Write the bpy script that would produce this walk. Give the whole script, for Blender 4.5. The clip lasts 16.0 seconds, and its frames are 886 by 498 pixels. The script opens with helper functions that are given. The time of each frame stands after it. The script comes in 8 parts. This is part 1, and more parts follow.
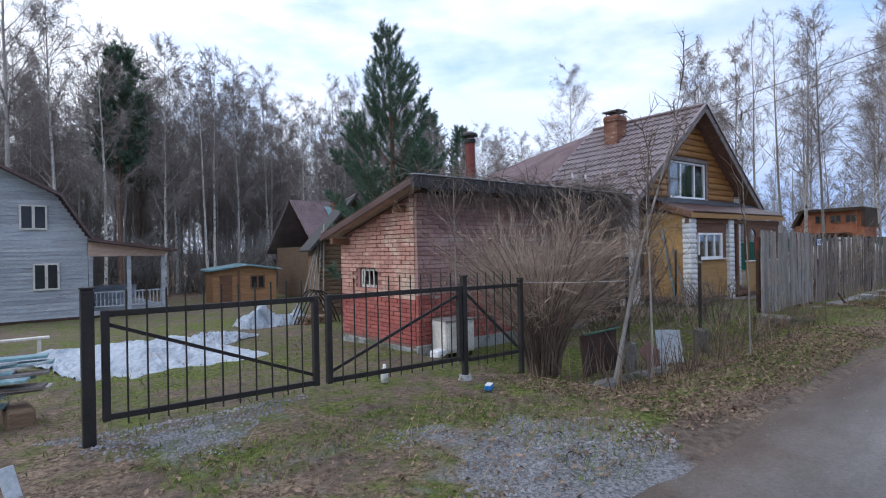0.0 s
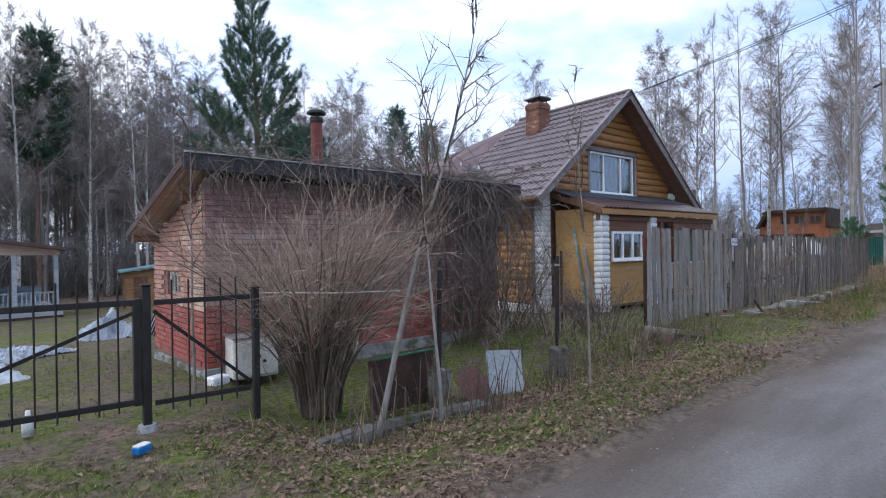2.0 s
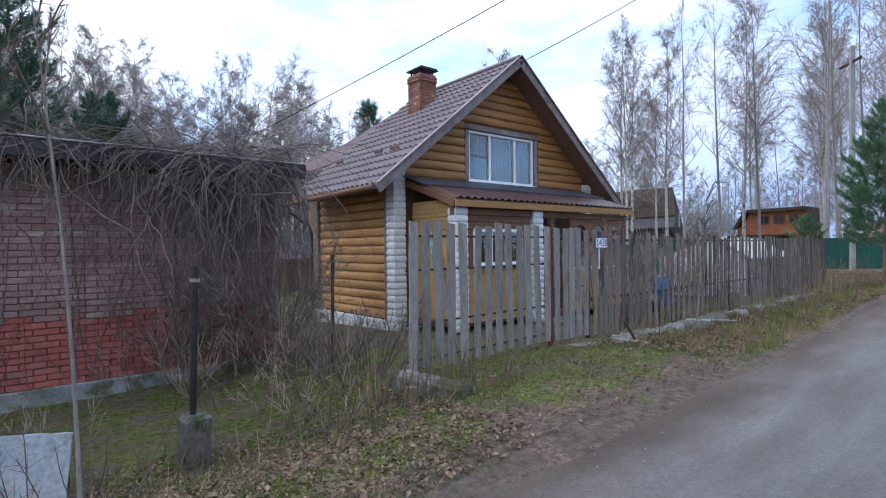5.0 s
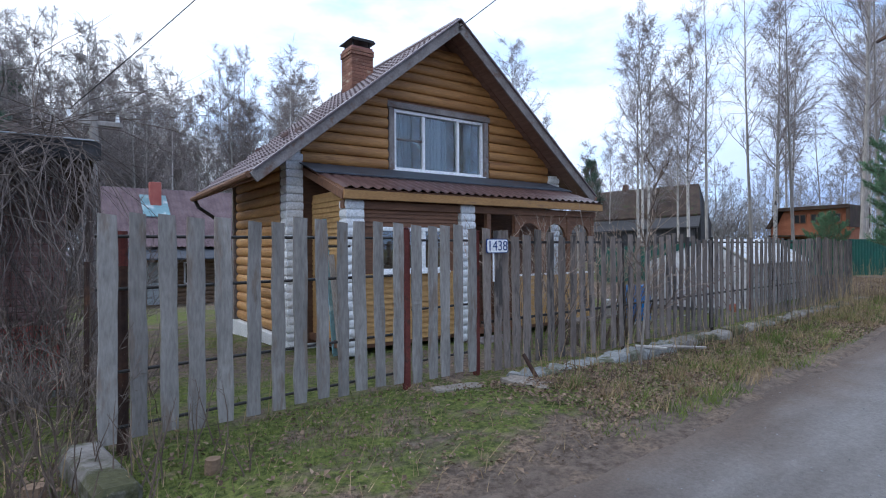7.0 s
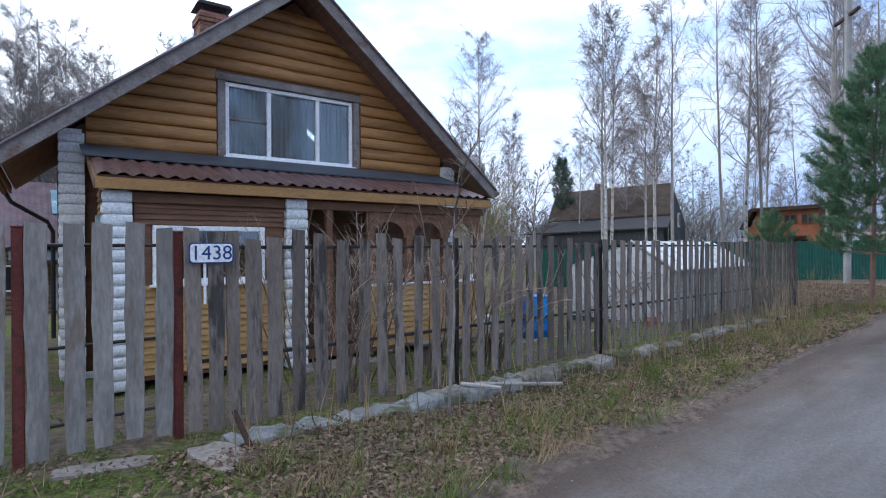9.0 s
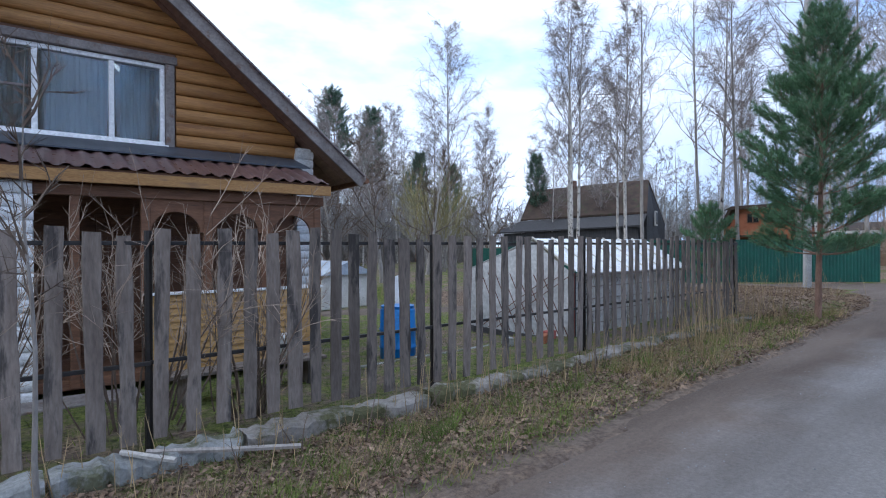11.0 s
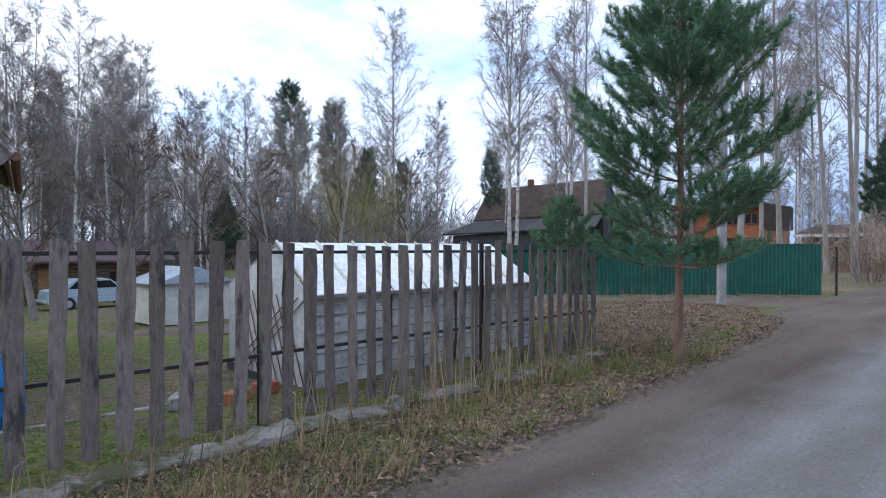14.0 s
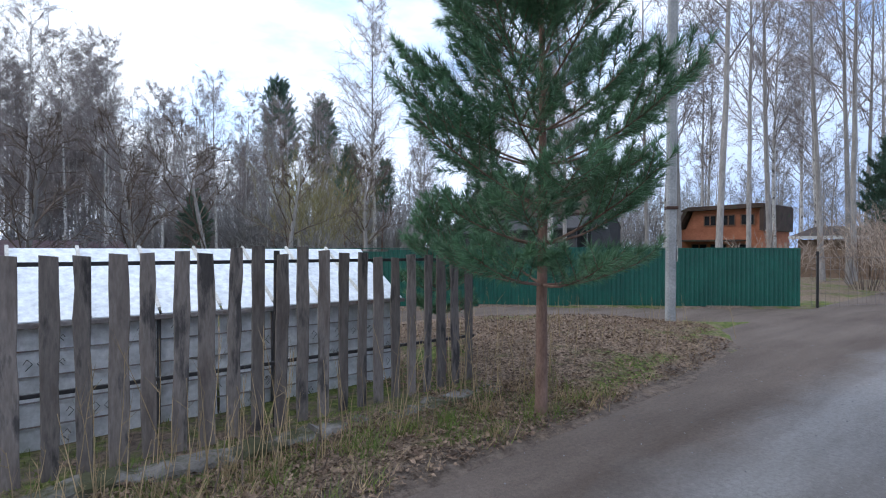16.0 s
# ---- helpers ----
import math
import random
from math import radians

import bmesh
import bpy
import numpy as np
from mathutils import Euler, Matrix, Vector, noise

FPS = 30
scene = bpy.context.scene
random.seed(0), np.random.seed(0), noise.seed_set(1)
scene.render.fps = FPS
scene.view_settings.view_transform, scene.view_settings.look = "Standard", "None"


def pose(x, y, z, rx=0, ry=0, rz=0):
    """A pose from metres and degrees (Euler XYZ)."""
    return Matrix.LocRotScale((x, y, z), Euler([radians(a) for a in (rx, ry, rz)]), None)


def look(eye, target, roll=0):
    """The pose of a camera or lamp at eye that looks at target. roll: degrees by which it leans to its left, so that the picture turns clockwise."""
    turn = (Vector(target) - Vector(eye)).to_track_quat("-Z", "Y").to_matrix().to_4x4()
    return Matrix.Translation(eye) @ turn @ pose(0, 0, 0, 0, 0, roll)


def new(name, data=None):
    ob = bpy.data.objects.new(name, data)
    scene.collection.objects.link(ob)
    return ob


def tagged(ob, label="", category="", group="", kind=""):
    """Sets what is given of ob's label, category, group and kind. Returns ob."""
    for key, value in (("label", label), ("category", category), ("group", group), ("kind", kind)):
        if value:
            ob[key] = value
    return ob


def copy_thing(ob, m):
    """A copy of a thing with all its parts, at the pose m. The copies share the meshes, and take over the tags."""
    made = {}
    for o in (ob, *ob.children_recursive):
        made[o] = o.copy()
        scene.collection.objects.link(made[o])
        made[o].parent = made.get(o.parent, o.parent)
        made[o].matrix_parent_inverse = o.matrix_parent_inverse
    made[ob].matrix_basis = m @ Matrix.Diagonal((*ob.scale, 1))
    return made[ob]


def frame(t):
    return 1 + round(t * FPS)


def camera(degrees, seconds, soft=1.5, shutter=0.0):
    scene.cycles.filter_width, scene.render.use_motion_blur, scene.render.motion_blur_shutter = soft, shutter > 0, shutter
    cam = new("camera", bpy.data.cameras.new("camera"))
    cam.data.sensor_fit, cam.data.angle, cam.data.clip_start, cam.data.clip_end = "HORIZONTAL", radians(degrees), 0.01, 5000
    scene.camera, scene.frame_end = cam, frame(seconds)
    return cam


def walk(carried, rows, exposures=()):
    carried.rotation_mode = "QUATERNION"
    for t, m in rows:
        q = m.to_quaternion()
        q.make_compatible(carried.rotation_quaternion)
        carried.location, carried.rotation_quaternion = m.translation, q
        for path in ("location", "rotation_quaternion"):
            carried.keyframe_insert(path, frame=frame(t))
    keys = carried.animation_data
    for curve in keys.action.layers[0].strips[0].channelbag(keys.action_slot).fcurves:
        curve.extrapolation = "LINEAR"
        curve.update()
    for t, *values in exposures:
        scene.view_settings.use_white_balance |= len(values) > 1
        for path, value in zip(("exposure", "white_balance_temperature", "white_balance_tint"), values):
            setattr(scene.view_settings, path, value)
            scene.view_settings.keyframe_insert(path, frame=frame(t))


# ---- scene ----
cam = camera(78.7, 16.0, 1.05)
METRES, EYE, TILT, LEAN, TURN = 25.0, 1.53, 0.0, 0.0, -40.0
ROWS = [
    (0.0, 0.0, 0.0, 0.0, -0.0, -0.02, 1.1),
    (0.5, 0.0266, 0.0193, -0.0004, -0.1, -0.02, 1.01),
    (1.0, 0.0523, 0.0359, -0.0012, -1.14, 0.02, 1.01),
    (1.5, 0.0792, 0.0553, -0.0016, -1.16, -0.03, 0.95),
    (2.0, 0.1047, 0.0722, -0.0026, -1.62, -0.01, 0.93),
    (2.5, 0.1313, 0.0918, -0.0029, -1.52, -0.04, 0.93),
    (3.0, 0.1569, 0.1094, -0.0038, -1.69, -0.02, 0.89),
    (3.5, 0.1837, 0.1281, -0.0034, -1.78, -0.11, 0.77),
    (4.0, 0.2086, 0.1467, -0.0037, -1.92, -0.07, 0.72),
    (6.5, 0.3259, 0.2519, -0.0011, -0.64, -0.19, 0.48),
    (7.0, 0.3495, 0.2734, -0.0012, 1.71, -0.14, 0.44),
    (7.5, 0.3741, 0.2925, -0.0003, 1.78, -0.14, 0.47),
    (8.0, 0.3987, 0.3132, 0.0001, 1.97, -0.14, 0.37),
    (8.5, 0.4214, 0.3312, 0.0007, 0.45, -0.13, 0.32),
    (9.0, 0.4456, 0.3518, 0.0009, 0.75, -0.18, 0.28),
    (9.5, 0.4693, 0.3701, 0.0002, 0.18, -0.15, 0.31),
    (10.0, 0.4938, 0.392, -0.0003, 0.36, -0.26, 0.26),
    (12.5, 0.6161, 0.4955, 0.0006, -0.16, -0.23, 0.04),
    (13.0, 0.6428, 0.5157, 0.0014, -0.51, -0.25, 0.11),
    (13.5, 0.6658, 0.5362, 0.0023, -0.47, -0.21, -0.04),
    (14.0, 0.6895, 0.5551, 0.003, -0.74, -0.14, -0.07),
    (14.5, 0.7134, 0.5742, 0.0031, -0.56, -0.11, -0.13),
    (15.0, 0.7352, 0.5909, 0.0041, -0.26, -0.1, -0.18),
    (15.5, 0.7556, 0.6084, 0.0044, 0.43, -0.08, -0.25),
    (16.0, 0.7759, 0.6278, 0.0065, 0.18, -0.12, -0.27),
]
walk(cam, [(t, pose(0, 0, EYE, TILT, LEAN, TURN) @ pose(METRES * x, METRES * y, METRES * z, 90 + pitch, roll, yaw)) for t, x, y, z, yaw, pitch, roll in ROWS], [(0.0, 0.18, 5900, 11), (4.0, 0.40, 5750, 10), (10.0, 0.36, 5600, 9), (16.0, 0.38, 5750, 9)])

# ---------------------------------------------------------------- world and sun
SUN_AZ, SUN_EL = 135.0, 30.0          # degrees from +x towards +y, and above the horizon


def make_world():
    w = bpy.data.worlds.new("sky")
    scene.world = w
    w.use_nodes = True
    nt = w.node_tree
    n, l = nt.nodes, nt.links
    n.clear()
    out = n.new("ShaderNodeOutputWorld")
    bg = n.new("ShaderNodeBackground")
    bg.inputs["Strength"].default_value = 0.12
    sky = n.new("ShaderNodeTexSky")
    sky.sky_type = 'NISHITA'
    sky.sun_disc = False
    sky.sun_elevation = radians(SUN_EL)
    sky.sun_rotation = radians(90 - SUN_AZ)
    sky.air_density, sky.dust_density, sky.ozone_density = 1.0, 1.0, 2.0
    tc = n.new("ShaderNodeTexCoord")
    mp = n.new("ShaderNodeMapping")
    mp.inputs["Scale"].default_value = (1.0, 1.0, 2.6)
    mp.inputs["Location"].default_value = (0.35, 0.1, 0.0)
    nz = n.new("ShaderNodeTexNoise")
    nz.inputs["Scale"].default_value = 2.1
    nz.inputs["Detail"].default_value = 7.0
    nz.inputs["Roughness"].default_value = 0.55
    rp = n.new("ShaderNodeValToRGB")
    rp.color_ramp.elements[0].position, rp.color_ramp.elements[1].position = 0.24, 0.46
    gain = n.new("ShaderNodeMix")
    gain.data_type, gain.blend_type = 'RGBA', 'MULTIPLY'
    gain.inputs[0].default_value = 1.0
    gain.inputs[7].default_value = (1.68, 1.88, 2.15, 1)
    mx = n.new("ShaderNodeMix")
    mx.data_type = 'RGBA'
    mx.inputs[7].default_value = (8.1, 8.6, 9.35, 1)
    l.new(tc.outputs["Generated"], mp.inputs["Vector"])
    l.new(mp.outputs["Vector"], nz.inputs["Vector"])
    l.new(nz.outputs["Fac"], rp.inputs["Fac"])
    l.new(rp.outputs["Color"], mx.inputs[0])
    l.new(sky.outputs["Color"], gain.inputs[6])
    l.new(gain.outputs[2], mx.inputs[6])
    # clouds vary from bright to blue-grey
    n2_ = n.new("ShaderNodeTexNoise")
    n2_.inputs["Scale"].default_value, n2_.inputs["Detail"].default_value = 1.5, 5.0
    l.new(mp.outputs["Vector"], n2_.inputs["Vector"])
    r2 = n.new("ShaderNodeValToRGB")
    r2.color_ramp.elements[0].position, r2.color_ramp.elements[1].position = 0.36, 0.56
    r2.color_ramp.elements[0].color, r2.color_ramp.elements[1].color = (0.72, 0.80, 0.94, 1), (1, 1, 1, 1)
    l.new(n2_.outputs["Fac"], r2.inputs["Fac"])
    cl = n.new("ShaderNodeMix")
    cl.data_type, cl.blend_type = 'RGBA', 'MULTIPLY'
    cl.inputs[0].default_value = 1.0
    cl.inputs[7].default_value = (8.5, 8.7, 9.25, 1)
    # cloud is whitest round the veiled sun and turns blue-grey away from it
    dot = n.new("ShaderNodeVectorMath")
    dot.operation = 'DOT_PRODUCT'
    dot.inputs[1].default_value = (math.cos(radians(SUN_AZ)), math.sin(radians(SUN_AZ)), 0.85)
    l.new(tc.outputs["Generated"], dot.inputs[0])
    veil = n.new("ShaderNodeMapRange")
    veil.interpolation_type = 'SMOOTHSTEP'
    veil.inputs["From Min"].default_value, veil.inputs["From Max"].default_value = -0.60, 0.30
    l.new(dot.outputs["Value"], veil.inputs["Value"])
    tint = n.new("ShaderNodeMix")
    tint.data_type = 'RGBA'
    tint.inputs[6].default_value, tint.inputs[7].default_value = (0.46, 0.56, 0.75, 1), (1.16, 1.14, 1.10, 1)
    l.new(veil.outputs["Result"], tint.inputs[0])
    both = n.new("ShaderNodeMix")
    both.data_type, both.blend_type = 'RGBA', 'MULTIPLY'
    both.inputs[0].default_value = 1.0
    l.new(r2.outputs["Color"], both.inputs[6]), l.new(tint.outputs[2], both.inputs[7])
    l.new(both.outputs[2], cl.inputs[6])
    l.new(cl.outputs[2], mx.inputs[7])
    l.new(mx.outputs[2], bg.inputs["Color"])
    l.new(bg.outputs["Background"], out.inputs["Surface"])


make_world()
sun = bpy.data.lights.new("sun", 'SUN')
sun.energy, sun.angle, sun.color = 0.75, radians(14), (1.0, 0.93, 0.84)
new("sun", sun).matrix_world = look((0, 0, 60), Vector((0, 0, 60)) - Vector((math.cos(radians(SUN_AZ)) * math.cos(radians(SUN_EL)), math.sin(radians(SUN_AZ)) * math.cos(radians(SUN_EL)), math.sin(radians(SUN_EL)))))


# ---------------------------------------------------------------- materials
def surf(name, c1, c2, scale=3.0, fine=40.0, rough=0.8, bump=0.25, stretch=(1, 1, 1), metal=0.0, rnd=0.0, island=0.0, spot=None, spot_scale=2.0, spot_at=0.62, spec=0.4, depth=0.01):
    """Two mottled colours, fine grain with relief, per-piece variation and optional stains."""
    m = bpy.data.materials.new(name)
    m.use_nodes = True
    n, l = m.node_tree.nodes, m.node_tree.links
    p = n["Principled BSDF"]
    p.inputs["Roughness"].default_value = rough
    p.inputs["Metallic"].default_value = metal
    p.inputs["Specular IOR Level"].default_value = spec
    tc, info = n.new("ShaderNodeTexCoord"), n.new("ShaderNodeObjectInfo")
    add, mp = n.new("ShaderNodeVectorMath"), n.new("ShaderNodeMapping")
    mul = n.new("ShaderNodeMath")
    mul.operation, mul.inputs[1].default_value = 'MULTIPLY', 41.0
    l.new(info.outputs["Random"], mul.inputs[0])
    l.new(tc.outputs["Object"], add.inputs[0])
    l.new(mul.outputs[0], add.inputs[1])
    l.new(add.outputs[0], mp.inputs["Vector"])
    mp.inputs["Scale"].default_value = stretch

    def noise_node(s, d, r=0.6):
        k = n.new("ShaderNodeTexNoise")
        k.inputs["Scale"].default_value, k.inputs["Detail"].default_value, k.inputs["Roughness"].default_value = s, d, r
        l.new(mp.outputs["Vector"], k.inputs["Vector"])
        return k

    big, small = noise_node(scale, 5), noise_node(fine, 4)
    r = n.new("ShaderNodeValToRGB")
    r.color_ramp.elements[0].position, r.color_ramp.elements[1].position = 0.32, 0.68
    r.color_ramp.elements[0].color, r.color_ramp.elements[1].color = (*c1, 1), (*c2, 1)
    l.new(big.outputs["Fac"], r.inputs["Fac"])
    val = n.new("ShaderNodeMapRange")
    val.inputs["From Min"].default_value, val.inputs["From Max"].default_value = 0.25, 0.75
    val.inputs["To Min"].default_value, val.inputs["To Max"].default_value = 0.72, 1.25
    l.new(small.outputs["Fac"], val.inputs["Value"])
    col, bright = r.outputs["Color"], val.outputs["Result"]
    for amount, kind in ((rnd, 0), (island, 1)):
        if amount:
            src = info.outputs["Random"] if kind == 0 else n.new("ShaderNodeNewGeometry").outputs["Random Per Island"]
            k = n.new("ShaderNodeMapRange")
            k.inputs["To Min"].default_value, k.inputs["To Max"].default_value = 1 - amount, 1 + amount
            l.new(src, k.inputs["Value"])
            q = n.new("ShaderNodeMath")
            q.operation = 'MULTIPLY'
            l.new(bright, q.inputs[0]), l.new(k.outputs["Result"], q.inputs[1])
            bright = q.outputs[0]
    if spot:
        sn = noise_node(spot_scale, 6, 0.65)
        sr = n.new("ShaderNodeValToRGB")
        sr.color_ramp.elements[0].position, sr.color_ramp.elements[1].position = spot_at - 0.05, spot_at + 0.05
        l.new(sn.outputs["Fac"], sr.inputs["Fac"])
        sm = n.new("ShaderNodeMix")
        sm.data_type = 'RGBA'
        sm.inputs[7].default_value = (*spot, 1)
        l.new(sr.outputs["Color"], sm.inputs[0]), l.new(col, sm.inputs[6])
        col = sm.outputs[2]
    out = n.new("ShaderNodeMix")
    out.data_type, out.blend_type = 'RGBA', 'MULTIPLY'
    out.inputs[0].default_value = 1.0
    l.new(col, out.inputs[6]), l.new(bright, out.inputs[7])
    l.new(out.outputs[2], p.inputs["Base Color"])
    if bump:
        b = n.new("ShaderNodeBump")
        b.inputs["Strength"].default_value, b.inputs["Distance"].default_value = bump, depth
        l.new(small.outputs["Fac"], b.inputs["Height"])
        l.new(b.outputs["Normal"], p.inputs["Normal"])
    return m


WOOD = dict(stretch=(5, 5, 1.0), scale=1.3, fine=10, bump=0.5)
M = {
    'car_blue': surf("faded_pale_blue_car_paint", (0.36, 0.46, 0.56), (0.46, 0.56, 0.65), scale=1.5, fine=20, rough=0.3, bump=0.0, spec=0.6),
    'rubber': surf("black_rubber", (0.015, 0.015, 0.016), (0.03, 0.03, 0.032), rough=0.85, bump=0.3),
    'picket_new': surf("weathered_pale_plank", (0.188, 0.176, 0.163), (0.292, 0.275, 0.255), rnd=0.16, rough=0.9, spot=(0.20, 0.165, 0.138), spot_scale=1.6, spot_at=0.58, **WOOD),
    'picket_old': surf("weathered_dark_plank", (0.122, 0.098, 0.084), (0.240, 0.205, 0.178), rnd=0.34, rough=0.92, spot=(0.062, 0.054, 0.050), spot_scale=1.3, spot_at=0.58, **WOOD),
    # one varnish twice: gable shade and side-wall light are put into the colours
    'log': surf("shaded_varnished_log", (0.27, 0.125, 0.040), (0.43, 0.225, 0.075), scale=1.2, fine=11, stretch=(0.6, 5, 5), rough=0.5, rnd=0.14, island=0.10, bump=0.15, spot=(0.19, 0.085, 0.028), spot_scale=1.3, spot_at=0.62),
    'log_side_lit': surf("lit_varnished_log_side", (0.36, 0.185, 0.068), (0.52, 0.30, 0.115), scale=1.2, fine=11, stretch=(5, 0.6, 5), rough=0.5, rnd=0.14, island=0.10, bump=0.15, spot=(0.27, 0.125, 0.045), spot_scale=1.3, spot_at=0.64),
    'clap': surf("yellow_clapboard", (0.36, 0.21, 0.075), (0.48, 0.30, 0.115), scale=1.5, fine=14, stretch=(0.8, 6, 6), rough=0.6, island=0.10, bump=0.2),
    'brown_wood': surf("brown_board", (0.12, 0.06, 0.035), (0.20, 0.10, 0.055), scale=2, fine=14, stretch=(0.8, 6, 6), rough=0.7, rnd=0.1, bump=0.2),
    'soffit': surf("brown_soffit", (0.15, 0.085, 0.06), (0.22, 0.13, 0.095), scale=2, fine=12, stretch=(6, 0.7, 6), rough=0.7, island=0.12, bump=0.2),
    'quoin': surf("white_painted_quoin", (0.62, 0.64, 0.66), (0.78, 0.79, 0.80), scale=3, fine=30, rough=0.6, bump=0.1, spot=(0.42, 0.42, 0.40), spot_scale=3, spot_at=0.66),
    'white_plastic': surf("white_plastic", (0.78, 0.79, 0.81), (0.85, 0.86, 0.87), scale=2, fine=30, rough=0.35, bump=0.0),
    'roof': surf("plum_metal_tile", (0.135, 0.102, 0.108), (0.225, 0.180, 0.188), scale=1.6, fine=22, rough=0.33, metal=0.0, bump=0.1, spot=(0.22, 0.185, 0.18), spot_scale=2.4, spot_at=0.66, spec=0.6),
    'roof_matte': surf("dull_plum_metal", (0.12, 0.082, 0.09), (0.19, 0.138, 0.146), scale=1.6, fine=22, rough=0.75, bump=0.2, spec=0.2),
    'roof_red': surf("brown_red_metal_tile", (0.075, 0.040, 0.037), (0.125, 0.070, 0.064), scale=2, fine=22, rough=0.36, bump=0.1, spec=0.6),
    'barge': surf("weathered_grey_brown_board", (0.155, 0.135, 0.128), (0.27, 0.245, 0.235), scale=2, fine=14, rough=0.8, stretch=(2, 2, 2), bump=0.4, spot=(0.16, 0.105, 0.08), spot_scale=2.2, spot_at=0.60),
    'slate': surf("dark_blue_sheet", (0.035, 0.042, 0.055), (0.065, 0.075, 0.095), scale=2, fine=25, rough=0.5, bump=0.1),
    'fascia': surf("ochre_fascia", (0.30, 0.160, 0.058), (0.41, 0.235, 0.088), scale=2, fine=16, stretch=(1, 5, 5), rough=0.65, bump=0.2, spot=(0.22, 0.13, 0.07), spot_scale=2, spot_at=0.62),
    'brick': surf("red_painted_brick", (0.33, 0.088, 0.076), (0.46, 0.155, 0.125), scale=2.0, fine=30, rough=0.9, rnd=0.16, island=0.16, bump=0.6, spot=(0.32, 0.16, 0.14), spot_scale=2.0, spot_at=0.60),
    # pinkish side-wall brick, with the brighter light on that side painted in
    'brick_side_lit': surf("lit_pink_brick", (0.44, 0.215, 0.165), (0.60, 0.35, 0.28), scale=1.6, fine=30, rough=0.9, rnd=0.16, island=0.15, bump=0.6, spot=(0.62, 0.46, 0.36), spot_scale=1.7, spot_at=0.58),
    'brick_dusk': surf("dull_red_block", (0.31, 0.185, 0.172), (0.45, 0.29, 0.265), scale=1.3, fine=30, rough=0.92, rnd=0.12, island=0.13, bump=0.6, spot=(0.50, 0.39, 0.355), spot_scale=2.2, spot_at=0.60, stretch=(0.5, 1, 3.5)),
    'mortar': surf("dirty_mortar", (0.22, 0.105, 0.09), (0.31, 0.165, 0.14), scale=4, fine=40, rough=0.95, bump=0.4),
    'concrete': surf("grey_concrete", (0.185, 0.19, 0.185), (0.36, 0.37, 0.37), scale=2.4, fine=34, rough=0.95, bump=0.8, spot=(0.115, 0.118, 0.075), spot_scale=2.9, spot_at=0.55),
    'old_concrete': surf("dark_mossy_concrete", (0.105, 0.098, 0.09), (0.215, 0.205, 0.19), scale=3, fine=26, rough=0.95, rnd=0.2, bump=0.9, spot=(0.055, 0.066, 0.03), spot_scale=3.2, spot_at=0.55, depth=0.02),
    'green_edge': surf("faded_green_paint", (0.03, 0.12, 0.075), (0.06, 0.19, 0.12), scale=5, fine=40, rough=0.7, bump=0.3, spot=(0.07, 0.04, 0.03), spot_scale=6, spot_at=0.6),
    'kerb_stone': surf("weathered_kerb", (0.165, 0.148, 0.13), (0.315, 0.295, 0.272), scale=2.6, fine=24, rough=0.95, rnd=0.2, bump=0.9, spot=(0.085, 0.085, 0.042), spot_scale=2.4, spot_at=0.52, depth=0.02),
    'stone': surf("rough_stone", (0.22, 0.19, 0.165), (0.36, 0.32, 0.28), scale=3, fine=24, rough=0.95, rnd=0.2, island=0.2, bump=0.8, spot=(0.10, 0.12, 0.05), spot_scale=3, spot_at=0.62),
    'black_steel': surf("black_painted_steel", (0.012, 0.011, 0.011), (0.03, 0.026, 0.024), scale=6, fine=60, rough=0.5, bump=0.15, spot=(0.07, 0.035, 0.02), spot_scale=7, spot_at=0.68),
    'red_steel': surf("rust_red_steel", (0.10, 0.022, 0.018), (0.17, 0.045, 0.035), scale=4, fine=40, rough=0.75, bump=0.3, spot=(0.05, 0.025, 0.018), spot_scale=4, spot_at=0.6),
    'rust': surf("rusty_sheet", (0.035, 0.022, 0.018), (0.085, 0.045, 0.03), scale=3, fine=30, rough=0.85, bump=0.4, spot=(0.13, 0.055, 0.025), spot_scale=3, spot_at=0.63),
    'rose_sheet': surf("dull_rose_sheet", (0.13, 0.065, 0.055), (0.19, 0.10, 0.085), scale=3, fine=30, rough=0.8, bump=0.3),
    'grey_sheet': surf("pale_blue_grey_sheet", (0.33, 0.37, 0.40), (0.46, 0.49, 0.52), scale=2.5, fine=30, rough=0.75, bump=0.3, spot=(0.17, 0.15, 0.14), spot_scale=3, spot_at=0.64),
    'white_board': surf("dirty_white_board", (0.50, 0.48, 0.43), (0.66, 0.64, 0.60), scale=3, fine=30, rough=0.8, bump=0.2, spot=(0.22, 0.2, 0.18), spot_scale=4, spot_at=0.66),
    'tarp': surf("pale_grey_tarpaulin", (0.27, 0.32, 0.39), (0.47, 0.52, 0.58), scale=2, fine=20, rough=0.45, bump=0.4, spot=(0.35, 0.36, 0.40), spot_scale=3, spot_at=0.6, depth=0.03),
    'white_siding': surf("grey_white_plank", (0.27, 0.30, 0.34), (0.42, 0.445, 0.475), scale=1.2, fine=12, stretch=(0.7, 5, 5), rough=0.75, island=0.09, rnd=0.14, bump=0.2, spot=(0.24, 0.235, 0.235), spot_scale=1.6, spot_at=0.63),
    'pink_wood': surf("pinkish_bare_board", (0.42, 0.30, 0.24), (0.52, 0.39, 0.32), scale=2, fine=14, stretch=(0.8, 5, 5), rough=0.8, island=0.1, bump=0.2),
    'hut_wood': surf("orange_brown_plank", (0.25, 0.13, 0.06), (0.38, 0.21, 0.10), scale=1.5, fine=12, stretch=(0.8, 5, 5), rough=0.75, island=0.15, rnd=0.1, bump=0.2),
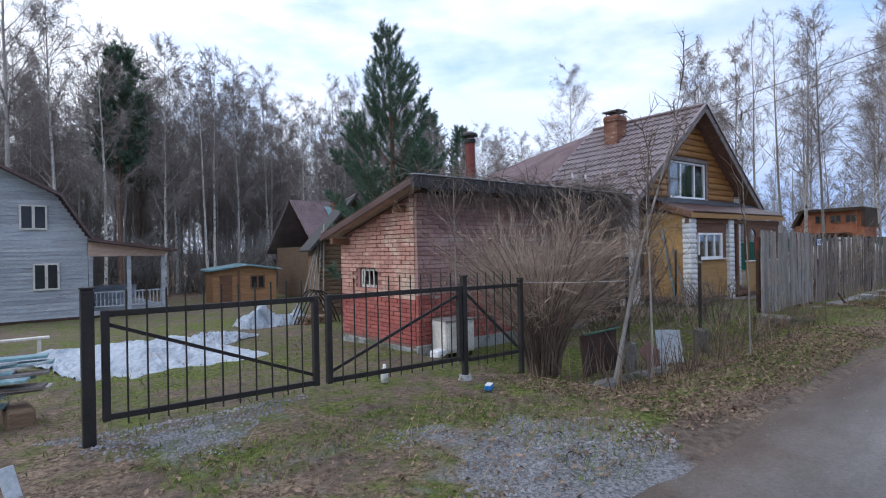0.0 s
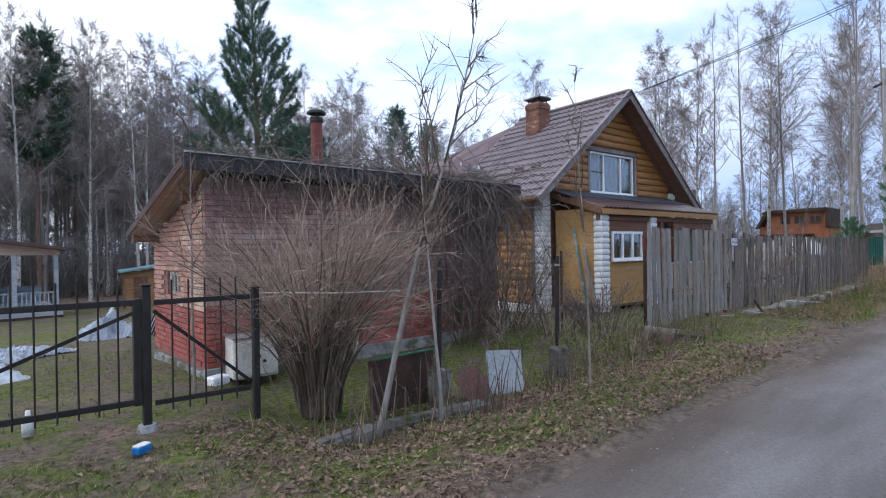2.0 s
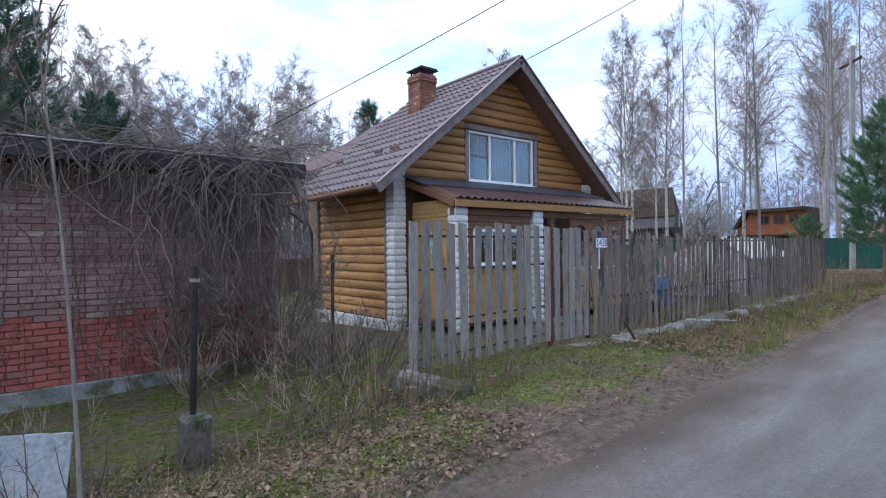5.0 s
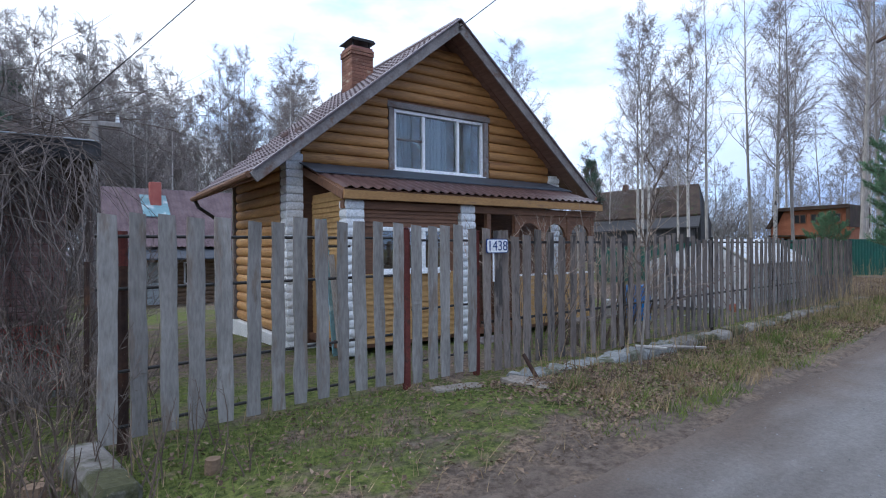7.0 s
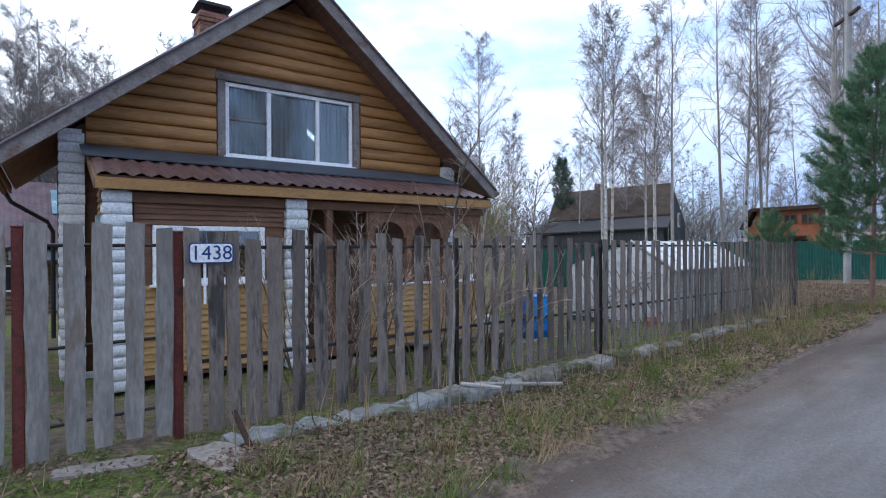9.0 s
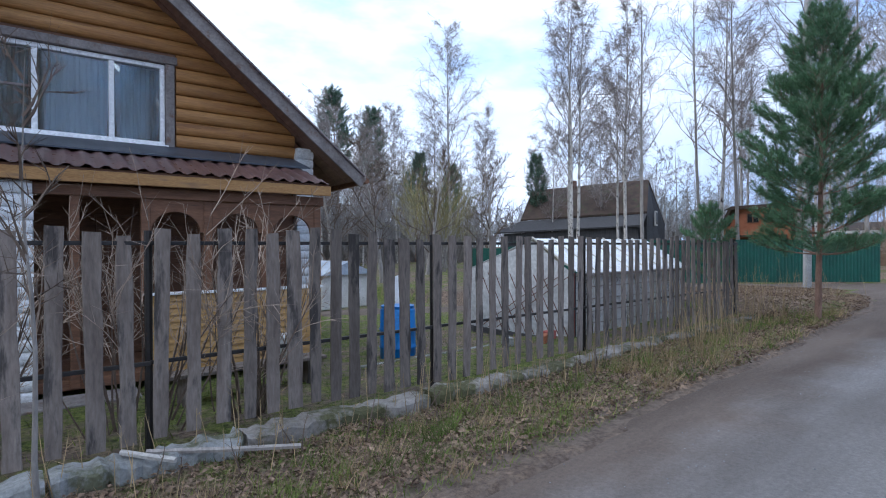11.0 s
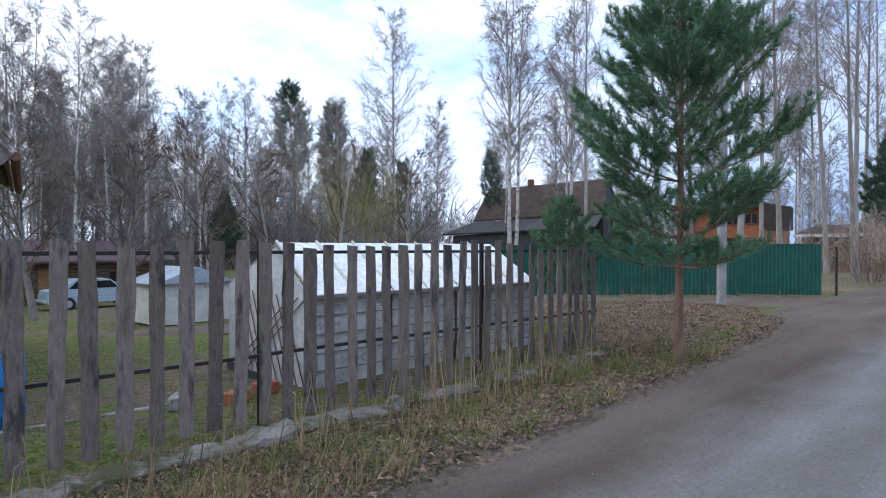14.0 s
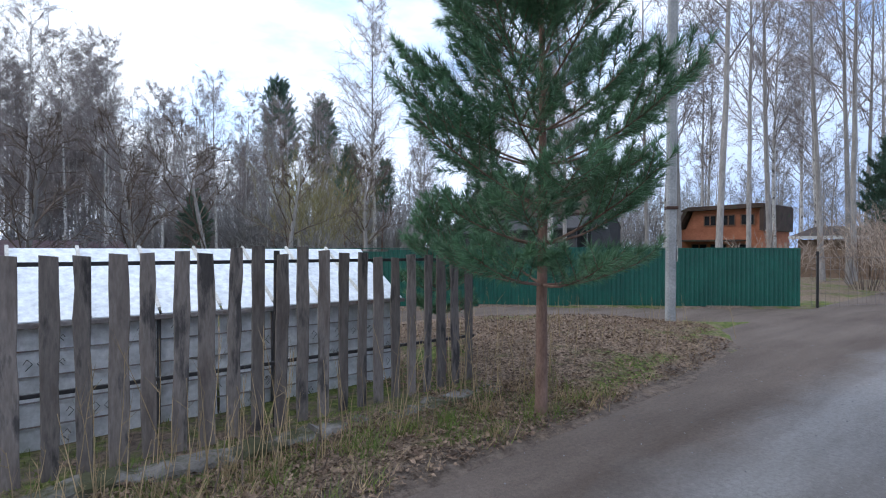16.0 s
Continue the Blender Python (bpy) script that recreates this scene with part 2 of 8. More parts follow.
    'old_log': surf("old_brown_log", (0.13, 0.085, 0.055), (0.22, 0.15, 0.10), scale=1.5, fine=12, stretch=(0.8, 5, 5), rough=0.85, island=0.2, rnd=0.1, bump=0.4),
    'teal_tin': surf("teal_tin_sheet", (0.14, 0.27, 0.31), (0.24, 0.38, 0.42), scale=2, fine=20, rough=0.4, bump=0.1, spot=(0.5, 0.56, 0.58), spot_scale=2, spot_at=0.6),
    'barn_roof': surf("brown_barn_roof", (0.045, 0.030, 0.023), (0.088, 0.058, 0.042), scale=1.2, fine=16, rough=0.85, bump=0.3, spot=(0.06, 0.065, 0.03), spot_scale=1.5, spot_at=0.6),
    'barn_wall': surf("dark_grey_board", (0.04, 0.04, 0.043), (0.075, 0.072, 0.075), scale=2, fine=16, stretch=(5, 5, 0.7), rough=0.85, island=0.15, bump=0.3),
    'orange_brick': surf("orange_brick", (0.28, 0.100, 0.050), (0.40, 0.155, 0.080), scale=2, fine=25, rough=0.85, island=0.12, bump=0.3),
    'green_sheet': surf("green_profiled_sheet", (0.007, 0.070, 0.048), (0.012, 0.105, 0.070), scale=1.5, fine=20, rough=0.4, rnd=0.05, island=0.06, bump=0.06, spec=0.5),
    'blue_plastic': surf("blue_plastic", (0.01, 0.13, 0.42), (0.02, 0.19, 0.52), scale=3, fine=30, rough=0.4, bump=0.05),
    'foil': surf("grey_film_wall", (0.46, 0.465, 0.47), (0.66, 0.665, 0.67), scale=2.2, fine=14, rough=0.35, bump=0.35, island=0.1, depth=0.02),
    'poly': surf("milky_roof_panel", (0.66, 0.70, 0.74), (0.80, 0.82, 0.85), scale=1.6, fine=14, rough=0.2, bump=0.1, island=0.08, spec=0.6),
    'pole': surf("concrete_pole", (0.24, 0.245, 0.245), (0.35, 0.35, 0.345), scale=3, fine=30, rough=0.9, bump=0.4, spot=(0.22, 0.2, 0.18), spot_scale=4, spot_at=0.65),
    'wire': surf("dark_wire", (0.02, 0.02, 0.02), (0.04, 0.04, 0.04), rough=0.6, bump=0.0),
    'cord': surf("pale_cord", (0.45, 0.43, 0.40), (0.55, 0.53, 0.50), rough=0.8, bump=0.0),
    'dark': surf("dark_inside", (0.02, 0.017, 0.015), (0.04, 0.034, 0.03), rough=0.9, bump=0.0),
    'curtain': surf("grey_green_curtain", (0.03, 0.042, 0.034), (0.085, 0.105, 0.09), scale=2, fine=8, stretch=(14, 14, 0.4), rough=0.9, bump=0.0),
    'chimney': surf("sooty_brick_chimney", (0.15, 0.075, 0.05), (0.26, 0.13, 0.09), scale=3, fine=25, rough=0.92, rnd=0.2, island=0.2, bump=0.6, spot=(0.36, 0.27, 0.2), spot_scale=2.2, spot_at=0.62),
    'bark_birch': surf("birch_bark", (0.36, 0.33, 0.30), (0.58, 0.55, 0.52), scale=3.0, fine=9, stretch=(1.5, 1.5, 1.0), rough=0.9, rnd=0.2, bump=0.4, spot=(0.06, 0.055, 0.05), spot_scale=5, spot_at=0.58),
    'bark_grey': surf("grey_brown_bark", (0.22, 0.202, 0.185), (0.36, 0.33, 0.305), scale=3.0, fine=14, stretch=(3, 3, 0.8), rough=0.95, rnd=0.25, bump=0.6),
    'twig': surf("birch_twig", (0.22, 0.19, 0.178), (0.34, 0.295, 0.275), scale=0.6, fine=6, rough=0.9, rnd=0.15, bump=0.0),
    'twig_far': surf("far_wood_twig", (0.215, 0.203, 0.198), (0.335, 0.315, 0.302), scale=0.15, fine=2, rough=0.95, bump=0.0),
    'bud': surf("spring_bud", (0.20, 0.185, 0.075), (0.32, 0.27, 0.12), scale=0.4, fine=4, rough=0.8, bump=0.0, rnd=0.2),
    'bark_pine': surf("pine_bark", (0.15, 0.090, 0.065), (0.245, 0.155, 0.118), scale=4, fine=22, stretch=(3, 3, 1), rough=0.95, bump=0.7, depth=0.02),
    'needle': surf("pine_needle", (0.062, 0.150, 0.075), (0.150, 0.270, 0.135), scale=1.2, fine=7, rough=0.5, rnd=0.1, island=0.3, bump=0.0),
    'needle_blue': surf("blue_green_needle", (0.052, 0.105, 0.066), (0.105, 0.178, 0.118), scale=0.8, fine=6, rough=0.6, rnd=0.15, island=0.3, bump=0.0),
    'bush': surf("bush_stem", (0.095, 0.070, 0.055), (0.175, 0.132, 0.102), scale=2.5, fine=14, rough=0.9, bump=0.2),
    'bush_twig': surf("bush_twig", (0.27, 0.205, 0.162), (0.40, 0.315, 0.245), scale=1.0, fine=8, rough=0.9, island=0.2, bump=0.0),
    'vine': surf("dead_vine", (0.12, 0.098, 0.088), (0.22, 0.178, 0.155), scale=2.5, fine=14, rough=0.95, island=0.3, bump=0.0),
    'grass': surf("short_grass", (0.075, 0.115, 0.020), (0.19, 0.23, 0.05), scale=0.9, fine=6, rough=0.8, island=0.3, bump=0.0),
    'straw': surf("dry_grass", (0.25, 0.18, 0.095), (0.40, 0.30, 0.17), scale=0.9, fine=6, rough=0.9, island=0.3, bump=0.0),
    'leaf': surf("dead_leaf", (0.115, 0.073, 0.050), (0.27, 0.195, 0.135), scale=6, fine=30, rough=0.85, island=0.5, bump=0.0),
    'gravel': surf("grey_gravel", (0.15, 0.152, 0.158), (0.27, 0.272, 0.285), scale=2, fine=30, rough=0.9, island=0.35, bump=0.2),
    'paint_blue': surf("blue_enamel", (0.01, 0.035, 0.16), (0.015, 0.05, 0.2), rough=0.4, bump=0.0),
}


def glass_mat(name="window_glass"):
    m = bpy.data.materials.new(name)
    m.use_nodes = True
    p = m.node_tree.nodes["Principled BSDF"]
    p.inputs["Base Color"].default_value = (0.9, 0.95, 0.95, 1)
    p.inputs["Roughness"].default_value = 0.03
    p.inputs["Transmission Weight"].default_value = 1.0
    p.inputs["IOR"].default_value = 1.6
    return m


M['glass'] = glass_mat()
M['pane_dark'] = surf("dark_pane", (0.012, 0.014, 0.017), (0.022, 0.025, 0.03), rough=0.12, bump=0.0, spec=0.5)


def ground_mat():
    """Earth, grass, leaf litter and gravel, mixed by the vertex masks and broken up by noise."""
    m = bpy.data.materials.new("ground_cover")
    m.use_nodes = True
    n, l = m.node_tree.nodes, m.node_tree.links
    p = n["Principled BSDF"]
    p.inputs["Roughness"].default_value = 0.95
    p.inputs["Specular IOR Level"].default_value = 0.2
    tc = n.new("ShaderNodeTexCoord")

    def nz(s, d=6, r=0.6):
        k = n.new("ShaderNodeTexNoise")
        k.inputs["Scale"].default_value, k.inputs["Detail"].default_value, k.inputs["Roughness"].default_value = s, d, r
        l.new(tc.outputs["Object"], k.inputs["Vector"])
        return k.outputs["Fac"]

    def ramp(f, a, b, c1, c2):
        k = n.new("ShaderNodeValToRGB")
        k.color_ramp.elements[0].position, k.color_ramp.elements[1].position = a, b
        k.color_ramp.elements[0].color, k.color_ramp.elements[1].color = (*c1, 1), (*c2, 1)
        l.new(f, k.inputs["Fac"])
        return k.outputs["Color"]

    def mix(f, a, b):
        k = n.new("ShaderNodeMix")
        k.data_type = 'RGBA'
        l.new(f, k.inputs[0]), l.new(a, k.inputs[6]), l.new(b, k.inputs[7])
        return k.outputs[2]

    at = n.new("ShaderNodeAttribute")
    at.attribute_name = "cover"
    sep = n.new("ShaderNodeSeparateColor")
    l.new(at.outputs["Color"], sep.inputs[0])

    def mask(channel, s):
        a = n.new("ShaderNodeMath")
        a.operation = 'ADD'
        l.new(sep.outputs[channel], a.inputs[0]), l.new(nz(s), a.inputs[1])
        k = n.new("ShaderNodeMapRange")
        k.inputs["From Min"].default_value, k.inputs["From Max"].default_value = 0.92, 1.12
        l.new(a.outputs[0], k.inputs["Value"])
        return k.outputs["Result"]

    earth = ramp(nz(11, 7, 0.75), 0.36, 0.64, (0.085, 0.064, 0.050), (0.225, 0.178, 0.146))
    grass = ramp(nz(14, 6, 0.75), 0.38, 0.62, (0.045, 0.064, 0.016), (0.20, 0.228, 0.062))
    litter = ramp(nz(20, 5, 0.8), 0.40, 0.60, (0.068, 0.047, 0.036), (0.37, 0.275, 0.20))
    gravel = ramp(nz(34, 3, 0.8), 0.36, 0.64, (0.10, 0.10, 0.105), (0.36, 0.365, 0.385))
    c = mix(mask(1, 1.6), earth, litter)
    c = mix(mask(0, 2.6), c, grass)
    c = mix(mask(2, 2.0), c, gravel)
    l.new(c, p.inputs["Base Color"])
    b = n.new("ShaderNodeBump")
    b.inputs["Strength"].default_value, b.inputs["Distance"].default_value = 1.0, 0.05
    l.new(nz(22, 6, 0.7), b.inputs["Height"])
    l.new(b.outputs["Normal"], p.inputs["Normal"])
    return m


def road_mat():
    m = bpy.data.materials.new("packed_dirt_road")
    m.use_nodes = True
    n, l = m.node_tree.nodes, m.node_tree.links
    p = n["Principled BSDF"]
    p.inputs["Roughness"].default_value = 0.9
    p.inputs["Specular IOR Level"].default_value = 0.25
    tc = n.new("ShaderNodeTexCoord")
    mp = n.new("ShaderNodeMapping")
    mp.inputs["Scale"].default_value = (0.25, 1.2, 1)
    l.new(tc.outputs["Object"], mp.inputs["Vector"])

    def nz(s, d, vec, r=0.6):
        k = n.new("ShaderNodeTexNoise")
        k.inputs["Scale"].default_value, k.inputs["Detail"].default_value, k.inputs["Roughness"].default_value = s, d, r
        l.new(vec, k.inputs["Vector"])
        return k.outputs["Fac"]

    r = n.new("ShaderNodeValToRGB")
    r.color_ramp.elements[0].position, r.color_ramp.elements[1].position = 0.35, 0.65
    r.color_ramp.elements[0].color, r.color_ramp.elements[1].color = (0.160, 0.148, 0.139, 1), (0.246, 0.236, 0.229, 1)
    l.new(nz(1.3, 6, mp.outputs["Vector"]), r.inputs["Fac"])
    g = n.new("ShaderNodeMapRange")
    g.inputs["From Min"].default_value, g.inputs["From Max"].default_value = 0.3, 0.7
    g.inputs["To Min"].default_value, g.inputs["To Max"].default_value = 0.66, 1.3
    l.new(nz(30, 9, tc.outputs["Object"], 0.85), g.inputs["Value"])
    # worn grey wheel track between brown gravelly shoulders
    sx = n.new("ShaderNodeSeparateXYZ")
    l.new(tc.outputs["Object"], sx.inputs[0])
    wob = n.new("ShaderNodeMath")
    wob.operation = 'MULTIPLY_ADD'
    wob.inputs[1].default_value = 1.3
    l.new(nz(0.8, 7, tc.outputs["Object"], 0.65), wob.inputs[0]), l.new(sx.outputs["Y"], wob.inputs[2])
    band = n.new("ShaderNodeMapRange")
    band.inputs["From Min"].default_value, band.inputs["From Max"].default_value = -1.0, 3.0
    l.new(wob.outputs[0], band.inputs["Value"])
    tr = n.new("ShaderNodeValToRGB")
    tr.color_ramp.elements[0].position, tr.color_ramp.elements[1].position = 0.28, 0.84
    tr.color_ramp.elements[0].color, tr.color_ramp.elements[1].color = (0.84, 0.78, 0.74, 1), (0.72, 0.60, 0.52, 1)
    for pos, c in ((0.40, (1.06, 1.06, 1.08, 1)), (0.68, (1.10, 1.09, 1.10, 1))):
        tr.color_ramp.elements.new(pos).color = c
    l.new(band.outputs["Result"], tr.inputs["Fac"])
    mt = n.new("ShaderNodeMix")
    mt.data_type, mt.blend_type = 'RGBA', 'MULTIPLY'
    mt.inputs[0].default_value = 1.0
    l.new(r.outputs["Color"], mt.inputs[6]), l.new(tr.outputs["Color"], mt.inputs[7])
    mx = n.new("ShaderNodeMix")
    mx.data_type, mx.blend_type = 'RGBA', 'MULTIPLY'
    mx.inputs[0].default_value = 1.0
    l.new(mt.outputs[2], mx.inputs[6]), l.new(g.outputs["Result"], mx.inputs[7])
    l.new(mx.outputs[2], p.inputs["Base Color"])
    b = n.new("ShaderNodeBump")
    b.inputs["Strength"].default_value, b.inputs["Distance"].default_value = 1.0, 0.03
    l.new(nz(38, 6, tc.outputs["Object"], 0.7), b.inputs["Height"])
    l.new(b.outputs["Normal"], p.inputs["Normal"])
    return m


M['ground'], M['road'] = ground_mat(), road_mat()


# ---------------------------------------------------------------- mesh tools
class Geo:
    """Collects vertices and faces for one mesh."""

    def __init__(self):
        self.v, self.f = [], []

    def add(self, vs, fs):
        o = len(self.v)
        self.v.extend(vs)
        self.f.extend(tuple(i + o for i in q) for q in fs)

    def box(self, x0, x1, y0, y1, z0, z1, c=0.0, m=None):
        """A box, with its edges chamfered by c."""
        if c <= 0:
            vs = [(x, y, z) for x in (x0, x1) for y in (y0, y1) for z in (z0, z1)]
            fs = [(0, 1, 3, 2), (4, 6, 7, 5), (0, 4, 5, 1), (2, 3, 7, 6), (0, 2, 6, 4), (1, 5, 7, 3)]
        else:
            vs, idx = [], {}
            for i, (x, sx) in enumerate(((x0, 1), (x1, -1))):
                for j, (y, sy) in enumerate(((y0, 1), (y1, -1))):
                    for k, (z, sz) in enumerate(((z0, 1), (z1, -1))):
                        for a, d in enumerate(((0, c * sy, c * sz), (c * sx, 0, c * sz), (c * sx, c * sy, 0))):
                            idx[i, j, k, a] = len(vs)
                            vs.append((x + d[0], y + d[1], z + d[2]))
            g = lambda *q: tuple(idx[w] for w in q)
            fs = []
            for i in (0, 1):
                fs += [g((i, 0, 0, 0), (i, 0, 1, 0), (i, 1, 1, 0), (i, 1, 0, 0)), g((0, i, 0, 1), (1, i, 0, 1), (1, i, 1, 1), (0, i, 1, 1)), g((0, 0, i, 2), (0, 1, i, 2), (1, 1, i, 2), (1, 0, i, 2))]
                for j in (0, 1):
                    fs += [g((i, j, 0, 0), (i, j, 1, 0), (i, j, 1, 1), (i, j, 0, 1)), g((i, 0, j, 0), (i, 1, j, 0), (i, 1, j, 2), (i, 0, j, 2)), g((0, i, j, 1), (1, i, j, 1), (1, i, j, 2), (0, i, j, 2))]
                    fs += [g((i, j, k, 0), (i, j, k, 1), (i, j, k, 2)) for k in (0, 1)]
        if m is not None:
            vs = [tuple(m @ Vector(p)) for p in vs]
        self.add(vs, fs)
        return self

    def beam(self, p, q, w, h, c=0.0, up=(0, 0, 1)):
        """A bar from p to q, w wide and h high."""
        p, q = Vector(p), Vector(q)
        d = (q - p)
        x = d.normalized()
        u = Vector(up)
        if abs(x.dot(u)) > 0.98:
            u = Vector((0, 1, 0))
        y = u.cross(x).normalized()
        z = x.cross(y)
        m = Matrix((x, y, z)).transposed().to_4x4()
        m.translation = p
        return self.box(0, d.length, -w / 2, w / 2, -h / 2, h / 2, c, m)

    def tube(self, pts, rad, n=5, cap=True):
        pts = [Vector(p) for p in pts]
        o = len(self.v)
        ref = None
        for i, p in enumerate(pts):
            d = (pts[min(i + 1, len(pts) - 1)] - pts[max(i - 1, 0)]).normalized()
            if ref is None:
                ref = d.orthogonal().normalized()
            a = (ref - d * ref.dot(d)).normalized()
            ref, b = a, d.cross(a)
            r = rad[i] if isinstance(rad, (list, tuple)) else rad
            for k in range(n):
                t = 2 * math.pi * k / n
                self.v.append(tuple(p + (a * math.cos(t) + b * math.sin(t)) * r))
        for i in range(len(pts) - 1):
            for k in range(n):
                k2 = (k + 1) % n
                self.f.append((o + i * n + k, o + i * n + k2, o + (i + 1) * n + k2, o + (i + 1) * n + k))
        if cap:
            self.f.append(tuple(o + k for k in reversed(range(n))))
            self.f.append(tuple(o + (len(pts) - 1) * n + k for k in range(n)))
        return self

    def spike(self, p, q, w, side):
        """A thin blade: one triangle from a base w wide at p to the tip q."""
        o = len(self.v)
        s = side * (w / 2)
        self.v += [tuple(p - s), tuple(p + s), tuple(q)]
        self.f.append((o, o + 1, o + 2))

    def poly(self, pts, d):
        """A flat outline pushed through by the vector d."""
        k = len(pts)
        d = Vector(d)
        vs = [tuple(Vector(p)) for p in pts] + [tuple(Vector(p) + d) for p in pts]
        self.add(vs, [tuple(range(k)), tuple(range(2 * k - 1, k - 1, -1))] + [(i, i + k, (i + 1) % k + k, (i + 1) % k) for i in range(k)])
        return self

    def mesh(self, name, mat, smooth=False):
        me = bpy.data.meshes.new(name)
        me.from_pydata(self.v, [], self.f)
        me.materials.append(mat)
        if smooth:
            me.polygons.foreach_set("use_smooth", [True] * len(me.polygons))
        if len(self.f) < 20000:
            bm = bmesh.new()
            bm.from_mesh(me)
            bmesh.ops.recalc_face_normals(bm, faces=bm.faces)
            bm.to_mesh(me)
            bm.free()
        me.update()
        return me


def part(name, geo, mat, parent=None, label="", smooth=False, at=None):
    """One mesh object, under a thing or a part."""
    ob = new(name, geo.mesh(name, mat, smooth) if isinstance(geo, Geo) else geo)
    if parent is not None:
        ob.parent = parent
    if at is not None:
        ob.matrix_basis = at
    return tagged(ob, label)


def thing(name, label, category, m=None, group="", kind=""):
    """An empty at the base of a thing, to hold its parts."""
    ob = new(name)
    ob.empty_display_size = 0.2
    if m is not None:
        ob.matrix_basis = m
    return tagged(ob, label, category, group, kind)


def single(name, geo, mat, label, category, group="", kind="", smooth=False, m=None):
    return tagged(part(name, geo, mat, None, "", smooth, m), label, category, group, kind)


def smooth_step(a, b, x):
    t = max(0.0, min(1.0, (x - a) / (b - a)))
    return t * t * (3 - 2 * t)


def lerp_table(tab, x):
    for (x0, y0), (x1, y1) in zip(tab, tab[1:]):
        if x <= x1:
            return y0 + (y1 - y0) * max(0.0, (x - x0) / (x1 - x0))
    return tab[-1][1]


# ---------------------------------------------------------------- ground and road
ROAD_Z = [(-60, 0.0), (0, 0.0), (6, -0.05), (11, -0.02), (15, 0.0), (20, 0.02), (25, 0.10), (33, 0.22), (60, 0.30), (120, 0.4)]
ROAD_EDGE = [(-60, 2.0), (0, 1.95), (8, 1.85), (16, 1.85), (20, 2.0), (24, 2.2), (28, 2.35), (31, 2.5), (33.5, 3.0), (35, 4.0), (120, 4.0)]
GREEN_A, GREEN_B = Vector((40.45, 4.2, 0)), Vector((29.8, 13.8, 0))      # the line of the green fence
GREEN_N = Vector((-(GREEN_B - GREEN_A).y, (GREEN_B - GREEN_A).x, 0)).normalized()
if GREEN_N.x > 0:
    GREEN_N = -GREEN_N


def n2(x, y, s, k=0.0):
    return noise.noise(Vector((x * s, y * s, 3.7 + k)))


def road_in(x, y):
    """How far inside the road a place lies, in metres; negative outside."""
    e = lerp_table(ROAD_EDGE, x) + 0.10 * n2(x, y, 0.8) + 0.05 * n2(x, y, 3.0, 5)
    d = min(e - y, y + 6.2)
    side = (Vector((x, y, 0)) - GREEN_A).dot(GREEN_N)
    if x > 24:
        d = max(d, min(side - 0.25, 2.75 - side) + 0.1 * n2(x, y, 1.0, 9))
        d = max(d, min(y + 6.2, 3.6 - y, 5.0 - side))
    return d


def ground_z(x, y):
    r = lerp_table(ROAD_Z, x)
    if y < 0:
        z = r
    else:
        hollow = smooth_step(4.9, 6.0, x) * (1 - smooth_step(10.2, 11.4, x))
        z = r - 0.33 * hollow * smooth_step(2.6, 4.2, y)
        ditch = smooth_step(16, 18, x) * (1 - smooth_step(29, 31, x))
        z -= 0.13 * ditch * smooth_step(lerp_table(ROAD_EDGE, x) + 0.2, 3.6, y)
        flat = -0.25 if x < 30 else 0.0
        yard = flat - (0.045 * max(0.0, min(y, 36) - 7.4) if x < 30 else 0.02 * max(0.0, min(y, 36) - 7.4))
        blend = smooth_step(29, 36, x)
        z = z + (min(z, yard + blend * r) - z) * smooth_step(4.8, 7.4, y) * (1 - blend * 0.6)
        mound = smooth_step(29.3, 31, x) * (1 - smooth_step(33.5, 36, x)) * smooth_step(2.6, 4.5, y) * (1 - smooth_step(8, 10, y))
        z += 0.12 * mound
    if y > 0 and 15 < x < 29.5:
        z += 0.05 * max(0.0, n2(x, y, 1.5, 21)) * smooth_step(2.4, 3.0, y) * smooth_step(5.2, 4.2, y)
    inside = road_in(x, y)
    z += (0.035 * n2(x, y, 0.9) + 0.02 * n2(x, y, 2.7, 2)) * smooth_step(0.3, -0.4, inside) if inside < 0.3 else 0.0
    return z


def steps(parts_):
    out = []
    for a, b, s in parts_:
        k = max(1, round((b - a) / s))
        out += [a + (b - a) * i / k for i in range(k)]
    return out + [parts_[-1][1]]


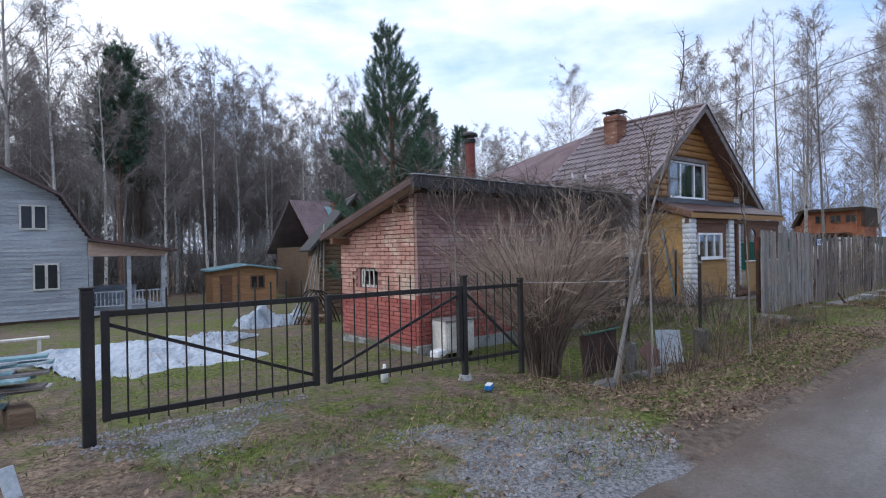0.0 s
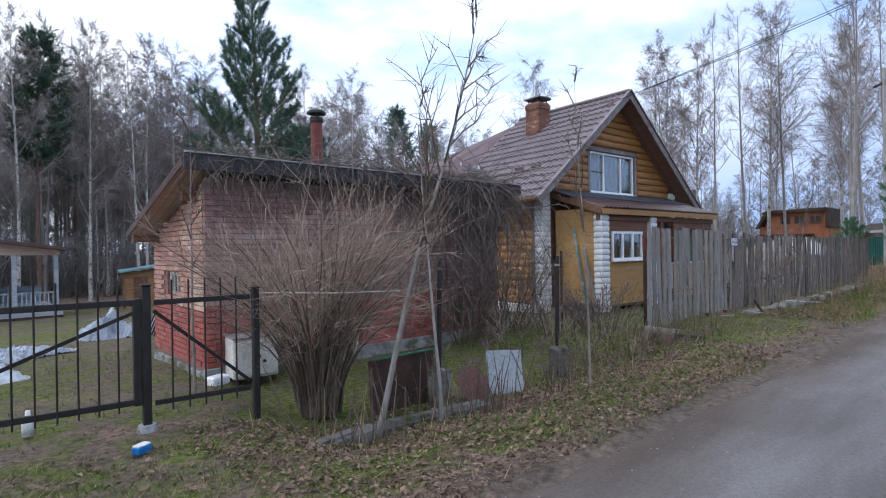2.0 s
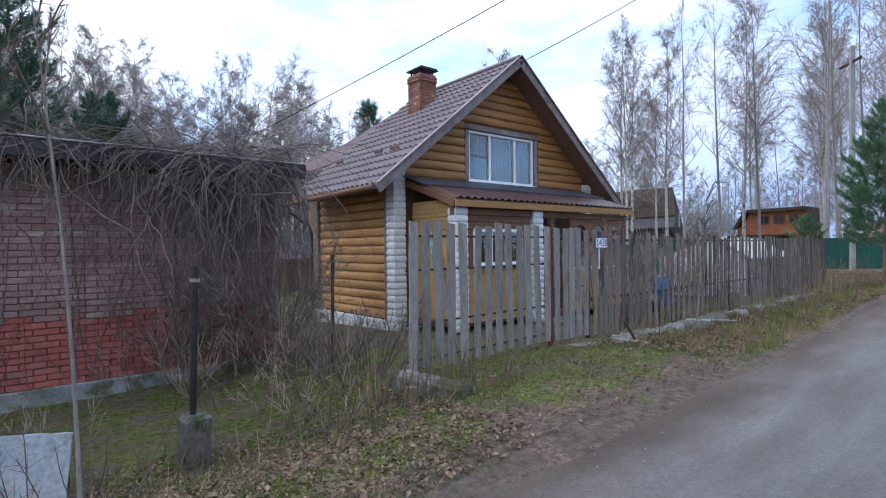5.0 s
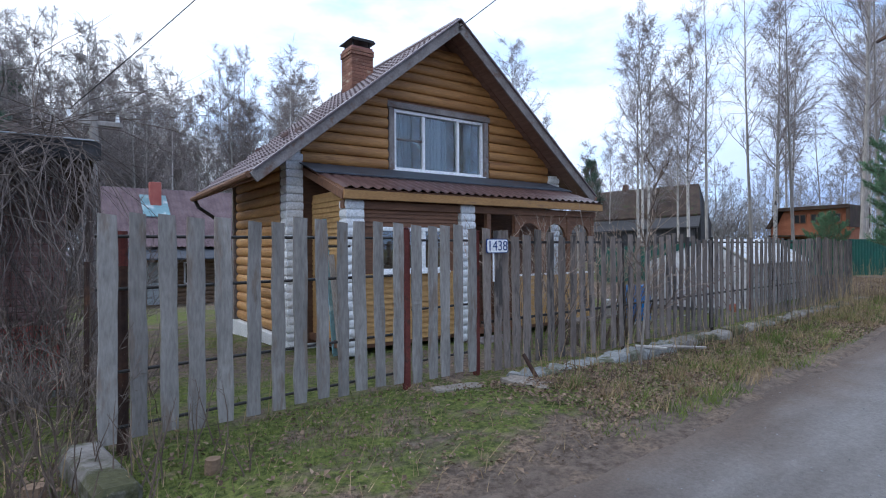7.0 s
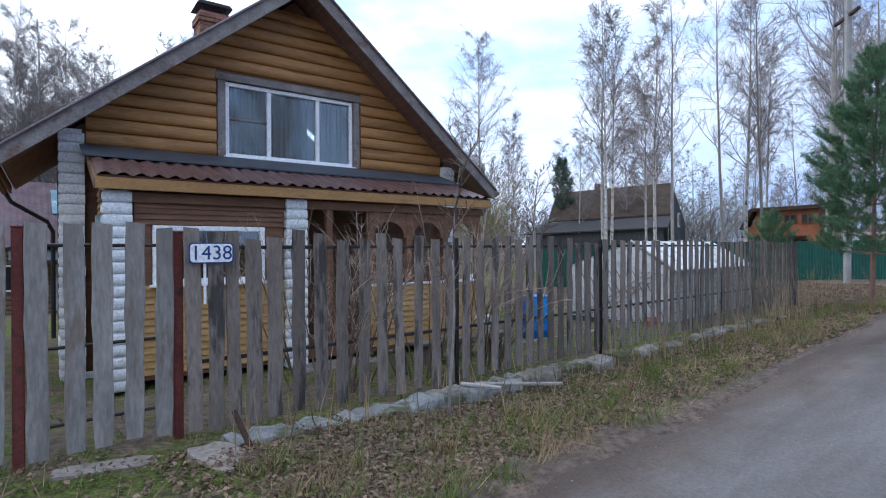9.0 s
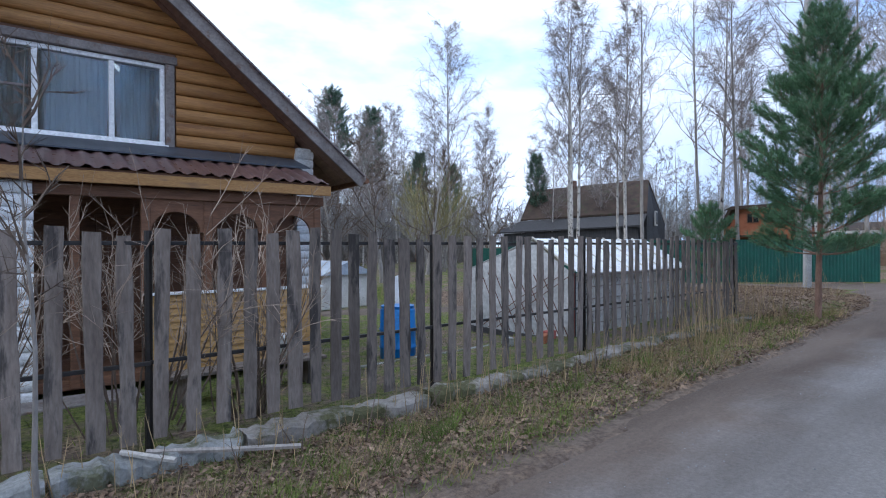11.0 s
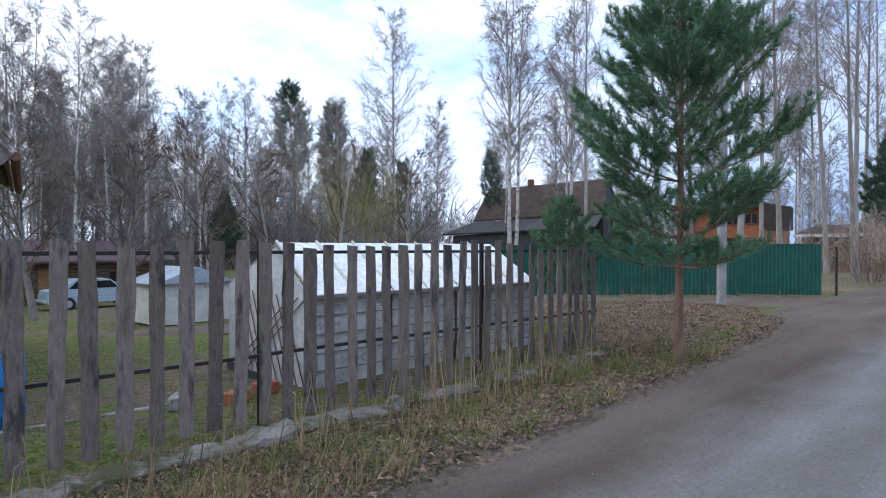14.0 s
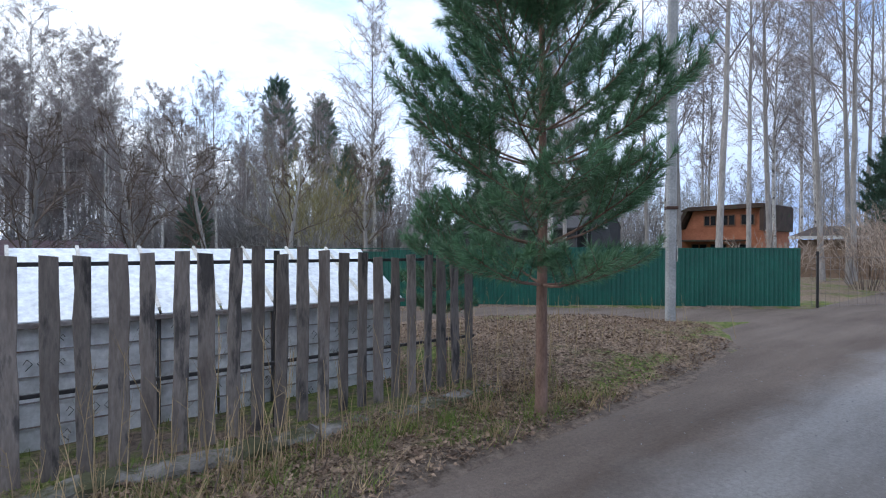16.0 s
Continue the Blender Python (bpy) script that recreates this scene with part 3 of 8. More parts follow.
def build_ground():
    xs = steps([(-900, -100, 200), (-100, -20, 10), (-20, -2, 1.5), (-2, 38, 0.25), (38, 60, 1.0), (60, 140, 8), (140, 1200, 200)])
    ys = steps([(-900, -60, 200), (-60, -8, 6), (-8, 0, 1.0), (0, 9, 0.22), (9, 24, 0.7), (24, 60, 3), (60, 140, 10), (140, 1200, 200)])
    g = Geo()
    masks = []
    for y in ys:
        for x in xs:
            inside = road_in(x, y)
            z = ground_z(x, y) - 0.10 * smooth_step(0.02, 0.35, inside) + 0.02
            g.v.append((x, y, z))
            # grass, litter and gravel amounts
            verge = y - lerp_table(ROAD_EDGE, x)
            gr = 0.52 + 0.12 * n2(x, y, 0.5, 1)
            li = 0.50
            gv = 0.0
            if x < 0.9 and y < 9:
                gr, li = 0.42, 0.56
            # grass and bare earth by the shed end, also darkened to paint the bushes' shade
            elif 8.6 < x < 11.5 and 3.3 < y < 7.4:
                gr, li = 0.56, 0.40
            elif x < 5.2 and 0 < y < 5.2:
                gr, li, gv = 0.54 + 0.18 * n2(x, y, 0.9, 41), 0.52, 0.44 + 0.60 * n2(x + 1.3, y, 0.6, 4)
                gv *= smooth_step(4.8, 3.4, x)
            elif y < 4.3 and x < 11.2:
                gr, li = 0.60 - 0.20 * smooth_step(0.9, 1.8, verge), 0.60
            elif y < 4.2 and x < 15.5:
                gr, li = 0.62 + 0.20 * n2(x, y, 1.1, 42) - 0.26 * smooth_step(1.1, 0.2, verge), 0.50
            elif y < 4.3 and x < 29.5:
                gr, li = 0.47 + 0.16 * n2(x, y, 0.9, 44), 0.64
            elif x >= 29.5 and y < 12:
                gr, li = 0.42 + 0.3 * n2(x, y, 0.6, 46) + 0.12 * smooth_step(1.0, 0.3, verge), 0.72
            elif y > 40:
                gr, li = 0.30, 0.75
            else:
                gr, li = 0.52 + 0.22 * n2(x, y, 0.35, 43), 0.46
            if verge < 0.35 and x < 34:
                gr, li = 0.26, 0.42
            masks.append((max(gr, 0), li, max(gv, 0), 1))
    w = len(xs)
    for j in range(len(ys) - 1):
        for i in range(w - 1):
            g.f.append((j * w + i, j * w + i + 1, (j + 1) * w + i + 1, (j + 1) * w + i))
    me = g.mesh("ground", M['ground'], True)
    at = me.color_attributes.new("cover", 'FLOAT_COLOR', 'POINT')
    at.data.foreach_set("color", [c for q in masks for c in q])
    tagged(new("ground", me), "rough grassy ground with dead leaves and gravel patches", "ground", kind="structure")


def build_road():
    xs = steps([(-60, -4, 4), (-4, 42, 0.25), (42, 140, 4)])
    ys = steps([(-6.4, 0, 0.8), (0, 4.6, 0.16), (4.6, 16, 0.5)])
    g = Geo()
    ids = {}
    keep = {}
    for j, y in enumerate(ys):
        for i, x in enumerate(xs):
            d = road_in(x, y)
            keep[i, j] = d > -0.35
            z = lerp_table(ROAD_Z, x) + 0.012 + 0.02 * n2(x, y, 0.35, 6) + 0.008 * n2(x, y, 1.8, 8) - 0.09 * smooth_step(0.12, -0.3, d)
            if y > 5:
                z += ground_z(x, y) - lerp_table(ROAD_Z, x)
            ids[i, j] = (x, y, z)
    num = {}
    for j in range(len(ys) - 1):
        for i in range(len(xs) - 1):
            q = [(i, j), (i + 1, j), (i + 1, j + 1), (i, j + 1)]
            if all(keep[k] for k in q):
                for k in q:
                    if k not in num:
                        num[k] = len(g.v)
                        g.v.append(ids[k])
                g.f.append(tuple(num[k] for k in q))
    tagged(part("road", g, M['road'], None, "", True), "grey packed dirt road with small stones", "road", kind="structure")


build_ground()
build_road()


# ---------------------------------------------------------------- the log house
HM = pose(18.27, 8.72, 0, 0, 0, -3.0)
RIDGE, SLOPE, HALF = 6.10, 0.813, 4.12
FRONT_Y, BACK_Y = -0.62, 3.85


def half_log(g, x0, x1, z, h, y, r=0.07, axis='x', n=6, under=None):
    """A log that bulges out of a wall by r."""
    o = len(g.v)
    for x in (x0, x1):
        for k in range(n + 1):
            t = math.pi * k / n
            b, zz = -r * math.sin(t) ** 0.8, z + h / 2 - h / 2 * math.cos(t) * 0.985
            xx = x if under is None else max(-under(zz), min(under(zz), x))
            g.v.append((xx, y + b, zz) if axis == 'x' else (y + b, xx, zz))
    for k in range(n):
        g.f.append((o + k, o + k + 1, o + n + 2 + k, o + n + 1 + k))
    g.f.append(tuple(o + k for k in range(n + 1)))
    g.f.append(tuple(o + n + 1 + k for k in reversed(range(n + 1))))


def quoin(parent, x0, x1, y0, y1, z0, z1):
    """A corner column clad in short white half-rounds."""
    body = part("corner_column", Geo().box(x0 + 0.03, x1 - 0.03, y0 + 0.03, y1 - 0.03, z0, z1), M['quoin'], parent, "white half-round corner cladding")
    h = 0.145
    k = int((z1 - z0) / h)
    rr = random.Random(int(x0 * 100))
    for i in range(k):
        z = z0 + i * h
        e = rr.uniform(-0.006, 0.006)
        g = Geo()
        half_log(g, x0 + e, x1 + e, z, h, y0 + 0.03, 0.04)
        half_log(g, y0 + e, y1 + e, z, h, x0 + 0.03, 0.04, 'y')
        o = len(g.v)
        half_log(g, -x1 + e, -x0 + e, z, h, -y1 + 0.03, 0.04)
        for q in range(o, len(g.v)):
            a, b, c = g.v[q]
            g.v[q] = (-a, -b, c)
        part("cladding_course", g, M['quoin'], body)


def tile_slope(side, step=0.05):
    """One side of the metal-tile roof, waved across and stepped down the slope."""
    g = Geo()
    rows = 15
    cols = int((BACK_Y - FRONT_Y) / step)
    ring = []
    for i in range(rows):
        for e in (0.0, 0.96):
            ring.append(((i + e) / rows, 0.045 * (1 - e)))
    nrm = Vector((side * SLOPE, 0, 1)).normalized()
    for s, lift in ring:
        ymax = BACK_Y
        for c in range(cols + 1):
            y = min(FRONT_Y + c * step, ymax)
            w = 0.026 * math.cos(2 * math.pi * y / 0.2) + 0.05 - lift
            p = Vector((side * HALF * s, y, RIDGE - SLOPE * HALF * s)) + nrm * w
            g.v.append(tuple(p))
    w = cols + 1
    for r in range(len(ring) - 1):
        for c in range(cols):
            g.f.append((r * w + c, r * w + c + 1, (r + 1) * w + c + 1, (r + 1) * w + c))
    return g


def window(parent, x0, x1, z0, z1, y, splits=(), bar=None, name="window", frame_mat='white_plastic', casing=None, curtain=True, fw=0.065):
    """A framed window set into a wall that faces -y: frame, mullions, panes and a sill."""
    w = part(name, Geo().box(x0, x1, y - 0.05, y + 0.05, z0, z0 + fw, 0.006).box(x0, x1, y - 0.05, y + 0.05, z1 - fw, z1, 0.006)
             .box(x0, x0 + fw, y - 0.05, y + 0.05, z0 + fw, z1 - fw, 0.006).box(x1 - fw, x1, y - 0.05, y + 0.05, z0 + fw, z1 - fw, 0.006), M[frame_mat], parent, "framed window")
    xs = [x0 + fw] + [x0 + (x1 - x0) * s for s in splits] + [x1 - fw]
    for s in xs[1:-1]:
        part("mullion", Geo().box(s - 0.035, s + 0.035, y - 0.045, y + 0.045, z0 + fw, z1 - fw, 0.006), M[frame_mat], w)
    for a, b in zip(xs, xs[1:]):
        pane = part("pane", Geo().box(a, b, y - 0.004, y + 0.004, z0 + fw, z1 - fw), M['glass'], w)
        inner = part("inner_pane", Geo().box(a, b, y + 0.016, y + 0.022, z0 + fw, z1 - fw), M['glass'], w)
        pane.visible_shadow = inner.visible_shadow = False
    if bar is not None:
        part("glazing_bar", Geo().box(xs[0], xs[1], y - 0.03, y + 0.03, z0 + (z1 - z0) * bar - 0.015, z0 + (z1 - z0) * bar + 0.015), M['barge'], w)
    part("window_sill", Geo().box(x0 - 0.04, x1 + 0.04, y - 0.13, y - 0.052, z0 - 0.03, z0 + 0.006, 0.006), M[frame_mat], w)
    if casing:
        c = Geo()
        c.box(x0 - 0.13, x0 - 0.004, y - 0.10, y - 0.02, z0 - 0.14, z1 + 0.004, 0.01).box(x1 + 0.004, x1 + 0.13, y - 0.10, y - 0.02, z0 - 0.14, z1 + 0.004, 0.01)
        c.box(x0 - 0.17, x1 + 0.17, y - 0.11, y - 0.02, z1 + 0.008, z1 + 0.13, 0.01)
        part("window_casing", c, M[casing], w, "weathered wooden casing")
    return w


def build_house():
    h = thing("log_house", "yellow log house with plum metal-tile roof and veranda", "house", HM)
    X = 3.3
    # walls behind the logs, with the gable window's opening left free
    g = Geo()
    top = lambda x: RIDGE - SLOPE * abs(x) - 0.16
    def panel(xa, xb, za, zb):
        if zb is None:
            pts = [(xa, 0.0, za), (xb, 0.0, za), (xb, 0.0, top(xb))] + ([(0, 0.0, top(0))] if xa < 0 < xb else []) + [(xa, 0.0, top(xa))]
        else:
            pts = [(xa, 0.0, za), (xb, 0.0, za), (xb, 0.0, zb), (xa, 0.0, zb)]
        g.poly(pts, (0, 0.16, 0))
    panel(-X, -1.22, -0.35, None), panel(1.12, X, -0.35, None), panel(-1.22, 1.12, -0.35, 3.06), panel(-1.22, 1.12, 4.32, None)
    part("front_wall", g, M['brown_wood'], h)
    part("side_wall", Geo().box(-X, -X + 0.16, 0.165, BACK_Y - 0.31, -0.35, top(X) - 0.02), M['brown_wood'], h)
    part("side_wall", Geo().box(X - 0.16, X, 0.165, BACK_Y - 0.31, -0.35, top(X) - 0.02), M['brown_wood'], h)
    part("rear_wall", Geo().box(-X + 0.165, X - 0.165, BACK_Y - 0.3, BACK_Y - 0.14, -0.35, top(X) - 0.02), M['brown_wood'], h)
    part("attic_floor", Geo().box(-X + 0.165, X - 0.165, 0.165, 3.5, 2.7, 2.82), M['brown_wood'], h)
    # logs of the gable in the shaded tone, and of the side wall in the lit tone
    lh = 0.205
    k = 0
    z = 2.86
    while z < RIDGE - 0.45:
        half = (RIDGE - 0.08 - z) / SLOPE
        half = min(half, X - 0.16)
        spans = [(-half, half)]
        if z + lh > 3.02 and z < 4.36:
            spans = [(-half, -1.36), (1.26, half)]
        for a, b in spans:
            if b - a > 0.08:
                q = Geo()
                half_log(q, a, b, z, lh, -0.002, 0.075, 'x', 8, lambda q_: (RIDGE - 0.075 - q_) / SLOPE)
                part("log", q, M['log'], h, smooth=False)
        z += lh
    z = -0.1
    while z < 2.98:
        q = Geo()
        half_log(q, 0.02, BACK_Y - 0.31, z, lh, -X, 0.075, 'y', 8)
        part("log", q, M['log_side_lit'], h)
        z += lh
    part("foundation", Geo().box(-X - 0.13, -X - 0.002, -0.1, BACK_Y - 0.14, -0.75, -0.12, 0.02).box(-X - 0.13, X + 0.1, -0.13, -0.104, -0.75, -0.2, 0.01), M['quoin'], h, "white-painted foundation strip")
    quoin(h, -X - 0.16, -X + 0.14, -0.16, 0.14, -0.28, 3.25)
    quoin(h, X - 0.16, X + 0.14, -0.16, 0.14, -0.28, 3.25)
    part("corner_board", Geo().box(-X - 0.13, -X - 0.01, 0.16, 0.30, -0.12, 3.12, 0.01), M['barge'], h)
    part("corner_board", Geo().box(-X - 0.13, -X - 0.01, 3.55, 3.69, -0.12, 3.05, 0.01), M['barge'], h)
    # roof
    for s in (-1, 1):
        part("roof_slope", tile_slope(s, 0.05 if s < 0 else 0.1), M['roof'], h, "plum metal tiles with pale wear")
        for i in range(26):
            a, b = FRONT_Y + 0.02 + i * 0.4, FRONT_Y + 0.4 + i * 0.4
            s0 = 0.0
            if b < BACK_Y:
                u = Geo().beam((s * HALF * s0, (a + b) / 2, RIDGE - 0.06 - SLOPE * HALF * s0), (s * (HALF - 0.03), (a + b) / 2, RIDGE - 0.06 - SLOPE * (HALF - 0.03)), b - a, 0.06)
                part("soffit_board", u, M['soffit'], h)
        bb = Geo()
        bb.beam((s * -0.02, FRONT_Y - 0.02, RIDGE - 0.06), (s * (HALF + 0.05), FRONT_Y - 0.02, RIDGE - 0.06 - SLOPE * (HALF + 0.05)), 0.045, 0.19, 0.006)
        part("barge_board", bb, M['barge'], h, "grey weathered barge board")
        part("verge_flashing", Geo().beam((0, FRONT_Y - 0.03, RIDGE + 0.065), (s * (HALF + 0.06), FRONT_Y - 0.03, RIDGE + 0.065 - SLOPE * (HALF + 0.06)), 0.12, 0.03, 0.006), M['roof'], h)
        part("eave_board", Geo().box(min(s * (HALF + 0.01), s * (HALF + 0.05)), max(s * (HALF + 0.01), s * (HALF + 0.05)), FRONT_Y + 0.03, BACK_Y, RIDGE - SLOPE * HALF - 0.13, RIDGE - SLOPE * HALF + 0.02, 0.006), M['brown_wood'], h)
        gp = Geo()
        zz = RIDGE - SLOPE * HALF - 0.05
        gp.tube([(s * (HALF + 0.12), FRONT_Y - 0.02, zz), (s * (HALF + 0.12), BACK_Y, zz - 0.06)], 0.055, 8)
        part("gutter", gp, M['brown_wood'], h, "dark gutter")
    part("downpipe", Geo().tube([(-HALF - 0.12, 3.7, 2.66), (-HALF - 0.02, 3.7, 2.45), (-X - 0.3, 3.75, 2.1), (-X - 0.2, 3.78, 1.9), (-X - 0.2, 3.78, -0.2)], 0.04, 8), M['wire'], h)
    # rear wing, lower and set back
    part("rear_gable", Geo().poly([(-X + 0.2, BACK_Y - 0.13, top(X)), (X - 0.2, BACK_Y - 0.13, top(X)), (0, BACK_Y - 0.13, RIDGE - 0.2)], (0, 0.08, 0)), M['brown_wood'], h)
    inv = HM.inverted()
    wing = [tuple(inv @ Vector(p)) for p in ((18.35, 12.5, 5.9), (19.4, 15.0, 5.85), (19.0, 16.6, 5.5), (17.6, 17.9, 4.7), (16.6, 17.0, 3.95), (15.9, 12.5, 3.9))]
    part("wing_roof", Geo().poly(wing, (0, 0, 0.08)), M['roof_matte'], h, "plum metal roof of the rear wing")
    part("wing_wall", Geo().box(-1.6, 2.6, BACK_Y + 0.02, 8.0, -0.4, 3.6), M['old_log'], h)
    part("ridge_cap", Geo().tube([(0, FRONT_Y, RIDGE + 0.05), (0, BACK_Y, RIDGE + 0.05)], 0.06, 8), M['roof'], h)
    for yy, xx in ((0.3, -3.0), (0.9, -3.05), (2.9, -3.0)):
        part("snow_guard", Geo().beam((xx, yy, RIDGE - SLOPE * 3.0 + 0.10), (xx, yy + 0.35, RIDGE - SLOPE * 3.0 + 0.10), 0.03, 0.08, 0.006), M['roof_red'], h)
    # chimney
    ch = part("chimney", Geo().box(-1.16, -0.62, 1.95, 2.49, 4.9, 6.22), M['mortar'], h, "sooty brick chimney with a tin cap")
    zb = 5.0
    odd = 0
    while zb < 6.16:
        q = Geo()
        for (x0, x1, y0, y1) in ((-1.17, -0.895 + 0.06 * odd, 1.94, 2.06), (-0.885 + 0.06 * odd, -0.61, 1.94, 2.06), (-1.17, -1.05, 2.07, 2.28 + 0.05 * odd), (-1.17, -1.05, 2.29 + 0.05 * odd, 2.5)):
            e = 0.03 if zb > 6.0 else 0.0
            q.box(x0 - e, x1 + e * 0.3, y0 - e, y1, zb, zb + 0.066, 0.005)
        part("brick_course", q, M['chimney'], ch)
        zb += 0.078
        odd = 1 - odd
    cp = Geo()
    for cx in (-1.1, -0.68):
        for cy in (2.01, 2.43):
            cp.box(cx - 0.015, cx + 0.015, cy - 0.015, cy + 0.015, 6.2, 6.34)
    cp.poly([(-1.22, 1.9, 6.34), (-0.56, 1.9, 6.34), (-0.62, 1.9, 6.40), (-1.16, 1.9, 6.40)], (0, 0.64, 0))
    part("chimney_cap", cp, M['black_steel'], ch)
    # gable window with curtains inside
    w = window(h, -1.21, 1.11, 3.07, 4.31, 0.03, (0.315, 0.70), 0.52, casing='barge')
    cu = Geo()
    for a, b in ((-1.1, -0.55), (-0.35, 0.35), (0.55, 1.05)):
        m = 24
        for i in range(m):
            x0, x1 = a + (b - a) * i / m, a + (b - a) * (i + 1) / m
            y0, y1 = 0.32 + 0.03 * math.sin(i * 1.9), 0.32 + 0.03 * math.sin((i + 1) * 1.9)
            cu.add([(x0, y0, 3.1), (x1, y1, 3.1), (x1, y1, 4.3), (x0, y0, 4.3)], [(0, 1, 2, 3)])
    part("curtain", cu, M['curtain'], w, "dark grey-green curtains")
    # veranda roof: smooth upper sheet, tiled lower part, fascia
    px0, px1, py = -3.12, 2.98, -1.85
    rz = lambda y: 3.02 + (y / 1.85) * 0.60
    part("veranda_flashing", Geo().poly([(px0 - 0.1, -0.09, rz(-0.09) + 0.05), (px1 + 0.1, -0.09, rz(-0.09) + 0.05), (px1 + 0.1, -0.09, rz(-0.09) + 0.07), (px0 - 0.1, -0.09, rz(-0.09) + 0.07)], (0, -0.8, -0.26)), M['slate'], h, "dark blue sheet")
    t = Geo()
    cols, rows = 130, 8
    for r in range(rows + 1):
        y = -0.70 + (py + 0.70) * r / rows
        for c in range(cols + 1):
            x = px0 + (px1 - px0) * c / cols
            t.v.append((x, y, rz(y) + 0.035 + 0.022 * math.cos(2 * math.pi * x / 0.19) - 0.018 * (r % 2)))
    for r in range(rows):
        for c in range(cols):
            i = r * (cols + 1) + c
            t.f.append((i, i + 1, i + cols + 2, i + cols + 1))
    part("veranda_roof", t, M['roof_red'], h, "brown-red metal tiles", True)
    part("veranda_deck", Geo().poly([(px0, -0.02, rz(0) - 0.05), (px1, -0.02, rz(0) - 0.05), (px1, -0.02, rz(0)), (px0, -0.02, rz(0))], (0, py + 0.08, -0.58)), M['brown_wood'], h)
    part("fascia", Geo().box(px0 - 0.02, px1 + 0.02, py + 0.02, py + 0.06, rz(py) - 0.15, rz(py) - 0.01, 0.006), M['fascia'], h, "ochre fascia board")
    part("fascia", Geo().beam((px0 - 0.01, py + 0.07, rz(py) - 0.09), (px0 - 0.01, -0.02, rz(0) - 0.09), 0.035, 0.14, 0.006), M['brown_wood'], h)
    fy = -1.62
    part("veranda_beam", Geo().box(px0 + 0.03, px1 - 0.03, fy - 0.06, fy + 0.06, 2.13, 2.26, 0.008), M['brown_wood'], h)
    # veranda floor and walls
    part("veranda_floor", Geo().box(px0 + 0.05, px1 - 0.05, fy, -0.17, -0.12, 0.0, 0.01), M['brown_wood'], h)

    def clap(xa, xb, za, zb, y, mat='clap', step=0.09):
        w = part("veranda_wall", Geo().box(xa, xb, y, y + 0.05, za, zb), M[mat], h, "lapped boards")
        z = za
        while z < zb - 0.02:
            zt = min(z + step, zb)
            part("clapboard", Geo().poly([(xa, y - 0.024, z), (xa, y - 0.001, z), (xa, y - 0.001, zt), (xa, y - 0.004, zt)], (xb - xa, 0, 0)), M[mat], w)
            z += step

    clap(px0 + 0.40, -0.82, -0.05, 1.08, fy)
    clap(px0 + 0.40, -0.82, 1.86, 2.13, fy, 'brown_wood', 0.07)
    window(h, -2.52, -1.10, 1.09, 1.85, fy + 0.01, (0.34, 0.67), None)
    part("veranda_wall", Geo().box(px0 + 0.4, -2.53, fy, fy + 0.05, 1.085, 1.855).box(-1.09, -0.82, fy, fy + 0.05, 1.085, 1.855), M['brown_wood'], h)
    side = Geo()
    side.box(px0 + 0.12, px0 + 0.17, fy + 0.1, -0.2, -0.05, 2.45)
    vs = part("veranda_side", side, M['clap'], h, "ochre lapped-board side")
    z = -0.05
    while z < 2.36:
        part("clapboard", Geo().poly([(px0 + 0.096, fy + 0.15, z), (px0 + 0.119, fy + 0.15, z), (px0 + 0.119, fy + 0.15, z + 0.088), (px0 + 0.114, fy + 0.15, z + 0.088)], (0, -0.36 - fy, 0)), M['clap'], vs)
        z += 0.09
    for xa in (px0 + 0.06, -0.80):
        quoin(h, xa, xa + 0.31, fy - 0.10, fy + 0.14, -0.2, 2.27)
    # right part: open doorway, then a parapet with arched openings
    clap(0.62, px1 - 0.06, -0.05, 0.92, fy)
    part("parapet_sill", Geo().box(0.60, px1 - 0.04, fy - 0.05, fy + 0.07, 0.925, 0.96, 0.006), M['white_plastic'], h)
    for a, b in ((0.62, 1.30), (1.38, 2.06), (2.14, 2.82)):
        q = Geo()
        pts = []
        for i in range(13):
            tt = math.pi * i / 12
            pts.append(((a + b) / 2 - (b - a) * 0.42 * math.cos(tt), fy - 0.02, 1.72 + 0.26 * math.sin(tt)))
        q.poly(pts + [(b - 0.01, fy - 0.02, 1.72), (b - 0.01, fy - 0.02, 2.13), (a + 0.01, fy - 0.02, 2.13), (a + 0.01, fy - 0.02, 1.72)], (0, 0.06, 0))
        part("arch_board", q, M['brown_wood'], h)
    for xx in (0.62, 1.34, 2.10, 2.86):
        part("veranda_post", Geo().box(xx - 0.055, xx + 0.055, fy - 0.035, fy + 0.075, 0.965, 2.13, 0.01), M['brown_wood'], h)
    part("veranda_post", Geo().box(0.0 - 0.16, 0.0 - 0.06, fy - 0.05, fy + 0.05, -0.1, 2.13, 0.01), M['brown_wood'], h)
    part("house_door", Geo().box(0.2, 1.05, -0.06, -0.005, -0.02, 2.0, 0.01), M['brown_wood'], h)
    part("step", Geo().box(-0.7, 0.5, fy - 0.55, fy - 0.05, -0.28, -0.16, 0.01).box(-0.7, 0.5, fy - 0.9, fy - 0.5, -0.4, -0.28, 0.01), M['barge'], h)


build_house()


# ---------------------------------------------------------------- the brick shed
SX0, SX1, SY0, SY1 = 5.66, 11.55, 7.45, 10.06


def shed_top(y):
    return 2.52 - (y - SY0) * 0.27


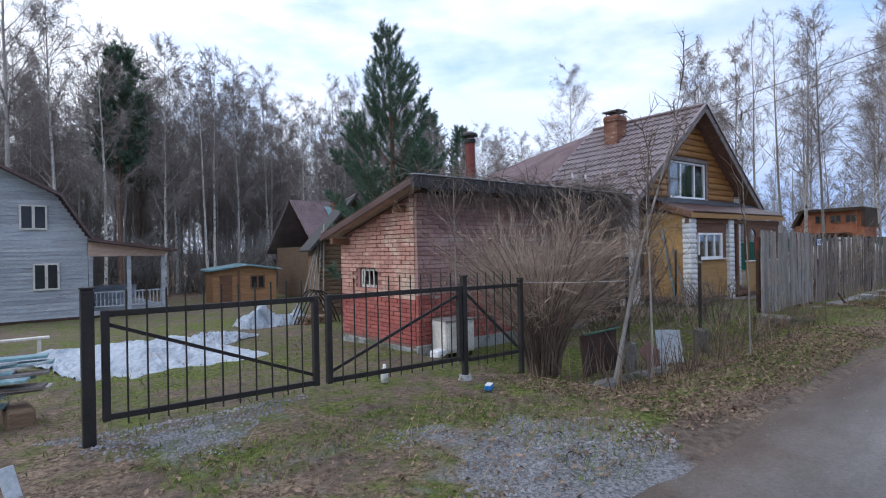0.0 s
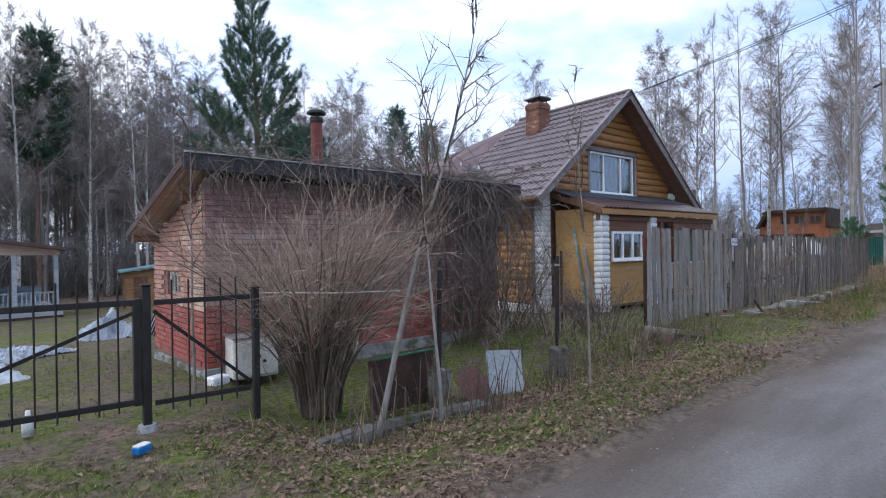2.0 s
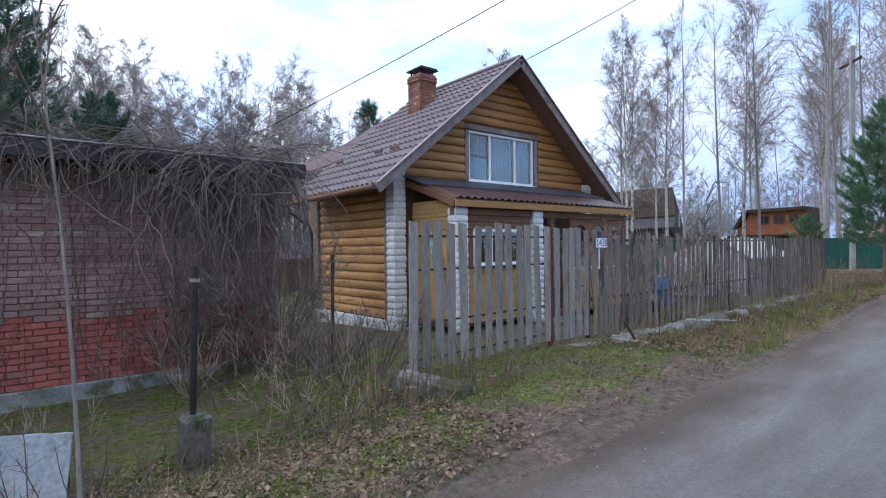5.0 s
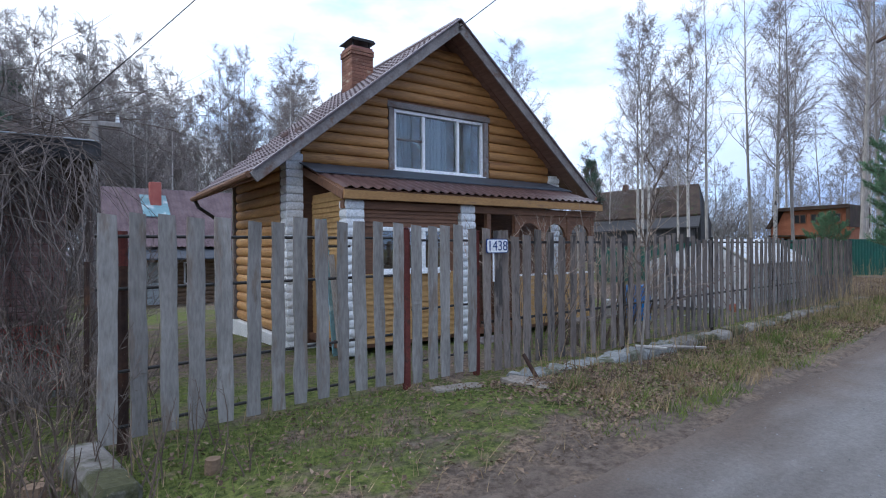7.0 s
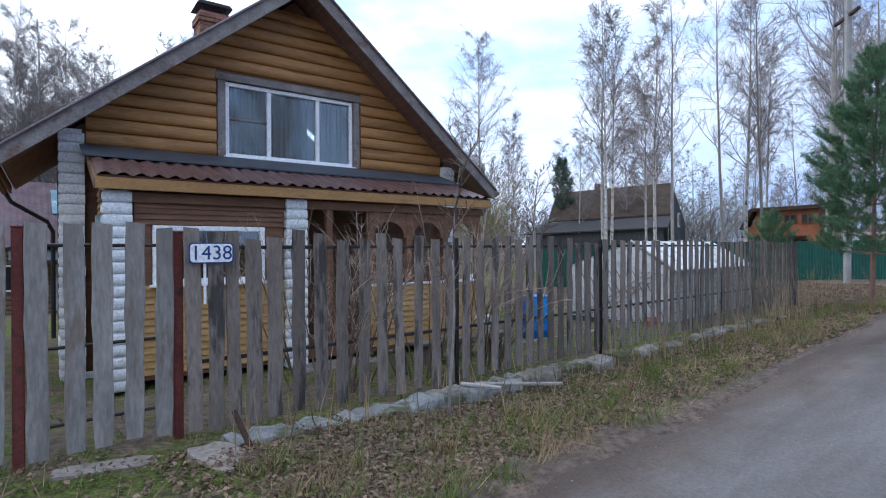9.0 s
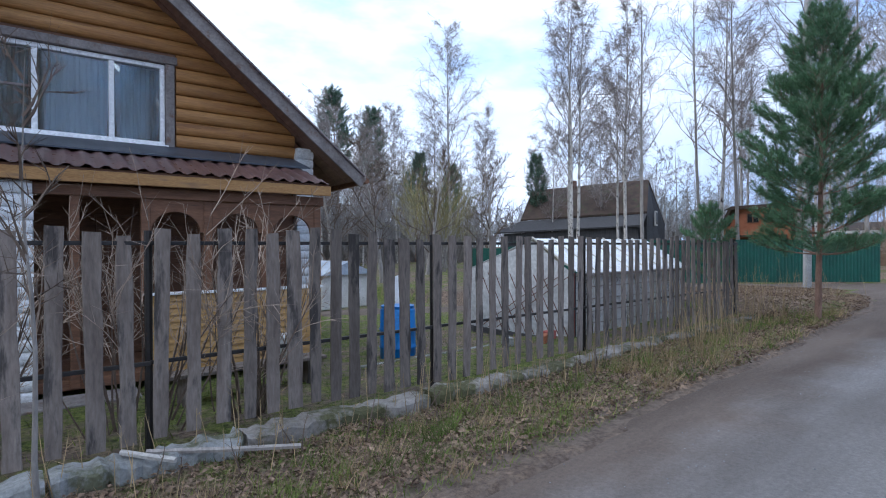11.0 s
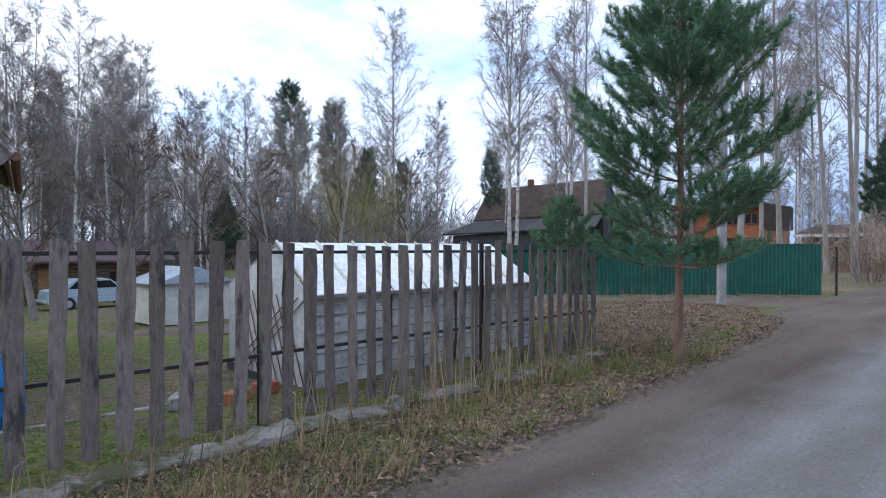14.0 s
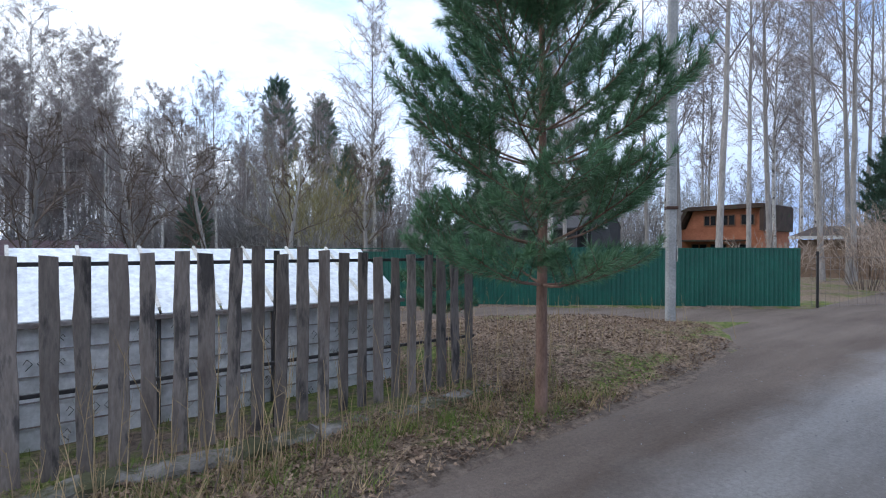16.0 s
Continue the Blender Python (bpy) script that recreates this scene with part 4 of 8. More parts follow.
def build_shed():
    s = thing("brick_shed", "red brick shed overgrown with dead vines", "shed")
    core = Geo()
    t = 0.2
    core.box(SX0 + 0.02, SX1, SY0 + 0.02, SY0 + t, -0.5, shed_top(SY0) - 0.02)
    core.poly([(SX1 - t, SY0 + t, -0.5), (SX1 - t, SY1, -0.5), (SX1 - t, SY1, shed_top(SY1)), (SX1 - t, SY0 + t, shed_top(SY0 + t))], (t, 0, 0))
    core.box(SX0 + 0.02, SX1, SY1 - t, SY1, -0.6, shed_top(SY1) - 0.02)
    # side wall in four pieces round its small window
    wy0, wy1, wz0, wz1 = 8.72, 9.38, 0.80, 1.17
    def side(ya, yb, za, zb):
        core.poly([(SX0 + 0.02, ya, za), (SX0 + 0.02, yb, za), (SX0 + 0.02, yb, shed_top(yb) if zb is None else zb), (SX0 + 0.02, ya, shed_top(ya) if zb is None else zb)], (t, 0, 0))
    side(SY0 + t, wy0, -0.6, None), side(wy1, SY1 - t, -0.6, None), side(wy0, wy1, -0.6, wz0), side(wy0, wy1, wz1, None)
    part("wall_core", core, M['mortar'], s, "dirty mortar joints")
    part("foundation", Geo().box(SX0 - 0.05, SX1 + 0.05, SY0 - 0.06, SY0 + 0.015, -0.6, -0.14, 0.015).box(SX0 - 0.05, SX0 + 0.015, SY0 + 0.02, SY1, -0.7, -0.2, 0.015), M['concrete'], s, "pale concrete base strip")
    rr = random.Random(4)
    rest = {'brick': Geo(), 'brick_side_lit': Geo(), 'brick_dusk': Geo()}
    shared = {}
    singles = 0
    ch, bl = 0.078, 0.262
    z, row = -0.135, 0
    while z < 2.44:
        off = 0.131 if row % 2 else 0.0
        x = SX0 - off
        while x < SX1:
            a, b = max(x, SX0), min(x + 0.25, SX1)
            if b - a > 0.05:
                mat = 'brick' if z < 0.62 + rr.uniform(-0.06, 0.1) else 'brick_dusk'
                e = rr.uniform(-0.004, 0.006)
                if mat == 'brick' and b - a > 0.24 and SX0 + 0.3 < x < 9.2 and singles < 260:
                    if 'x' not in shared:
                        shared['x'] = Geo().box(0, 0.25, -0.014, 0.06, 0, 0.066, 0.005).mesh("brick", M['brick'])
                    part("brick", shared['x'], None, s, at=Matrix.Translation((x, SY0 + e, z)))
                    singles += 1
                else:
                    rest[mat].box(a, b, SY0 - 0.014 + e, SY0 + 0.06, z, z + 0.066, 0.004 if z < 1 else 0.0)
            x += bl
        # side wall bricks, their upper part in the tone lightened for light from the left
        y = SY0 + 0.07 - (0 if row % 2 else 0.131)
        while y < SY1:
            a, b = max(y, SY0 + 0.065), min(y + 0.25, SY1)
            if b - a > 0.05 and z + 0.07 < shed_top(b) and not (b > wy0 and a < wy1 and z + 0.066 > wz0 and z < wz1):
                mat = 'brick' if z < 0.58 else 'brick_side_lit'
                e = rr.uniform(-0.004, 0.006)
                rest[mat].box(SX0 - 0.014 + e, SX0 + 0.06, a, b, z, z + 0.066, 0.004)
            y += bl
        z += ch
        row += 1
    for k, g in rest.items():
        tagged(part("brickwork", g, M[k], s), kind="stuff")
    # roof
    r = Geo()
    x0, x1, y0, y1 = SX0 - 0.36, SX1 + 0.3, SY0 - 0.38, SY1 + 0.22
    rz = lambda y: 2.70 - (y - y0) * 0.27
    r.poly([(x0, y0, rz(y0)), (x1, y0, rz(y0)), (x1, y0, rz(y0) + 0.05), (x0, y0, rz(y0) + 0.05)], (0, y1 - y0, rz(y1) - rz(y0)))
    part("roof", r, M['barn_roof'], s, "dark flat-pitched roof")
    part("roof_edge", Geo().box(x0 - 0.02, x1 + 0.02, y0 - 0.05, y0 - 0.004, rz(y0) - 0.16, rz(y0) + 0.055, 0.006), M['barn_wall'], s, "dark fascia board")
    part("roof_edge", Geo().beam((x0 - 0.02, y0, rz(y0) - 0.05), (x0 - 0.02, y1, rz(y1) - 0.05), 0.03, 0.11, 0.006), M['roof_red'], s, "brown-red verge board")
    part("roof_edge", Geo().box(x0, x1, y0 - 0.07, y0 + 0.05, rz(y0) + 0.058, rz(y0) + 0.075, 0.004), M['grey_sheet'], s)
    so = Geo()
    for i in range(3):
        so.beam((x0 + 0.09 + i * 0.13, y0 + 0.02, rz(y0) - 0.03), (x0 + 0.09 + i * 0.13, y1 - 0.02, rz(y1) - 0.03), 0.12, 0.03)
    part("soffit", so, M['pink_wood'], s)
    part("wall_plate", Geo().beam((SX0 - 0.4, SY1 - 0.3, 1.72), (SX0 + 0.1, SY1 - 0.3, 1.72), 0.12, 0.12, 0.01), M['brown_wood'], s)
    part("wall_plate", Geo().beam((SX0 - 0.2, SY0 + 0.35, 2.26), (SX0 + 0.1, SY0 + 0.35, 2.26), 0.12, 0.12, 0.01), M['brown_wood'], s)
    # little barred window
    w = part("window", Geo().box(SX0 + 0.06, SX0 + 0.12, wy0 + 0.004, wy0 + 0.05, wz0 + 0.004, wz1 - 0.004).box(SX0 + 0.06, SX0 + 0.12, wy1 - 0.05, wy1 - 0.004, wz0 + 0.004, wz1 - 0.004)
             .box(SX0 + 0.06, SX0 + 0.12, wy0 + 0.052, wy1 - 0.052, wz0 + 0.004, wz0 + 0.05).box(SX0 + 0.06, SX0 + 0.12, wy0 + 0.052, wy1 - 0.052, wz1 - 0.05, wz1 - 0.004), M['white_board'], s, "small barred window")
    for i in range(3):
        yy = wy0 + 0.16 + i * 0.17
        part("bar", Geo().box(SX0 + 0.03, SX0 + 0.05, yy - 0.012, yy + 0.012, wz0 + 0.006, wz1 - 0.006), M['white_board'], w)
    part("pane", Geo().box(SX0 + 0.085, SX0 + 0.092, wy0 + 0.05, wy1 - 0.05, wz0 + 0.05, wz1 - 0.05), M['glass'], w)
    # stove pipe
    pp = part("stove_pipe", Geo().tube([(8.0, 8.55, 2.0), (8.0, 8.55, 3.86)], 0.105, 14), M['red_steel'], s, "faded red stove pipe", True)
    cone = Geo()
    cone.tube([(8.0, 8.55, 3.80), (8.0, 8.55, 3.88)], 0.125, 14).tube([(8.0, 8.55, 3.95), (8.0, 8.55, 3.99), (8.0, 8.55, 4.05)], [0.17, 0.165, 0.05], 14)
    for k in range(3):
        a = k * 2.1
        cone.tube([(8 + 0.1 * math.cos(a), 8.55 + 0.1 * math.sin(a), 3.86), (8 + 0.1 * math.cos(a), 8.55 + 0.1 * math.sin(a), 3.96)], 0.01, 4)
    part("pipe_cowl", cone, M['black_steel'], pp, "black cowl")


build_shed()


# ---------------------------------------------------------------- picket gate, wicket and fence
def picket_mesh(w, h, mat, seed):
    """A worn plank with a crooked top and softened edges."""
    rr = random.Random(seed)
    g = Geo()
    t = 0.011
    c = 0.006
    n = 7
    rows = []
    drift = rr.uniform(-0.007, 0.007)
    for i in range(n + 1):
        z = h * i / n
        rows.append((z, drift * math.sin(2.6 * i / n) + rr.uniform(-0.005, 0.005), rr.uniform(-0.006, 0.006), w / 2 * (0.95 if i in (0, n) else 1.0) + rr.uniform(-0.006, 0.006)))
    tilt = rr.uniform(-0.016, 0.016)
    for i, (z, dx, dy, hw) in enumerate(rows):
        for a, b in ((-hw + c, -t), (hw - c, -t), (hw, -t + c), (hw, t - c), (hw - c, t), (-hw + c, t), (-hw, t - c), (-hw, -t + c)):
            g.v.append((a + dx, b + dy, z + (tilt * a / w if i == n else 0)))
    for i in range(n):
        for k in range(8):
            g.f.append((i * 8 + k, i * 8 + (k + 1) % 8, i * 8 + 8 + (k + 1) % 8, i * 8 + 8 + k))
    g.f.append(tuple(range(7, -1, -1)))
    g.f.append(tuple(n * 8 + k for k in range(8)))
    return g.mesh("picket", M[mat])


def pickets(parent, places, shapes, y_of, z_of, rr, lean=0.8):
    for x in places:
        me = rr.choice(shapes)
        part("picket", me, None, parent, at=pose(x, y_of(x), z_of(x) + rr.uniform(-0.02, 0.02), rr.uniform(-0.7, 0.7), rr.uniform(-lean, lean), rr.uniform(-2, 2)))


def build_pickets():
    rr = random.Random(11)
    new_ = [picket_mesh(rr.uniform(0.115, 0.135), rr.uniform(1.60, 1.66), 'picket_new', i) for i in range(6)]
    fy = lambda x: 4.12 + (x - 11.5) * 0.05 if x < 15.3 else 4.28 + (x - 15.3) * 0.010
    g = thing("picket_gate", "wide gate of pale weathered planks on thin steel rails", "gate")
    pickets(g, [11.58, 11.78, 11.99, 12.19, 12.41, 12.63, 12.85, 13.06, 13.28, 13.49, 13.69, 13.91, 14.13], new_, lambda x: fy(x) - 0.03, lambda x: 0.12, rr, 0.5)
    for z in (0.22, 0.62, 1.22, 1.6):
        part("rail", Geo().tube([(11.52, fy(11.52) + 0.01, z), (14.18, fy(14.18) + 0.01, z)], 0.013, 8), M['black_steel'], g, "thin dark steel rail")
    part("gate_stay", Geo().tube([(13.3, fy(13.3) + 0.03, 0.7), (13.3, fy(13.3) + 0.03, 1.46), (13.34, fy(13.3) + 0.03, 1.52), (13.6, fy(13.3) + 0.03, 1.52)], 0.012, 6), M['black_steel'], g)
    g = thing("wicket", "narrow wicket of pale weathered planks", "gate")
    pickets(g, [14.38, 14.59, 14.77, 14.97, 15.17], new_, lambda x: fy(x) - 0.03, lambda x: 0.10, rr, 0.5)
    for z in (0.3, 0.85, 1.58):
        part("rail", Geo().tube([(14.34, fy(14.34) + 0.01, z), (15.2, fy(15.2) + 0.01, z)], 0.013, 8), M['black_steel'], g)
    for x, top in ((14.27, 1.70), (15.29, 1.68)):
        q = thing("gate_post", "rust-red square steel gate post", "post", group="red gate posts")
        part("post", Geo().box(x - 0.035, x + 0.035, fy(x) - 0.012, fy(x) + 0.052, -0.2, top, 0.008), M['red_steel'], q)
        part("post_cap", Geo().box(x - 0.04, x + 0.04, fy(x) - 0.017, fy(x) + 0.057, top + 0.002, top + 0.014, 0.004), M['red_steel'], q)
    q = thing("gate_post", "dark rusty gate post with a red top", "post", group="red gate posts")
    part("post", Geo().tube([(11.69, fy(11.4) + 0.09, -0.3), (11.69, fy(11.4) + 0.09, 1.38)], 0.042, 10), M['rust'], q)
    part("post_top", Geo().tube([(11.69, fy(11.4) + 0.09, 1.382), (11.69, fy(11.4) + 0.09, 1.64)], 0.046, 10), M['red_steel'], q)
    # old fence
    f = thing("picket_fence", "old grey-brown picket fence on dark steel rails", "fence")
    old = [picket_mesh(rr.uniform(0.108, 0.14), rr.uniform(1.58, 1.70), 'picket_old', 20 + i) for i in range(16)]
    # the first planks stand unevenly, the rest at an even pitch
    places = [15.40, 15.57, 15.73, 15.89, 16.07, 16.30, 16.53, 16.75, 16.99, 17.22, 17.45, 17.67, 17.93, 18.14, 18.36, 18.61, 18.85, 19.08, 19.29, 19.50]
    places += [19.71 + 0.208 * i for i in range(5)] + [20.75 + 0.2240 * i for i in range(19)] + [25.05 + 0.2177 * i for i in range(21)]
    base = lambda x: 0.03 + 0.02 * math.sin(x * 1.7) - 0.03 * smooth_step(18, 24, x)
    pickets(f, places, old, lambda x: fy(x) - 0.025, base, rr, 1.0)
    for a, b in ((15.35, 18.3), (18.3, 21.2), (21.2, 24.1), (24.1, 27.0), (27.0, 29.5)):
        for z in (0.62, 1.56):
            part("rail", Geo().box(a, b, fy((a + b) / 2) - 0.008, fy((a + b) / 2) + 0.022, z - 0.016, z + 0.016, 0.003), M['black_steel'], f, "dark steel rail")
        part("post", Geo().tube([(b, fy(b) + 0.06, -0.3), (b, fy(b) + 0.06, 1.66)], 0.03, 8), M['black_steel'], f, "dark steel post")
    # number plate
    p = thing("number_plate", "white enamel house number plate reading 1438", "sign")
    y = fy(15.5) - 0.078
    pl = Geo()
    out = []
    for cx, cz, a0 in ((0.145, 0.055, 0), (-0.145, 0.055, 90), (-0.145, -0.055, 180), (0.145, -0.055, 270)):
        for k in range(5):
            a = radians(a0 + k * 22.5)
            out.append((15.52 + cx + 0.03 * math.cos(a), y, 1.515 + cz + 0.03 * math.sin(a)))
    pl.poly(out, (0, 0.008, 0))
    plate = part("plate", pl, M['paint_blue'], p, "blue rim")
    inner = Geo().poly([(15.52 + (q[0] - 15.52) * 0.94, y - 0.003, 1.515 + (q[2] - 1.515) * 0.88) for q in out], (0, 0.0025, 0))
    part("plate_face", inner, M['white_plastic'], p)
    cu = bpy.data.curves.new("digits", 'FONT')
    cu.body, cu.size, cu.align_x, cu.align_y, cu.extrude = "1438", 0.165, 'CENTER', 'CENTER', 0.001
    cu.materials.append(M['paint_blue'])
    d = new("digits", cu)
    d.parent = p
    d.matrix_basis = pose(15.52, y - 0.0055, 1.512, 90, 0, 0)
    part("bracket", Geo().box(15.46, 15.48, y + 0.01, y + 0.02, 1.1, 1.45), M['white_plastic'], p)
    # kerb under the fence, in broken lengths
    rk = random.Random(5)
    xk = 15.55
    k = thing("fence_kerb", "broken pale concrete kerb under the fence", "kerb", kind="structure")
    while xk < 29.4:
        ln = rk.uniform(1.2, 2.6)
        xe = min(xk + ln, 29.6)
        q = Geo()
        m = 26
        prof = []
        for i in range(m + 1):
            xx = xk + (xe - xk - 0.02) * i / m
            w = 0.03 * rk.uniform(-1, 1) + 0.08 * n2(xx, 1.0, 1.4, 30) + 0.04 * n2(xx, 1.0, 4.0, 33)
            prof.append((xx, 3.80 + w + 0.08 * smooth_step(20, 26, xx), 0.03 + 0.022 * rk.uniform(-1, 1) + 0.05 * n2(xx, 2.0, 1.1, 31) + 0.03 * smooth_step(22.0, 25.0, xx)))
        for xx, y0, zt in prof:
            q.v += [(xx, y0 - 0.03, -0.4), (xx, y0, zt - 0.03), (xx, y0 + 0.03, zt), (xx, y0 + 0.24, zt + rk.uniform(-0.012, 0.012)), (xx, y0 + 0.30, zt - 0.06), (xx, y0 + 0.32, -0.4)]
        for i in range(m):
            for j in range(5):
                q.f.append((i * 6 + j, i * 6 + j + 1, i * 6 + 7 + j, i * 6 + 6 + j))
        q.f += [(0, 5, 4, 3, 2, 1), tuple(m * 6 + j for j in range(6))]
        part("kerb_length", q, M['concrete' if xk < 18.6 else 'kerb_stone'], k)
        xk = xe + 0.01
    # stone slabs before the wicket, broken concrete block at the gate
    for name, cx, cy, sx, sy, z, rot, mat, label in (("stone_slab", 15.42, 3.62, 0.34, 0.62, 0.05, 12, 'stone', "flat mossy stone slab at the fence foot"), ("stone_slab", 14.75, 4.02, 0.62, 0.2, 0.03, -4, 'stone', "flat mossy stone slab at the wicket")):
        q = Geo()
        pts = []
        for i in range(12):
            a = 2 * math.pi * i / 12
            pts.append((sx / 2 * max(-1, min(1, 1.35 * math.cos(a))) * rk.uniform(0.9, 1.06), sy / 2 * max(-1, min(1, 1.35 * math.sin(a))) * rk.uniform(0.9, 1.06), -0.35))
        q.poly(pts, (0, 0, 0.35 + z))
        single(name, q, M[mat], label, "slab", m=pose(cx, cy, 0, 2, 3, rot))


build_pickets()


# ---------------------------------------------------------------- black steel drive gate
def build_drive_gate():
    gy = lambda x: 5.08 - (x - 0.58) * 0.083
    def post(x, top, w, base=-0.1):
        q = thing("gate_post", "black square steel post of the drive gate", "post", group="black gate posts")
        part("post", Geo().box(x - w, x + w, gy(x) - w, gy(x) + w, base - 0.2, top, 0.006), M['black_steel'], q)
        part("post_cap", Geo().box(x - w - 0.006, x + w + 0.006, gy(x) - w - 0.006, gy(x) + w + 0.006, top + 0.002, top + 0.02, 0.004), M['black_steel'], q)
        return q
    post(0.58, 1.26, 0.045)
    post(4.31, 1.19, 0.032)
    pq = post(5.22, 1.12, 0.03, -0.3)
    part("post_foot", Geo().tube([(4.31, gy(4.31), -0.12), (4.31, gy(4.31), 0.03)], [0.11, 0.07], 10), M['concrete'], pq)
    for xa, xb, rise in ((0.70, 2.46, 1), (2.60, 4.24, -1)):
        g = thing("drive_gate", "black steel gate leaf with thin upright rods", "gate", group="drive gate leaves")
        for z in (0.23, 1.06):
            part("rail", Geo().beam((xa, gy(xa), z), (xb, gy(xb), z), 0.035, 0.05, 0.004), M['black_steel'], g)
        for x in (xa, xb):
            part("stile", Geo().box(x - 0.028, x + 0.028, gy(x) - 0.03, gy(x) + 0.03, 0.2, 1.09, 0.004), M['black_steel'], g)
        p, q = ((xa, 0.98), (xb, 0.30)) if rise > 0 else ((xa, 0.30), (xb, 0.98))
        part("brace", Geo().beam((p[0], gy(p[0]) + 0.02, p[1]), (q[0], gy(q[0]) + 0.02, q[1]), 0.02, 0.03), M['black_steel'], g)
        n = 12
        for i in range(1, n):
            x = xa + (xb - xa) * i / n
            part("rod", Geo().tube([(x, gy(x) - 0.022, 0.16), (x, gy(x) - 0.022, 1.25)], 0.0075, 6), M['black_steel'], g)
    g = thing("side_fence", "black steel side panel with thin rods", "fence")
    for z in (0.20, 1.05):
        part("rail", Geo().beam((4.37, gy(4.37), z), (5.17, gy(5.17), z), 0.03, 0.045, 0.004), M['black_steel'], g)
    part("brace", Geo().beam((4.37, gy(4.37) + 0.02, 0.98), (5.17, gy(5.17) + 0.02, 0.26), 0.02, 0.03), M['black_steel'], g)
    for i in range(1, 6):
        x = 4.37 + 0.8 * i / 6
        part("rod", Geo().tube([(x, gy(x) - 0.02, 0.12), (x, gy(x) - 0.02, 1.24)], 0.0075, 6), M['black_steel'], g)
    # cord from the last post to the leaning sapling
    single("cord", Geo().tube([(5.22, gy(5.22), 1.08), (5.8, 4.28, 1.06), (6.3, 3.85, 1.07)], 0.006, 5), M['cord'], "pale cord tied between post and sapling", "cord")


build_drive_gate()


# ---------------------------------------------------------------- posts on blocks, sheets and clutter by the hollow
def rough_block(sx, sy, sz, seed, c=0.02):
    rr = random.Random(seed)
    g = Geo().box(-sx / 2, sx / 2, -sy / 2, sy / 2, 0, sz, c)
    g.v = [(x + rr.uniform(-0.012, 0.012), y + rr.uniform(-0.012, 0.012), z + rr.uniform(-0.012, 0.012)) for x, y, z in g.v]
    return g


def wavy_sheet(w, h, t, seed, amp=0.01, n=6):
    rr = random.Random(seed)
    g = Geo()
    ph = [rr.uniform(0, 6) for _ in range(4)]
    f = lambda u, v: amp * (math.sin(u * 5 + ph[0]) + math.sin(v * 4 + ph[1]) + 0.5 * math.sin((u + v) * 9 + ph[2]))
    for s in (-1, 1):
        for i in range(n + 1):
            for j in range(n + 1):
                e = rr.uniform(-0.006, 0.006) if i in (0, n) or j in (0, n) else 0
                g.v.append((w * (i / n - 0.5) + e, f(i / n, j / n) + s * t / 2, h * j / n + e))
    N = (n + 1) ** 2
    for i in range(n):
        for j in range(n):
            a = i * (n + 1) + j
            g.f += [(a, a + 1, a + n + 2, a + n + 1), (N + a, N + a + n + 1, N + a + n + 2, N + a + 1)]
    edge = [i * (n + 1) for i in range(n + 1)] + [n * (n + 1) + j for j in range(1, n + 1)] + [i * (n + 1) + n for i in range(n - 1, -1, -1)] + [j for j in range(n - 1, 0, -1)]
    for a, b in zip(edge, edge[1:] + edge[:1]):
        g.f.append((a, b, N + b, N + a))
    return g


